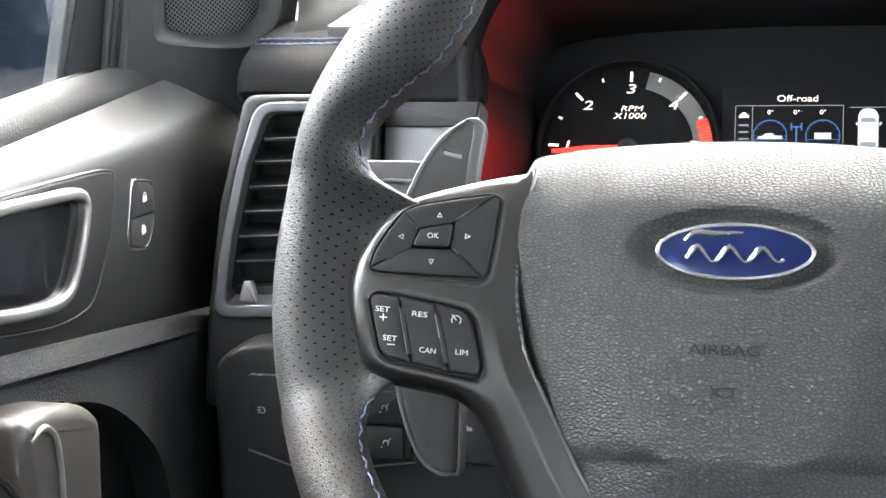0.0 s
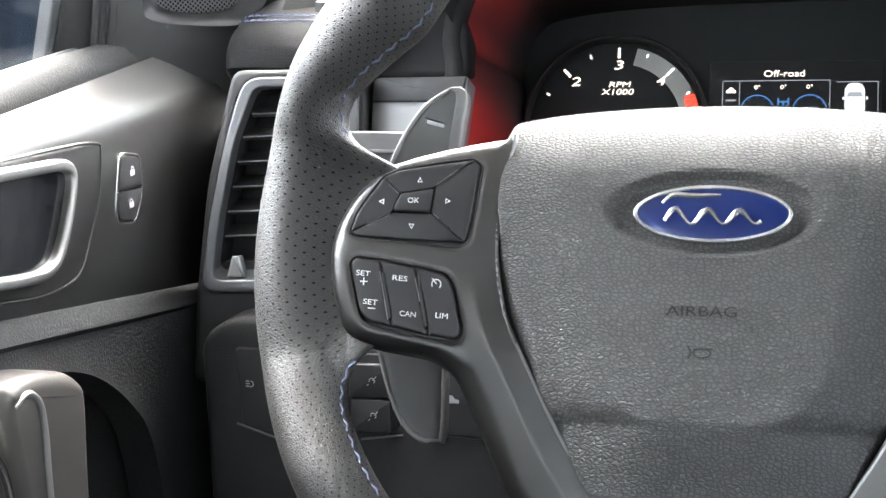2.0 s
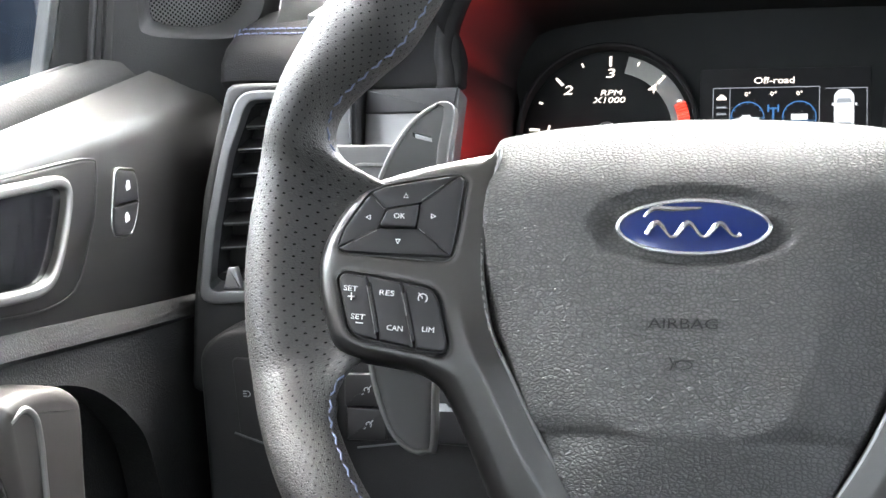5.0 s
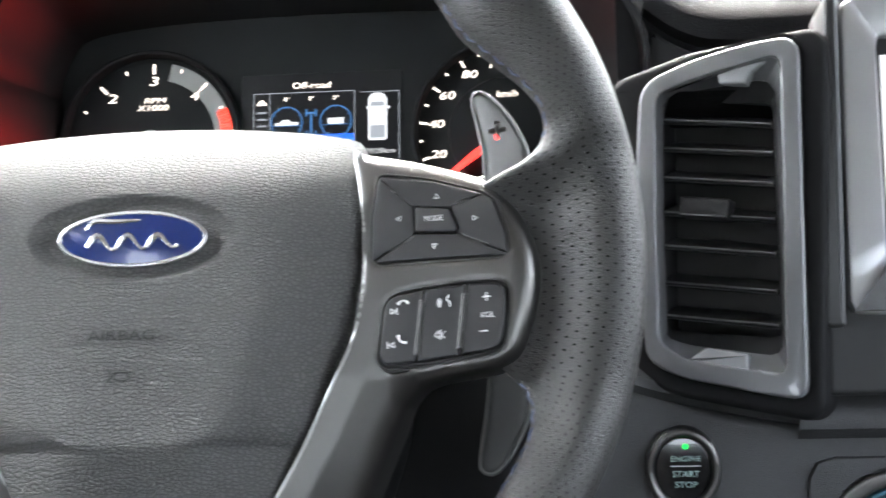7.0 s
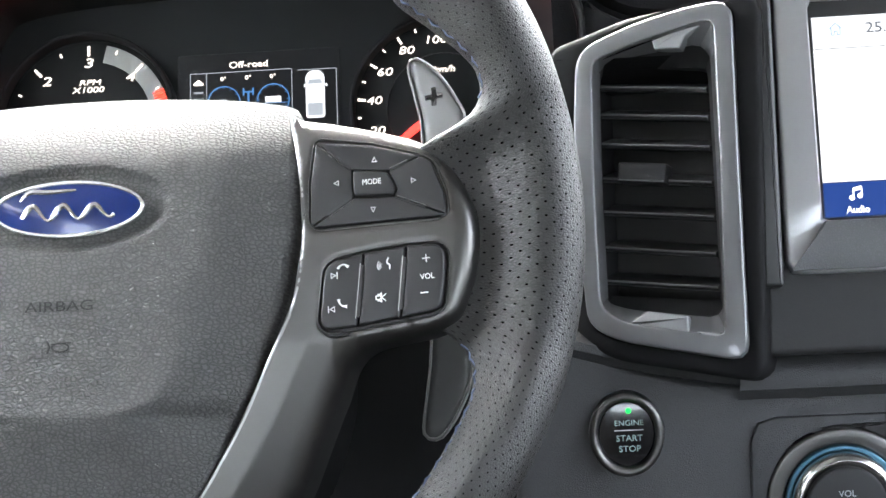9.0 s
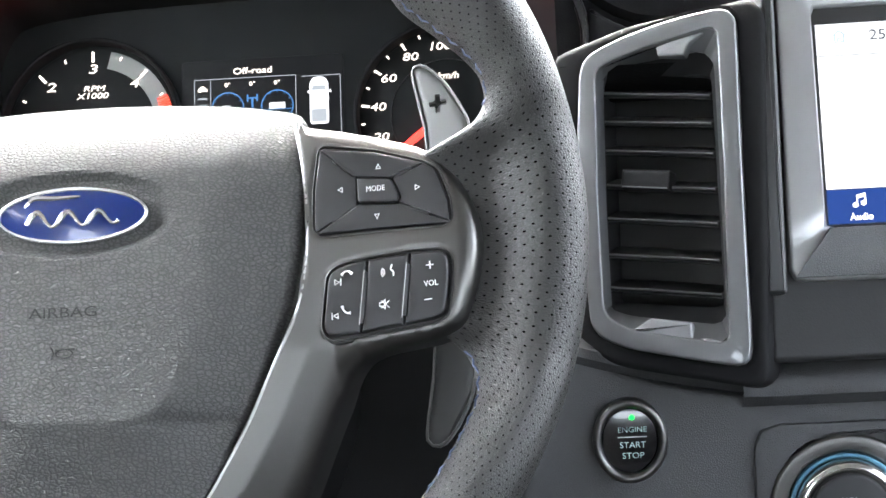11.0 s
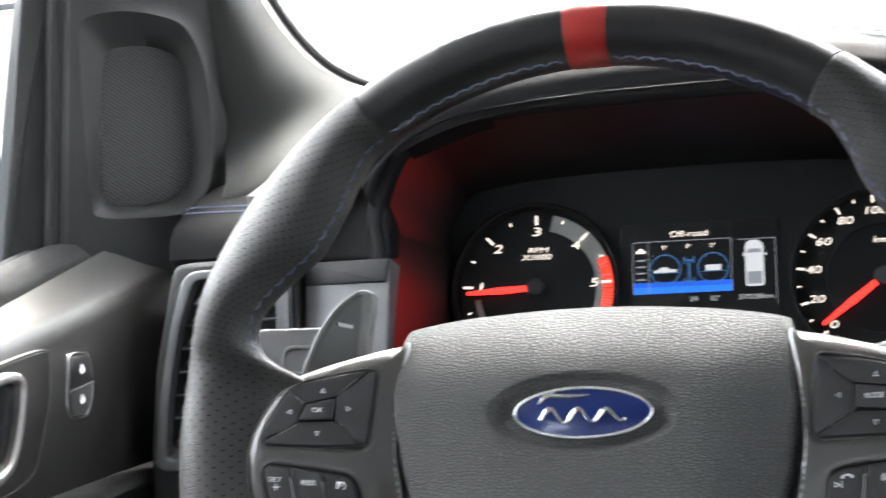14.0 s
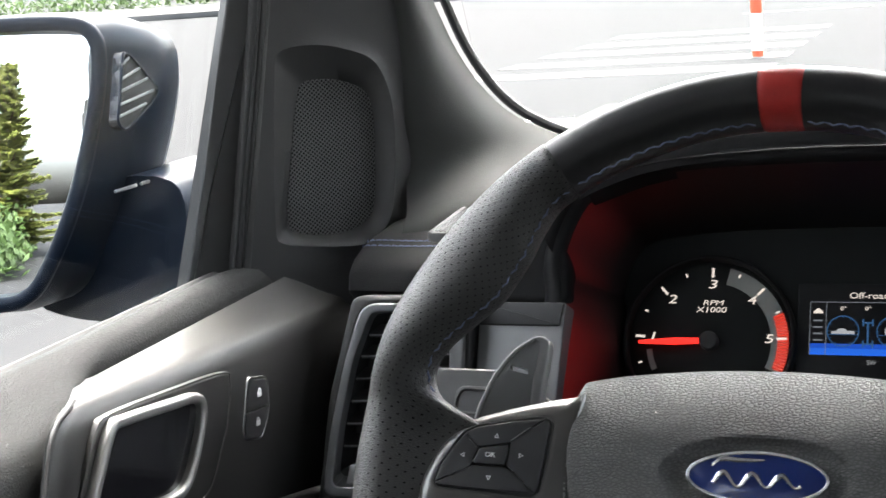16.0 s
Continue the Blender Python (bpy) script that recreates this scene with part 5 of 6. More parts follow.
slab(bm, rounded([Vector(p) for p in ((-0.2030, 0.02), (-0.2050, 0.1335), (-0.1515, 0.1335), (-0.1545, 0.02))], 0.002), -0.196, -0.24, WHEEL, 0.0012)
trim = part("side_trim", bm, M_sidetrim, dash, "satin grey trim panel beside the cluster")
bm = slab(bmesh.new(), rounded([Vector(p) for p in ((-0.2045, 0.1190), (-0.2045, 0.1330), (-0.1520, 0.1330), (-0.1540, 0.1190))], 0.001), -0.1945, -0.20, WHEEL, 0.001)
part("trim_step", bm, M_stalk, trim)
part("trim_pocket", slab(bmesh.new(), rounded([Vector(p) for p in ((-0.225, 0.02), (-0.225, 0.1290), (-0.200, 0.1290), (-0.200, 0.02))], 0.002), -0.208, -0.24, WHEEL, 0.0012), M_sidetrim, trim, "satin grey recessed pocket")
part("side_trim", slab(bmesh.new(), rounded([Vector(p) for p in ((0.203, 0.02), (0.2035, 0.140), (0.206, 0.158), (0.216, 0.150), (0.240, 0.138), (0.240, 0.02))], 0.004), -0.199, -0.26, WHEEL, 0.003), M_brow, dash, "black trim panel beside the cluster")
part("hood_foot", slab(bmesh.new(), rounded([Vector(p) for p in ((-0.205, 0.134), (-0.205, 0.178), (-0.185, 0.196), (-0.163, 0.190), (-0.154, 0.160), (-0.1515, 0.134))], 0.006), -0.199, -0.25, WHEEL, 0.004), M_brow, dash)

# defroster outlets and the speaker grille on the dash top
gr = thing("dash_grille", (0.27, 0.42, 1.262), "black louvred speaker grille set in the dash top", "grille")
MG = place((0.272, 0.415, 1.2640), (1, 0, 0.0), (0, 1, 0.010))
GO = [(-0.037, -0.123), (0.015, -0.077), (0.037, 0.089), (-0.015, 0.093)]
GI = [(-0.030, -0.108), (0.009, -0.071), (0.030, 0.080), (-0.010, 0.083)]
part("frame", ring(bmesh.new(), rounded(flat2(GO), 0.006), rounded(flat2(GI), 0.003), 0.0030, -0.006, MG, 0.0015, 90), M_dash, gr)
part("back", slab(bmesh.new(), flat2(GI), -0.0030, -0.005, MG, 0.0002, 1), M_brow, gr)
y0, y1 = min(p[1] for p in GI), max(p[1] for p in GI)
for k in range(11):
    f = (k + 0.5) / 11
    a = Vector(GI[0]).lerp(Vector(GI[3]), f)
    b = Vector(GI[1]).lerp(Vector(GI[2]), f)
    part("slat", bar(bmesh.new(), a, b, (y1 - y0) / 11 * 0.50, 0.0012, MG, 0.0016), M_brow, gr)
wd = thing("windscreen_defroster", (0.55, 0.74, 1.262), "long dark defroster outlet along the foot of the windscreen", "air vent")
MW = place((0, 0, 1.2655), (1, 0, 0), (0, 1, 0))
part("outlet_body", slab(bmesh.new(), [(0.197, 0.682), (1.02, 0.700), (1.02, 0.800), (0.174, 0.800)], 0.0, -0.006, MW, 0.002, 3), M_brow, wd)
for k in range(3):
    y = 0.696 + 0.036 * k
    part("louvre", slab(bmesh.new(), [(0.198 - 0.18 * (y - 0.682), y), (1.015, y + 0.012), (1.015, y + 0.022), (0.196 - 0.18 * (y - 0.682), y + 0.010)], 0.004, -0.002, MW, 0.0015, 2), M_brow, wd)
df = thing("side_defroster", (-0.24, 0.30, 1.262), "small slotted side-window defroster outlet in the dash top", "air vent")
MD = place((-0.2325, 0.245, 1.2655), (1, 0.0, 0), (0.0, 1, 0.03))
part("frame", ring(bmesh.new(), rounded(flat2([(-0.006, -0.004), (0.014, -0.006), (0.012, 0.130), (-0.012, 0.140)]), 0.002), rounded(flat2([(-0.003, 0.000), (0.011, -0.002), (0.009, 0.125), (-0.008, 0.134)]), 0.002), 0.0018, -0.004, MD, 0.0008, 70), M_panel, df, "grey outlet frame")
bm = slab(bmesh.new(), flat2([(-0.003, 0.000), (0.011, -0.002), (0.009, 0.125), (-0.008, 0.134)]), -0.001, -0.004, MD, 0.0004, 1)
part("back", bm, M_dashlow, df)
for k in range(5):
    bm = bmesh.new()
    bar(bm, (-0.006 + 0.003 * k, 0.004), (-0.008 + 0.0036 * k, 0.120), 0.0009, 0.0012, MD, 0.002)
    part("slat", bm, M_panel, df)

# ---- centre stack ----
SCR = place((0.305, 0.111, 1.162), (1, 0, 0), (0, 0.4, 0.917))
unit = thing("infotainment_unit", (0.40, 0.13, 1.16), "silver-framed centre touchscreen showing a bright page", "touchscreen")
part("side_strip", slab(bmesh.new(), rounded([Vector(p) for p in ((-0.0310, -0.030), (-0.0250, 0.118), (-0.0187, 0.118), (-0.0215, -0.030))], 0.002), 0.004, -0.03, SCR, 0.002), M_slat, unit, "black upright strip")
part("outer_frame", slab(bmesh.new(), rounded([Vector(p) for p in ((-0.0300, -0.060), (-0.0240, 0.122), (0.225, 0.122), (0.232, -0.060))], 0.004), -0.006, -0.05, SCR, 0.003), M_black, unit)
part("bezel", ring(bmesh.new(), rounded([Vector(p) for p in ((-0.0192, -0.0245), (-0.0175, 0.118), (0.205, 0.118), (0.207, -0.0265))], 0.006, 5), rounded([Vector(p) for p in ((-0.0012, -0.0008), (-0.0015, 0.1000), (0.1800, 0.1000), (0.1805, -0.0008))], 0.0015), 0.000, -0.02, SCR, 0.0018, 140, 3, bend=lambda x, y: -0.004 if (-0.003 < x < 0.183 and -0.003 < y < 0.103) else 0.001), M_screenframe, unit, "satin silver bezel")
part("bezel_shelf", slab(bmesh.new(), [(-0.0172, -0.0232), (0.2050, -0.0250), (0.1806, -0.0016), (-0.0010, -0.0016)], 0.0022, -0.01, SCR, 0.0006, 2), M_shelf_shade, unit, "grey grained shelf below the display, shade of its slope painted in")
scr = part("screen", slab(bmesh.new(), [(-0.0015, -0.001), (-0.0015, 0.1005), (0.1805, 0.1005), (0.1805, -0.001)], -0.0062, -0.012, SCR, 0.0004, 1), M_gloss, unit, "glossy display glass")
MSC = SCR @ pose(0, 0, -0.0060)
part("page", slab(bmesh.new(), [(0.0, 0.0165), (0.0, 0.0775), (0.1790, 0.0775), (0.1790, 0.0165)], 0.0002, -0.0004, MSC, 0.0001, 1), M_screen, scr, "white page")
part("page_header", slab(bmesh.new(), [(0.0, 0.0778), (0.0, 0.0925), (0.1790, 0.0925), (0.1790, 0.0778)], 0.0002, -0.0004, MSC, 0.0001, 1), M_screenhead, scr, "pale grey page header")
part("menu_bar", slab(bmesh.new(), [(0.0, 0.0006), (0.0, 0.0162), (0.1790, 0.0162), (0.1790, 0.0006)], 0.0002, -0.0004, MSC, 0.0001, 1), M_screenblue, scr, "blue menu bar")
letters("lettering", "25.0", 0.0068, MSC @ pose(0.0305, 0.0862, 0.0004), M_screenink, scr, 0.0130)
letters("lettering", "Audio", 0.0046, MSC @ pose(0.0148, 0.0035, 0.0004), M_screentext, scr, 0.0102)
bm = bmesh.new()
for a, b in (((0.0077, 0.0868), (0.0105, 0.0892)), ((0.0105, 0.0892), (0.0133, 0.0868)), ((0.0085, 0.0872), (0.0085, 0.0838)), ((0.0125, 0.0872), (0.0125, 0.0838)), ((0.0085, 0.0838), (0.0098, 0.0838)), ((0.0112, 0.0838), (0.0125, 0.0838)), ((0.0098, 0.0838), (0.0098, 0.0856)), ((0.0112, 0.0838), (0.0112, 0.0856)), ((0.0098, 0.0856), (0.0112, 0.0856))):
    bar(bm, a, b, 0.0005, 0.0005, MSC, 0.0002)
part("home_mark", bm, M_screenicon, scr, "outlined house symbol")
bm = bmesh.new()
for a, b in (((0.0132, 0.0090), (0.0132, 0.0132)), ((0.0168, 0.0098), (0.0168, 0.0140)), ((0.0132, 0.0132), (0.0168, 0.0140)), ((0.0132, 0.0122), (0.0168, 0.0130))):
    bar(bm, a, b, 0.0006, 0.0005, MSC, 0.0002)
for x, y in ((0.0124, 0.0090), (0.0160, 0.0098)):
    disc(bm, x, y, 0.0012, 0.0006, 0.0, MSC, 0.0001, 14, 1)
part("note_mark", bm, M_screentext, scr, "white music note")

LOW = place((0.214, 0.104, 1.077), (1, 0, 0), (0, 0.2, 0.98))
part("lower_panel", slab(bmesh.new(), rounded([Vector(p) for p in ((-0.075, -0.45), (-0.050, 0.045), (-0.0243, 0.0311), (-0.0028, 0.0196), (0.0280, 0.0110), (0.0611, 0.0065), (0.1166, 0.0042), (0.80, 0.0042), (0.80, -0.45))], 0.01), -0.001, -0.12, LOW, 0.004, 4), M_panel, dash, "matt black lower dash panel")
bm = grid(bmesh.new(), lambda i, j: LOW @ Vector((0.050 + 0.75 * i, 0.0020 + 0.027 * j, (0.0015, 0.0065, 0.0070, 0.0040, -0.004, -0.020)[round(j * 5)])), 40, 5)
part("ledge", bm, M_panel, dash, "grained black ledge")
bm = grid(bmesh.new(), lambda i, j: LOW @ Vector((-0.040 + 0.095 * i, 0.034 - 0.026 * i ** 0.6 + 0.022 * j, (0.001, 0.005, 0.005, 0.001, -0.008, -0.024)[round(j * 5)])), 24, 5)
part("ledge", bm, M_panel, dash, "grained black ledge")

start = thing("start_button", LOW @ Vector((-0.002, -0.0113, 0)), "round black engine start button in a dark metal ring", "button")
MS = LOW @ pose(-0.002, -0.0113, 0)
circ = lambda r, n=48, rx=None: [((rx or r) * math.cos(2 * math.pi * k / n), r * math.sin(2 * math.pi * k / n)) for k in range(n)]
part("bezel_ring", ring(bmesh.new(), circ(0.0200, 48, 0.0172), circ(0.0155, 48, 0.0132), 0.0050, -0.004, MS, 0.0020, 64, 4), M_spoke, start, "dark metal ring")
btn = part("button_face", disc(bmesh.new(), 0, 0, 0.0155, 0.0022, -0.004, MS, 0.0010, 48, 3, 0.0132), M_gloss, start, "glossy black button")
part("indicator_light", disc(bmesh.new(), 0.0012, 0.0108, 0.0013, 0.0028, 0.0, MS, 0.0004, 16, 2), M_led, btn, "green indicator light")
for body, y, w, s in (("ENGINE", 0.0050, 0.0132, 0.0036), ("START", -0.0022, 0.0120, 0.0040), ("STOP", -0.0072, 0.0100, 0.0040)):
    letters("lettering", body, s, MS @ pose(0.0012, y, 0.0024), M_tealprint, btn, w)
part("dividing_line", bar(bmesh.new(), (-0.0056, 0.0016), (0.0078, 0.0016), 0.0005, 0.0024, MS), M_greyprint, btn)

knob = thing("volume_knob", LOW @ Vector((0.0955, -0.047, 0)), "silver-topped volume knob with a blue ring", "knob")
MK = LOW @ pose(0.0955, -0.047, 0)
part("panel_plate", ring(bmesh.new(), rounded([Vector(p) for p in ((-0.041, -0.16), (-0.041, 0.0400), (0.30, 0.0400), (0.30, -0.16))], 0.012, 5), circ(0.0345), 0.0012, -0.004, MK, 0.0010, 120), M_panel, knob, "black control plate")
part("recess", ring(bmesh.new(), circ(0.0345), circ(0.0262), 0.0022, -0.010, MK, 0.0020, 64, 4), M_spoke, knob, "dark grey dished ring")
part("blue_ring", ring(bmesh.new(), circ(0.0262), circ(0.0238), 0.0034, -0.010, MK, 0.0008, 64), surface("blue_anodised", (0.06, 0.15, 0.21), 0.35, 0.6, spread=0.05), knob, "pale blue ring")
part("skirt", ring(bmesh.new(), circ(0.0236), circ(0.0180), 0.0105, -0.006, MK, 0.0030, 64, 4), M_chrome, knob, "satin chrome skirt")
cap = part("cap", disc(bmesh.new(), 0, 0, 0.0182, 0.0120, 0.0, MK, 0.0015, 48), M_black, knob, "matt black cap")
letters("lettering", "VOL", 0.0042, MK @ pose(0.0, 0.0060, 0.0122), M_greyprint, cap, 0.0078)

# ---- knee panel with light switches ----
KN = place((-0.20, 0.150, 1.07), (1, 0.02, 0), (0, 0.10, 1))
part("knee_panel", slab(bmesh.new(), rounded([Vector(p) for p in ((-0.088, -0.40), (-0.088, 0.030), (-0.070, 0.042), (0.14, 0.042), (0.14, -0.40))], 0.010), -0.004, -0.12, KN, 0.004), M_dashlow, dash, "black lower dash panel by the door")
sw = thing("light_switch_panel", KN @ Vector((0, 0, 0)), "black light switch panel with a rotary dial", "switch panel")
part("plate", slab(bmesh.new(), rounded([Vector(p) for p in ((-0.066, -0.020), (-0.068, 0.026), (0.024, 0.024), (0.022, -0.017), (0.004, -0.020))], 0.004), -0.0025, -0.010, KN, 0.001), M_black, sw)
part("plate_edge", bar(bmesh.new(), (-0.069, -0.0165), (-0.045, -0.0245), 0.0010, -0.0015, KN, 0.001), M_sidetrim, sw, "thin pale edge")
part("plate_edge", bar(bmesh.new(), (0.001, -0.0225), (0.024, -0.0195), 0.0010, -0.0015, KN, 0.001), M_sidetrim, sw, "thin pale edge")
part("dial_ring", ring(bmesh.new(), [(-0.028 + p[0], 0.002 + p[1]) for p in circ(0.0195)], [(-0.028 + p[0], 0.002 + p[1]) for p in circ(0.0160)], 0.004, -0.006, KN, 0.0012, 48), M_spoke, sw, "dark metal dial ring")
part("dial", disc(bmesh.new(), -0.028, 0.002, 0.0158, 0.009, -0.004, KN, 0.003, 40, 4), M_key, sw, "ribbed black dial")
for y in (0.0105, -0.0085):
    b = part("rocker", slab(bmesh.new(), rounded([Vector(p) for p in ((-0.004, y - 0.009), (-0.003, y + 0.009), (0.0185, y + 0.0085), (0.0180, y - 0.009))], 0.001), 0.0005, -0.004, KN, 0.0008), M_key, sw)
    bm = arcband(bmesh.new(), 0.0090, y, 0.0012, 0.0017, -60, 200, 0.0009, KN, 12, 0.0003)
    bar(bm, (0.0095, y + 0.0002), (0.0115, y + 0.0025), 0.0005, 0.0009, KN)
    bar(bm, (0.0072, y - 0.0018), (0.0060, y - 0.0026), 0.0005, 0.0009, KN)
    part("dimmer_mark", bm, M_greyprint, b)
bm = bmesh.new()
for k in range(3):
    bar(bm, (-0.0625, 0.0045 + k * 0.0014), (-0.0605, 0.0045 + k * 0.0014), 0.0005, -0.0020, KN)
arcband(bm, -0.0600, 0.0058, 0.0014, 0.0019, -90, 90, -0.0020, KN, 8, 0.0003)
part("fog_mark", bm, M_greyprint, sw)
sw2 = thing("lane_switch", KN @ Vector((0.055, 0, 0)), "small black push switch with a vehicle symbol", "switch")
part("key", slab(bmesh.new(), rounded([Vector(p) for p in ((0.034, -0.017), (0.034, 0.020), (0.074, 0.018), (0.074, -0.019))], 0.002), 0.0005, -0.01, KN, 0.001), M_key, sw2)
part("key_edge", bar(bmesh.new(), (0.033, -0.0180), (0.075, -0.0200), 0.0008, -0.0015, KN, 0.001), M_sidetrim, sw2)
bm = slab(bmesh.new(), [(0.045, 0.000), (0.045, 0.0018), (0.047, 0.0022), (0.0485, 0.0042), (0.0520, 0.0042), (0.0535, 0.0022), (0.0555, 0.0018), (0.0555, 0.000)], 0.0010, 0.0, KN, 0.0001, 1)
part("vehicle_mark", bm, M_greyprint, sw2)

M_grab = surface("satin_grab_paint", (0.085, 0.080, 0.075), 0.36, 0.5, 0.02, 2500, spread=0.05)
M_satin = surface("satin_lever", (0.36, 0.355, 0.34), 0.42, 0.9, 0.02, 2500, spread=0.05)
M_bronze = surface("brushed_bronze", (0.11, 0.108, 0.104), 0.40, 1.0, 0.04, 2500, spread=0.06)
# ---- driver's door ----
door = thing("driver_door", (-0.36, -0.2, 0.6), "closed driver's door with grained black trim and a satin insert", "door", kind="structure")
ridge_z = lambda y: lerp_table(((-0.06, 1.2440), (0.0, 1.2390), (0.10, 1.2308), (0.20, 1.2226), (0.275, 1.2166), (0.30, 1.2145)), y)
ledge_z = lambda y: 1.1665 - 0.235 * max(-0.5, y)
# soft sill and main skin
SKIN = ((-0.376, 1.2430), (-0.371, 1.2500), (-0.362, 1.2522), (-0.353, 1.2485), (-0.348, 1.2405), (-0.3455, 1.2320), (-0.341, 1.2250), (-0.334, 1.2100), (-0.328, 1.1850), (-0.325, 1.150), (-0.322, 1.10), (-0.325, 1.0), (-0.33, 0.6))

# the same rows behind the insert, where the skin runs flush with it, and the y at which each row slips under the insert
REAR = ((-0.376, 1.2430, 0.05), (-0.371, 1.2500, 0.05), (-0.362, 1.2515, 0.05), (-0.350, 1.2450, 0.04), (-0.339, 1.2385, 0.010), (-0.3295, 1.2340, 0.004), (-0.3235, 1.2295, -0.014), (-0.3185, 1.2200, -0.028), (-0.3165, 1.2050, -0.044), (-0.316, 1.150, -0.085), (-0.316, 1.10, -0.10), (-0.320, 1.0, -0.10), (-0.33, 0.6, -0.10))


def skin(i, j):
    x, z = SKIN[round(j * (len(SKIN) - 1))]
    xr, zr, edge = REAR[round(j * (len(SKIN) - 1))]
    y = -1.0 + 1.246 * i
    k = max(0.0, (y - 0.19) / 0.095)
    drop = 0.010 * y + 0.005 * k * k if z > 1.2 else 0
    t = min(1.0, max(0.0, (y - edge) / 0.035))
    t = t * t * (3 - 2 * t)
    x -= 0.018 if 1.14 < z < 1.228 else 0.002 if z < 1.24 else 0.0
    return Vector((xr + (x - xr) * t, y, zr + (z - zr) * t - drop))


bm = grid(bmesh.new(), skin, 180, len(SKIN) - 1)
part("door_skin", bm, M_doorskin, door, "grained black door trim", 60)
part("belt_seal", tube(bmesh.new(), [(-0.3745, y, 1.2475 - 0.010 * y) for y in (-1.0, -0.5, -0.2, 0.0, 0.1, 0.2, 0.25)], 0.0035, 8), M_rubber, door, "black rubber belt seal")
# satin insert with the shelf and the bright ridge
INS = ((-0.3450, 0.0000, 0), (-0.3425, 0.0048, 0), (-0.336, 0.0040, 0.3), (-0.3255, 0.0012, 0.75), (-0.3180, 0.0, 1.0), (-0.3158, -0.0028, 1), (-0.3137, -0.0066, 1), (-0.3120, -0.0115, 1), (-0.3100, -0.034, 1), (-0.3088, -0.050, 1), (-0.3095, -0.066, 1))


def insert(i, j):
    k = round(j * (len(INS) - 1))
    x, dz, r = INS[k]
    rear = lerp_table(((0, 0.045), (1, 0.026), (2, 0.010), (3, -0.008), (4, -0.022), (5, -0.034), (6, -0.042), (7, -0.048), (10, -0.085)), k)
    y = rear + (min(0.296, 0.252 + 1.258 * (x + 0.345)) - rear) * i
    z = (1.2335 - 0.004 * y) * (1 - r) + ridge_z(y) * r + dz
    low = ledge_z(y) - 0.004
    if k >= 8:
        z = ridge_z(y) - 0.020 + (low - (ridge_z(y) - 0.020)) * (k - 7) / 3
    e = min(1.0, i / 0.035)
    x -= 0.003 * (1 - e) ** 2
    return Vector((x, y, z))


bm = grid(bmesh.new(), insert, 70, len(INS) - 1)
ins = part("trim_insert", bm, M_door, door, "satin dark bronze-grey trim insert", 60)
part("insert_gap", tube(bmesh.new(), [insert(0, k / 10) + Vector((0.004, -0.0015, 0)) for k in range(3, 11)], 0.0013, 8), M_gap, door, "dark gap round the insert")
part("crease_gap", tube(bmesh.new(), [insert(k / 20, 0) + Vector((0.0005, 0, 0.0008)) for k in range(20)], 0.0012, 6), M_gap, door)
# grained bulge below the insert, then the lower door
LOWP = ((-0.318, 0.000), (-0.309, -0.004), (-0.303, -0.0088), (-0.3006, -0.0118), (-0.2998, -0.0140), (-0.3020, -0.0165), (-0.319, -0.0185), (-0.325, -0.030), (-0.326, -0.10), (-0.326, -0.45))
taper = lambda y: 0.012 * max(0.0, (y - 0.0897) / 0.1953) ** 2
part("armrest_shelf", grid(bmesh.new(), lambda i, j: Vector((LOWP[round(j * 9)][0] - taper(-0.80 + 1.085 * i), -0.80 + 1.085 * i, ledge_z(-0.80 + 1.085 * i) + LOWP[round(j * 9)][1])), 60, 9), M_doorskin, door, "grained black armrest shelf", 50)
# face below the shelf, open in an arch round the grab handle
AF = place((-0.3000, 0, 0), (0, 1, 0), (0, 0, 1))
rail = [(y, ledge_z(y) - 0.0146) for y in (0.285, 0.25, 0.20, 0.15, 0.10, 0.05, 0.0, -0.10, -0.20, -0.30, -0.40, -0.50, -0.80)]
arch_hole = [(p.x, p.y) for p in curve([(-0.70, 1.250, 0), (-0.20, 1.170, 0), (-0.004, 1.138, 0), (0.024, 1.130, 0), (0.043, 1.123, 0), (0.062, 1.113, 0), (0.079, 1.100, 0), (0.094, 1.085, 0), (0.106, 1.069, 0), (0.113, 1.045, 0), (0.116, 1.00, 0), (0.116, 0.80, 0)], 4, False)]
part("armrest_face", plate(bmesh.new(), [(-0.80, 0.72), (0.285, 0.72)] + rail, [arch_hole + [(-0.70, 0.80)]], lambda q: 0.0025 * np.exp(-away(q, arch_hole, False) / 0.006) - 0.0025 - 0.012 * np.maximum(0.0, (q[:, 0] - 0.0897) / 0.1953) ** 2, 0.020, AF, 0.012), M_doorskin, door, "grained black door face with an arched recess", 50)
DF = place((-0.3100, 0.0, 1.20), (0, 1, 0), (0, 0, 1))
HB = [(-0.042, -0.012), (-0.030, 0.010), (-0.016, 0.028), (-0.004, 0.0315), (0.047, 0.0265), (0.104, 0.0190), (0.1105, 0.0110), (0.103, -0.009), (0.096, -0.018), (0.080, -0.036), (0.066, -0.041), (0.037, -0.0385), (-0.010, -0.027), (-0.030, -0.021)]
handle = part("handle_bezel", slab(bmesh.new(), [(p.x, p.y) for p in curve([(a, b, 0) for a, b in HB], 5)], 0.0012, -0.006, DF, 0.0022, 5), M_bronze, door, "brushed dark bronze handle surround")
CAV = [(p.x, p.y) for p in curve([(a, b, 0) for a, b in [(-0.029, -0.006), (-0.018, 0.010), (-0.007, 0.0235), (0.002, 0.0240), (0.045, 0.0178), (0.067, 0.0140), (0.071, 0.0065), (0.055, -0.0175), (0.041, -0.0250), (0.016, -0.0215), (-0.008, -0.0155), (-0.022, -0.011)]], 5)]
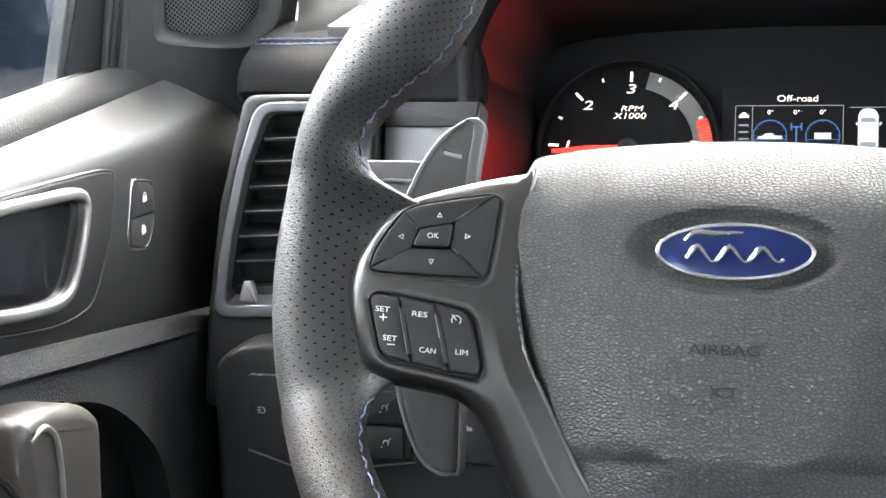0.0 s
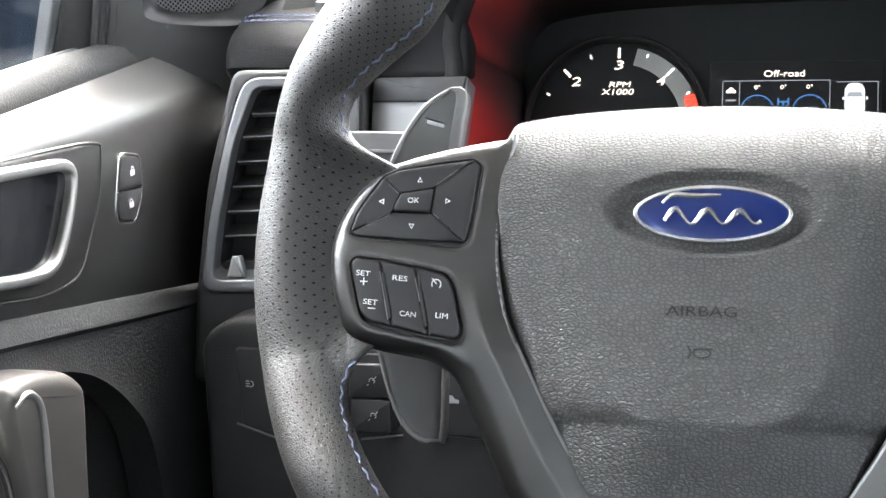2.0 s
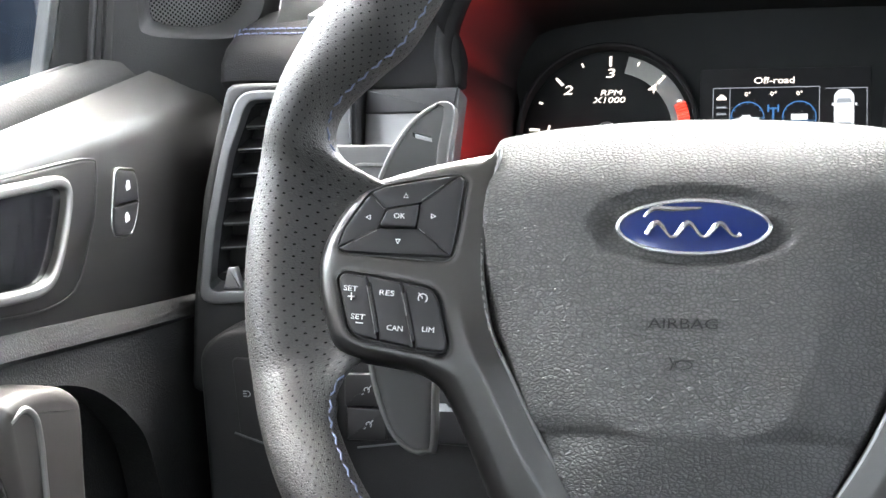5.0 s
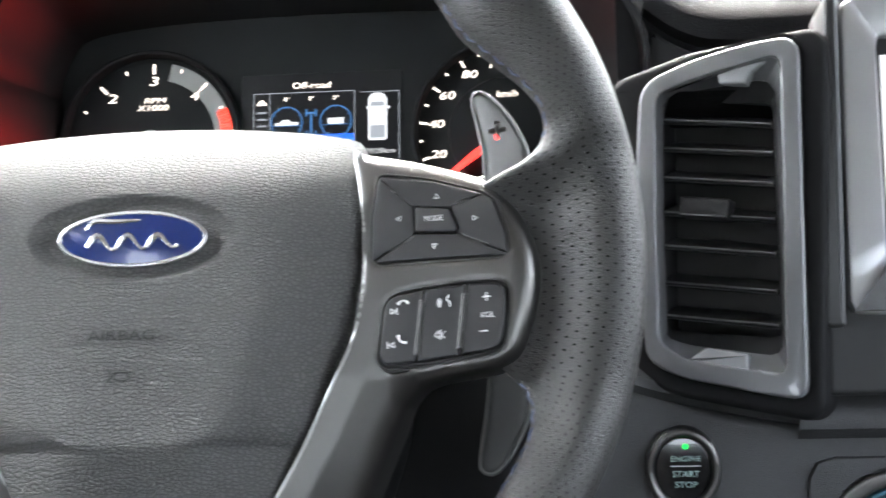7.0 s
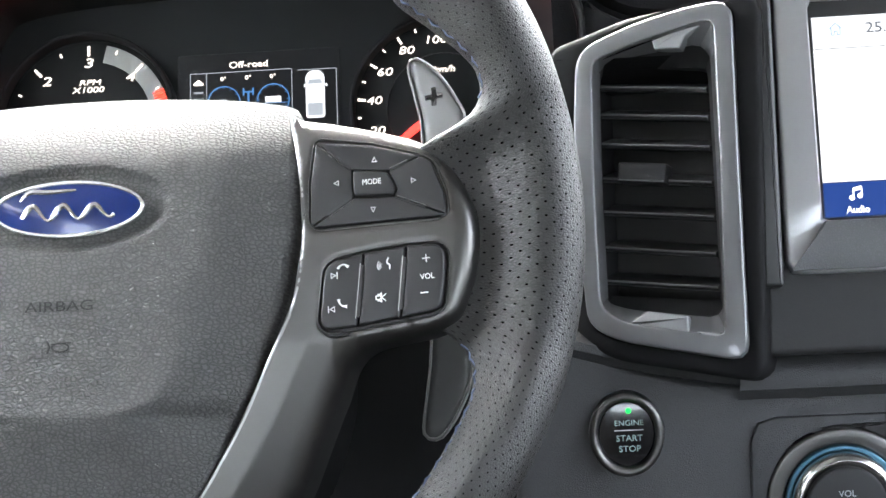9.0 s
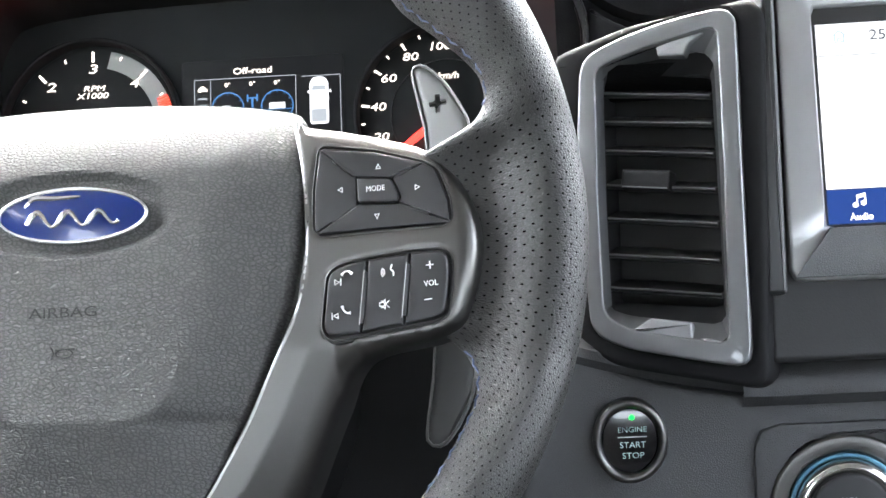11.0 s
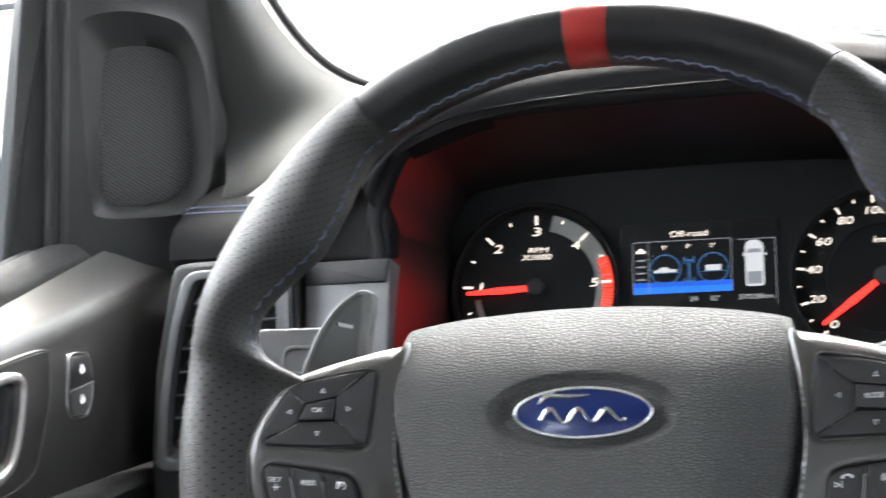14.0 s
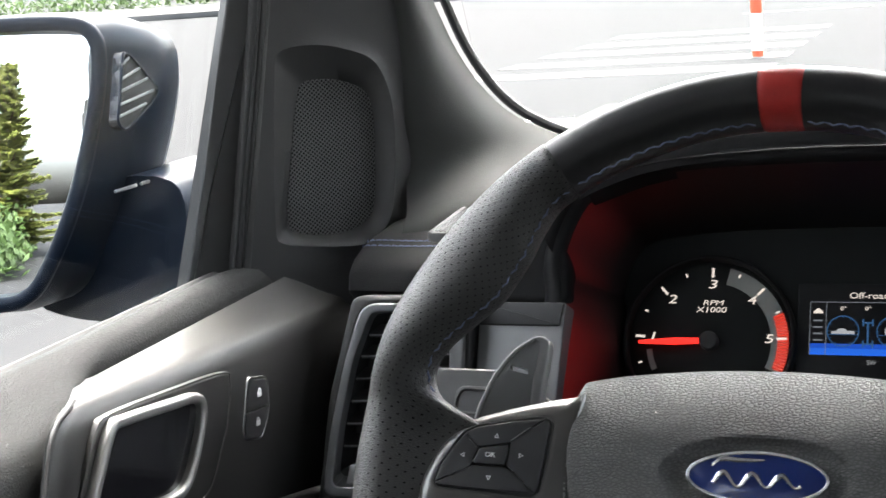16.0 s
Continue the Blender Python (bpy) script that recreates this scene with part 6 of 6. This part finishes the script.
part("pull_lever", ring(bmesh.new(), inset(flat2(CAV), -0.0052), inset(flat2(CAV), 0.0004), 0.0064, -0.001, DF, 0.0020, 140, 4), M_satin, handle, "satin chrome pull lever")
hbl = even(flat2([(p.x, p.y) for p in curve([(a, b, 0) for a, b in HB], 5)]), 160)
part("bezel_line", ring(bmesh.new(), inset(hbl, -0.0004), inset(hbl, 0.0008), 0.0014, -0.002, DF, 0.0005, 160, 2), M_bronze, handle, "thin satin edge")
part("cup", slab(bmesh.new(), CAV, 0.0018, -0.004, DF, 0.0002, 1), M_gloss, handle, "black plate for the handle's deep shaded cup")
lk = thing("lock_switch", (-0.31, 0.137, 1.188), "black central locking switch with two keys in a bright frame", "switch")
LKM = DF @ pose(0, 0, -0.0036)
LK = [(0.1300, 0.0085), (0.1535, 0.0020), (0.1518, -0.0185), (0.1395, -0.0325), (0.1190, -0.0268), (0.1188, -0.0180)]
part("frame", ring(bmesh.new(), rounded(flat2(LK), 0.006, 5), inset(flat2(rounded(flat2(LK), 0.006, 5)), 0.0016), 0.0044, -0.004, LKM, 0.0007, 70), M_chrome, lk, "thin chrome frame")
inn = inset(even(flat2(rounded(flat2(LK), 0.006, 5)), 80), 0.0015)
for keep in (1, -1):
    k = part("key", slab(bmesh.new(), inset(flat2(clip(inn, (0.1240, -0.0112), (0.1480, -0.0146), keep)), 0.0003), 0.0050, -0.004, LKM, 0.0010, 3, fan=True), M_key, lk)
    cx, cy = (0.1400, -0.0042) if keep > 0 else (0.1350, -0.0200)
    bm = slab(bmesh.new(), [(cx - 0.0022, cy - 0.0022), (cx + 0.0022, cy - 0.0022), (cx + 0.0022, cy + 0.0008), (cx - 0.0022, cy + 0.0008)], 0.0053, 0.004, LKM, 0.0001, 1)
    arcband(bm, cx + (0.0006 if keep > 0 else 0), cy + 0.0010, 0.0010, 0.0016, 0, 180, 0.0053, LKM, 10, 0.0003)
    part("padlock_mark", bm, M_print, k)
GH = place((-0.300, 0.0, 1.10), (0, 1, 0), (0, 0, 1))
grab = [(p.x, p.y) for p in curve([(a, b, 0) for a, b in [(-0.050, 0.046), (-0.035, 0.0510), (-0.005, 0.0430), (0.011, 0.0330), (0.0145, 0.022), (0.009, -0.010), (0.002, -0.060), (-0.005, -0.12), (-0.040, -0.13), (-0.046, -0.06), (-0.048, 0.0)]], 5)]
gh = part("grab_handle", slab(bmesh.new(), grab, 0.022, -0.03, GH, 0.007, 6), M_grab, door, "satin grey grab handle")
part("grab_edge", tube(bmesh.new(), [GH @ Vector(p) for p in curve([(-0.044, 0.0420, 0.0205), (-0.034, 0.0440, 0.0215), (-0.0265, 0.0370, 0.0220), (-0.0258, 0.024, 0.0222), (-0.028, 0.004, 0.0222), (-0.033, -0.05, 0.0222), (-0.040, -0.11, 0.0222)], 5, False)], 0.0017, 10), M_satin, gh, "bright handle edge")
cup = part("switch_pod", disc(bmesh.new(), -0.095, 0.008, 0.042, 0.020, -0.02, GH, 0.006, 48, 5), M_dashlow, door, "black switch pod")
part("pod_ring", ring(bmesh.new(), [(-0.095 + p[0], 0.008 + p[1]) for p in circ(0.0405)], [(-0.095 + p[0], 0.008 + p[1]) for p in circ(0.0378)], 0.0225, 0.01, GH, 0.001, 64), M_chrome, cup, "chrome pod ring")

# ---- sail panel with the tweeter, window channel, front pillar ----
SAIL = place((-0.345, 0.245, 1.24), (0.62, 0.78, 0), (0, 0.1, 1))
sail = thing("sail_panel", SAIL @ Vector((0.03, 0, 0)), "black plastic corner panel with a raised speaker housing", "trim panel")
HO = [(p.x, p.y) for p in curve([(a, b, 0) for a, b in [(0.0200, 0.1390), (0.0420, 0.1415), (0.0660, 0.1360), (0.0860, 0.1250), (0.0945, 0.0985), (0.0925, 0.0640), (0.0855, 0.0280), (0.0750, 0.0140), (0.0610, 0.0085), (0.0320, 0.0120), (0.0060, 0.0185), (0.0025, 0.0300), (0.0085, 0.0800), (0.0150, 0.1230)]], 5)]
HI = [(p.x + 0.003, p.y) for p in curve([(a, b, 0) for a, b in [(0.0360, 0.1185), (0.0590, 0.1170), (0.0770, 0.1085), (0.0822, 0.0950), (0.0800, 0.0631), (0.0745, 0.0310), (0.0640, 0.0205), (0.0459, 0.0170), (0.0180, 0.0225), (0.0115, 0.0330), (0.0205, 0.0749), (0.0290, 0.1080)]], 5)]
ho = even(flat2(HO), 120)
part("panel", plate(bmesh.new(), even(rounded([Vector(p) for p in ((-0.0295, -0.030), (-0.0245, 0.003), (0.0085, 0.1530), (0.022, 0.215), (0.104, 0.215), (0.110, 0.142), (0.106, 0.052), (0.092, 0.005), (0.058, -0.035))], 0.006), 160), [ho],
                    lambda q: 0.0035 * np.exp(-away(q, ho) / 0.004) * np.clip((q[:, 0] - 0.02) / 0.05, 0, 1), 0.012, SAIL, 0.004), M_sail, sail, "", 50)
hi = even(flat2(HI), 120)
k = min(range(120), key=lambda i: (hi[i] - ho[0]).length)
hi = hi[k:] + hi[:k]
lip = lambda p: 0.0035 * min(1.0, max(0.0, (p.x - 0.02) / 0.05))
bm = bmesh.new()
rings(bm, [[SAIL @ Vector((p.x, p.y, lip(p))) for p in ho], [SAIL @ Vector((p.x, p.y, lip(p) - 0.0010)) for p in inset(ho, 0.0020)], [SAIL @ Vector((*p.lerp(q, 0.5), lip(p) * 0.4 - 0.0040)) for p, q in zip(ho, hi)], [SAIL @ Vector((q.x, q.y, -0.0085)) for q in hi], [SAIL @ Vector((q.x, q.y, -0.0110)) for q in hi]], False)
part("housing", bm, M_sail, sail, "dished black speaker housing", 60)
bm = slab(bmesh.new(), HI, -0.0082, -0.0110, SAIL, 0.0004, 1)
lay = bm.loops.layers.uv.verify()
back = SAIL.inverted()
for f in bm.faces:
    for l in f.loops:
        q = back @ l.vert.co
        l[lay].uv = (q.x, q.y)
part("speaker_mesh", bm, M_mesh, sail, "fine perforated speaker mesh")
wf = thing("window_channel", SAIL @ Vector((-0.04, 0, 0)), "black rubber window channel with a grey metal strip", "window seal")
for name, pts, top, m in (("outer_seal", ((-0.070, -0.02), (-0.0375, -0.02), (0.030, 0.22), (0.006, 0.22)), -0.003, M_sail), ("metal_strip", ((-0.0385, -0.02), (-0.0315, -0.02), (0.0235, 0.22), (0.0165, 0.22)), 0.0025, M_vent_in), ("inner_seal", ((-0.0318, -0.02), (-0.0235, -0.02), (0.031, 0.22), (0.0232, 0.22)), 0.0005, M_rubber)):
    part(name, slab(bmesh.new(), rounded([Vector(p) for p in pts], 0.002), top, -0.02, SAIL, 0.002), m, wf)

sl = lambda s, v, n=0.0: SAIL @ Vector((s, v, n))
ROWS = [(Vector((-0.285, 0.262, 1.235)), Vector((-0.10, 0.44, 1.272))), (Vector((-0.272, 0.285, 1.262)), Vector((-0.165, 0.42, 1.286))), (sl(0.100, 0.045), Vector((-0.210, 0.405, 1.304))), (sl(0.104, 0.085), Vector((-0.240, 0.397, 1.324))), (sl(0.107, 0.125), Vector((-0.262, 0.390, 1.356))), (sl(0.107, 0.165), Vector((-0.277, 0.382, 1.398))), (sl(0.103, 0.215), Vector((-0.292, 0.36, 1.47))), (Vector((-0.335, 0.20, 1.62)), Vector((-0.29, 0.21, 1.65)))]
left, right = curve([r[0] for r in ROWS], 6, False), curve([r[1] for r in ROWS], 6, False)


def pillar(i, j):
    k = round(j * (len(left) - 1))
    a, b = left[k], right[k]
    return a.lerp(b, i) + Vector((0.35, -0.85, 0.2)) * 0.022 * math.sin(math.pi * i) ** 0.8 * (0.6 + 0.4 * j)


pil = thing("pillar", (-0.26, 0.33, 1.26), "grey fabric-trimmed windscreen pillar", "pillar", kind="structure")
part("pillar_trim", grid(bmesh.new(), pillar, 16, len(left) - 1), M_pillar, pil, "light grey-green pillar trim", 60)
part("windscreen_seal", tube(bmesh.new(), [p + Vector((0.004, 0.01, 0.0)) for p in right], 0.0035, 8), M_rubber, pil, "black windscreen seal")
bm = bmesh.new()
rbox(bm, (-0.46, 0.27, 0.6), (-0.29, 0.75, 1.19), bev=0.01)
part("cowl_side", bm, M_black, pil)

# ---- glass ----
bm = bmesh.new()
g = [Vector((-0.3790, -1.0, 1.24)), Vector((-0.3790, 0.26, 1.24)), Vector((-0.345, 0.32, 1.62)), Vector((-0.345, -1.0, 1.62))]
rings(bm, [g, [p - Vector((0.004, 0, 0)) for p in g]], True, True)
w1 = solo("window_1", bm, M_glass, "clear driver's door window pane", "window", kind="structure")
bm = bmesh.new()
g = [Vector((-0.45, 0.95, 1.235)), Vector((1.20, 0.95, 1.235)), Vector((1.08, 0.465, 1.66)), Vector((-0.33, 0.465, 1.66))]
rings(bm, [g, [p + Vector((0, 0.0022, 0.0045)) for p in g]], True, True)
w2 = solo("window_2", bm, M_glass, "clear laminated windscreen", "window", kind="structure")
w1.visible_shadow = w2.visible_shadow = False

# ---- door mirror ----
MR = place((-0.50, 0.245, 1.315), (0.98, 0.18, 0), (-0.018, 0.10, 1.0))
mir = thing("door_mirror", MR @ Vector((0.0, -0.08, 0.0)), "dark blue-black door mirror with a wide glass", "mirror")
RIM = [(p.x, p.y) for p in curve([(a, b, 0) for a, b in [(-0.200, 0.088), (-0.120, 0.0985), (-0.034, 0.0992), (0.0150, 0.0970), (0.0325, 0.0905), (0.0402, 0.0723), (0.0335, 0.0319), (0.0152, -0.0235), (-0.0101, -0.0720), (-0.0300, -0.0930), (-0.0600, -0.0985), (-0.150, -0.096), (-0.205, -0.080), (-0.215, 0.0)]], 6)]
rim_in = inset(flat2(RIM), 0.0105)
part("rim", ring(bmesh.new(), RIM, rim_in, 0.010, -0.012, MR, 0.0045, 150, 4), M_mirrorcap, mir, "gloss black mirror rim")
part("glass", plate(bmesh.new(), rim_in, [], lambda q: 0.005 - ((q[:, 0] + 0.085) ** 2 + q[:, 1] ** 2) / 2.4 - 0.052 * (q[:, 0] + 0.085), 0.008, MR, 0.003), M_mirror, mir, "silvered convex mirror glass", 60)
base = even(flat2(RIM), 90)
loops = []
for d, sx, sy, ox in ((0.004, 1.0, 1.0, 0.0), (-0.012, 1.03, 1.02, 0.004), (-0.040, 1.02, 0.99, 0.014), (-0.070, 0.97, 0.93, 0.024), (-0.095, 0.86, 0.80, 0.028), (-0.112, 0.62, 0.55, 0.024), (-0.118, 0.25, 0.22, 0.02)):
    loops.append([MR @ Vector(((p.x + 0.085) * sx - 0.085 + ox, p.y * sy, d)) for p in base])
bm = bmesh.new()
rings(bm, loops, True)
shell = part("shell", bm, M_mirrorcap, mir, "dark glossy mirror shell", 60)
seam = [MR @ Vector((0.030 + 0.030 * k / 6, -0.020 + 0.010 * k / 6, -0.006 - 0.062 * k / 6)) + Vector((0.006, -0.006, 0)) for k in range(7)]
for k0 in (0, 2, 4):
    part("seam_strip", tube(bmesh.new(), [seam[k0].lerp(seam[k0 + 1], 0.1), seam[k0 + 1], seam[k0 + 1].lerp(seam[k0 + 2], 0.75)], 0.0012, 6), M_silver, shell, "pale seam strip")
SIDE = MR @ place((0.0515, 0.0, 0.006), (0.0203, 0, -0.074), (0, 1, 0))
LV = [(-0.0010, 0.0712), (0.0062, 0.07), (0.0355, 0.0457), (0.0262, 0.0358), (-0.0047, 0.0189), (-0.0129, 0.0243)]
lou = part("reflection_rim", ring(bmesh.new(), rounded(flat2(LV), 0.004), inset(flat2(rounded(flat2(LV), 0.004)), 0.0014), 0.0022, -0.006, SIDE, 0.0006, 70), M_mirrorcap, shell, "dash vent's dark reflection, built onto the shell")
part("reflection_back", slab(bmesh.new(), rounded(flat2(LV), 0.004), 0.0008, -0.006, SIDE, 0.0004, 1), M_gloss, lou)
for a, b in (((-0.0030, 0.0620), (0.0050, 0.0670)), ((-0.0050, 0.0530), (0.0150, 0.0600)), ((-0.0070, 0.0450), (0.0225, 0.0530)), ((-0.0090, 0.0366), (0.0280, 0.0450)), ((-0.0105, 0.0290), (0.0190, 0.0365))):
    part("reflection_slat", bar(bmesh.new(), a, b, 0.0016, 0.0020, SIDE, 0.0010), M_sidetrim, lou)
FT = [Vector(p) for p in ((-0.500, 0.285, 1.292), (-0.440, 0.290, 1.296), (-0.428, 0.285, 1.262), (-0.424, 0.280, 1.225), (-0.450, 0.280, 1.204), (-0.520, 0.280, 1.200), (-0.560, 0.280, 1.222))]
bm = bmesh.new()
FT = curve(FT, 4)
rings(bm, [[p + Vector((0, -0.010, 0)) for p in FT], [p for p in FT], [p + Vector((0.004, 0.03, 0)) for p in FT], [p + Vector((0.006, 0.08, 0)) for p in FT]], True, True)
part("foot", bm, M_mirrorcap, mir, "dark mirror foot", 60)

# ---- unseen cabin shell that closes the place and shapes the light ----
def panel(name, lo, hi, m, label, cat, bev=0.01):
    return solo(name, rbox(bmesh.new(), lo, hi, bev=bev), m, label, cat, kind="structure")


panel("ceiling", (-0.36, -2.0, 1.66), (1.10, 0.46, 1.72), M_roof, "unseen grey fabric headliner, run forward to hold back the sky", "ceiling", 0.02)
panel("floor", (-0.45, -2.0, 0.48), (1.20, 0.80, 0.55), M_carpet, "black carpeted cabin floor", "floor")
panel("wall_right", (1.10, -2.0, 0.55), (1.20, 0.80, 1.22), M_doorskin, "black grained passenger door side", "wall")
for lo, hi in (((-0.45, 0.55), (1.20, 1.45)), ((-0.45, 1.45), (-0.22, 1.68)), ((0.97, 1.45), (1.20, 1.68)), ((-0.22, 1.61), (0.97, 1.68))):
    panel("wall_rear", (lo[0], -2.05, lo[1]), (hi[0], -1.95, hi[1]), M_doorskin, "unseen black rear wall, its back window cut to tune light", "wall")
for y0, y1 in ((-2.0, -1.72), (-1.10, -0.15)):
    panel("side_block_left", (-0.44, y0, 1.20), (-0.39, y1, 1.70), M_pillar, "unseen dark panel added to hold back side light", "wall")
for y0, y1 in ((-2.0, -1.72), (-0.90, -0.50)):
    panel("side_block_right", (1.10, y0, 1.22), (1.18, y1, 1.70), M_pillar, "unseen dark panel added to hold back side light", "wall")
panel("wall_left", (-0.45, -2.0, 0.55), (-0.38, 0.29, 1.20), M_black, "black inner side of the cabin behind the door trim", "wall")
for n, (x, y) in enumerate(((-0.40, -0.75), (1.08, -0.75), (-0.40, -1.97), (1.08, -1.97), (1.06, 0.12))):
    panel("pillar", (x, y, 1.2), (x + 0.06, y + 0.10, 1.68), M_pillar, "grey trimmed roof pillar", "pillar", 0.015)

# ---- body side seen in the mirror ----
body = thing("body_side", (-0.47, -1.0, 0.5), "dark blue painted pickup side with a door handle", "car body", kind="structure")
bm = grid(bmesh.new(), lambda i, j: Vector((-0.455 - 0.045 * math.sin(math.pi * min(1, j * 1.02)) + 0.015 * j, 0.25 - 3.9 * i, 0.45 + 0.775 * j)), 12, 16)
part("side_skin", bm, M_body, body, "dark blue paint", 60)
for y in (-0.72, -1.72):
    bm = tube(bmesh.new(), [(-0.500, y, 1.085), (-0.522, y - 0.03, 1.088), (-0.526, y - 0.10, 1.09), (-0.522, y - 0.17, 1.088), (-0.500, y - 0.20, 1.085)], 0.013, 12)
    h = part("outer_handle", bm, M_silver, body, "pale outer door handle")

# ---- street ----
bm = bmesh.new()
rbox(bm, (-400, -400, -0.3), (400, 400, 0.0), bev=0)
solo("ground", bm, M_road, "pale dry asphalt street", "road", kind="structure")
for k in range(5):
    y = 12.9 + k * 1.02
    bm = bmesh.new()
    slab(bm, [(-5.15 + 0.12 * k, y), (-5.10 + 0.12 * k, y + 0.5), (-2.1, y + 0.46), (-2.1, y - 0.04)], 0.004, -0.01, Matrix(), 0.001, 1)
    solo("crosswalk_bar", bm, M_line, "worn white crosswalk bar on the street", "road marking", "crosswalk bars")
for k in range(3):
    bm = bmesh.new()
    slab(bm, [(-3.6 + 3.2 * k, 20.0), (-3.6 + 3.2 * k, 20.18), (-1.9 + 3.2 * k, 20.18), (-1.9 + 3.2 * k, 20.0)], 0.004, -0.01, Matrix(), 0.001, 1)
    solo("lane_dash", bm, M_line, "short white lane dash on the street", "road marking", "lane dashes")
M_concrete = surface("kerb_concrete", (0.075, 0.075, 0.073), 0.85, 0, 0.3, 40)
bm = bmesh.new()
rbox(bm, (-60, 29.0, 0.0), (60, 29.3, 0.14), bev=0.02)
solo("kerb", bm, M_concrete, "pale concrete kerb along the far side of the street", "kerb", kind="structure")
bm = bmesh.new()
rbox(bm, (-60, 29.3, 0.0), (60, 33.0, 0.12), bev=0)
solo("pavement", bm, M_concrete, "pale concrete pavement across the street", "pavement", kind="structure")
post = thing("bollard_post", (-2.40, 14.08, 0), "white traffic post with orange-red bands", "post")
M_postwhite, M_postred = surface("post_white", (0.8, 0.8, 0.78), 0.5), surface("post_orange", (0.65, 0.10, 0.04), 0.5)
for z0, z1, m, nm in ((0.0, 0.06, M_postred, "band"), (0.06, 0.42, M_postwhite, "sleeve"), (0.42, 0.60, M_postred, "band"), (0.60, 0.95, M_postwhite, "sleeve"), (0.95, 1.05, M_postred, "band")):
    part(nm, tube(bmesh.new(), [(-2.40, 14.08, z0), (-2.40, 14.08, z1)], 0.055 if nm == "band" else 0.052, 16), m, post)


def leaf_mat(name, col):
    m = surface(name, col, 0.6, 0, 0, spread=0.35)
    nt = m.node_tree
    b, out = nt.nodes["Principled BSDF"], nt.nodes["Material Output"]
    tl, mx = node(nt, "ShaderNodeBsdfTranslucent"), node(nt, "ShaderNodeMixShader", Fac=0.45)
    nt.links.new(b.inputs["Base Color"].links[0].from_socket, tl.inputs["Color"])
    nt.links.new(b.outputs[0], mx.inputs[1])
    nt.links.new(tl.outputs[0], mx.inputs[2])
    nt.links.new(mx.outputs[0], out.inputs["Surface"])
    return m


M_leaf = leaf_mat("conifer_needles", (0.18, 0.20, 0.05))
M_hedge = leaf_mat("hedge_leaves", (0.06, 0.10, 0.03))
M_bark = surface("bark", (0.10, 0.07, 0.05), 0.9, 0, 0.5, 40)


def sprig(bm, c, d, s, rng):
    """A small flat spray of needles."""
    a = d.normalized()
    b = a.cross(Vector((rng.uniform(-0.4, 0.4), rng.uniform(-0.4, 0.4), 1))).normalized()
    p = [c, c + a * s * 0.5 + b * s * 0.28, c + a * s, c + a * s * 0.5 - b * s * 0.28]
    bm.faces.new([bm.verts.new(q) for q in p])


def conifer(x, y, h, r, seed):
    rng = random.Random(seed)
    t = thing("conifer_tree", (x, y, 0), "tall green conifer with drooping layered branches", "tree", "roadside conifers")
    bm = tube(bmesh.new(), [(x, y, 0), (x + 0.05, y, h * 0.5), (x, y, h * 0.98)], lambda f: 0.16 * (1 - f) + 0.015, 10)
    trunk = part("trunk", bm, M_bark, t, "brown bark")
    bm = bmesh.new()
    limbs = bmesh.new()
    n = int(h * 21)
    for k in range(n):
        f = 0.10 + 0.90 * k / n
        ln = r * (1 - f) ** 0.8 * rng.uniform(0.6, 1.1) + 0.12
        a = k * 2.4 + rng.uniform(-0.4, 0.4)
        d = Vector((math.cos(a), math.sin(a), rng.uniform(-0.25, 0.05) + 0.5 * f * f))
        p0 = Vector((x, y, h * f))
        tube(limbs, [p0, p0 + d * ln * 0.6, p0 + d * ln + Vector((0, 0, 0.1 * ln))], lambda q: 0.03 * (1 - q) + 0.005, 5)
        m = int(60 + 210 * ln)
        for q in range(m):
            s = (q + rng.random()) / m
            c = p0 + d * ln * s + Vector((0, 0, 0.1 * ln * s * s))
            e = d.cross(Vector((0, 0, 1))) * rng.choice((-1, 1)) * rng.uniform(0.5, 1.2) + d * rng.uniform(0.1, 0.9) + Vector((0, 0, rng.uniform(-0.5, 0.35)))
            sprig(bm, c, e, rng.uniform(0.14, 0.28) * (0.6 + 0.5 * (1 - s)), rng)
    part("limbs", limbs, M_bark, trunk, "thin brown limbs")
    part("crown", bm, M_leaf, t, "sparse yellow-green needles", split=False)


for x, y, h, r, s in ((-2.05, -13.5, 4.6, 1.15, 3), (-4.2, -15.5, 5.2, 1.5, 5), (-7.5, -14.0, 5.6, 2.0, 8)):
    conifer(x, y, h, r, s)
rng = random.Random(4)
bm = bmesh.new()
for k in range(5200):
    x, y, z = rng.uniform(-34, -6), 33.6 + rng.gauss(0, 0.45), abs(rng.gauss(0, 0.42)) + 0.1
    sprig(bm, Vector((x, y, z)), Vector((rng.uniform(-1, 1), rng.uniform(-1, 1), rng.uniform(-0.2, 1))), 0.20, rng)
solo("hedge", bm, M_hedge, "low clipped green hedge across the street", "hedge", kind="stuff")
bm = bmesh.new()
for k in range(3800):
    y = rng.uniform(-18, -9)
    x, z = -1.9 - 0.04 * abs(y) + rng.gauss(0, 0.3), abs(rng.gauss(0, 0.45)) + 0.05
    sprig(bm, Vector((x, y, z)), Vector((rng.uniform(-1, 1), rng.uniform(-1, 1), rng.uniform(-0.2, 1))), 0.20, rng)
solo("shrubs", bm, M_hedge, "low green roadside shrubs beside the pickup", "shrubs", kind="stuff")
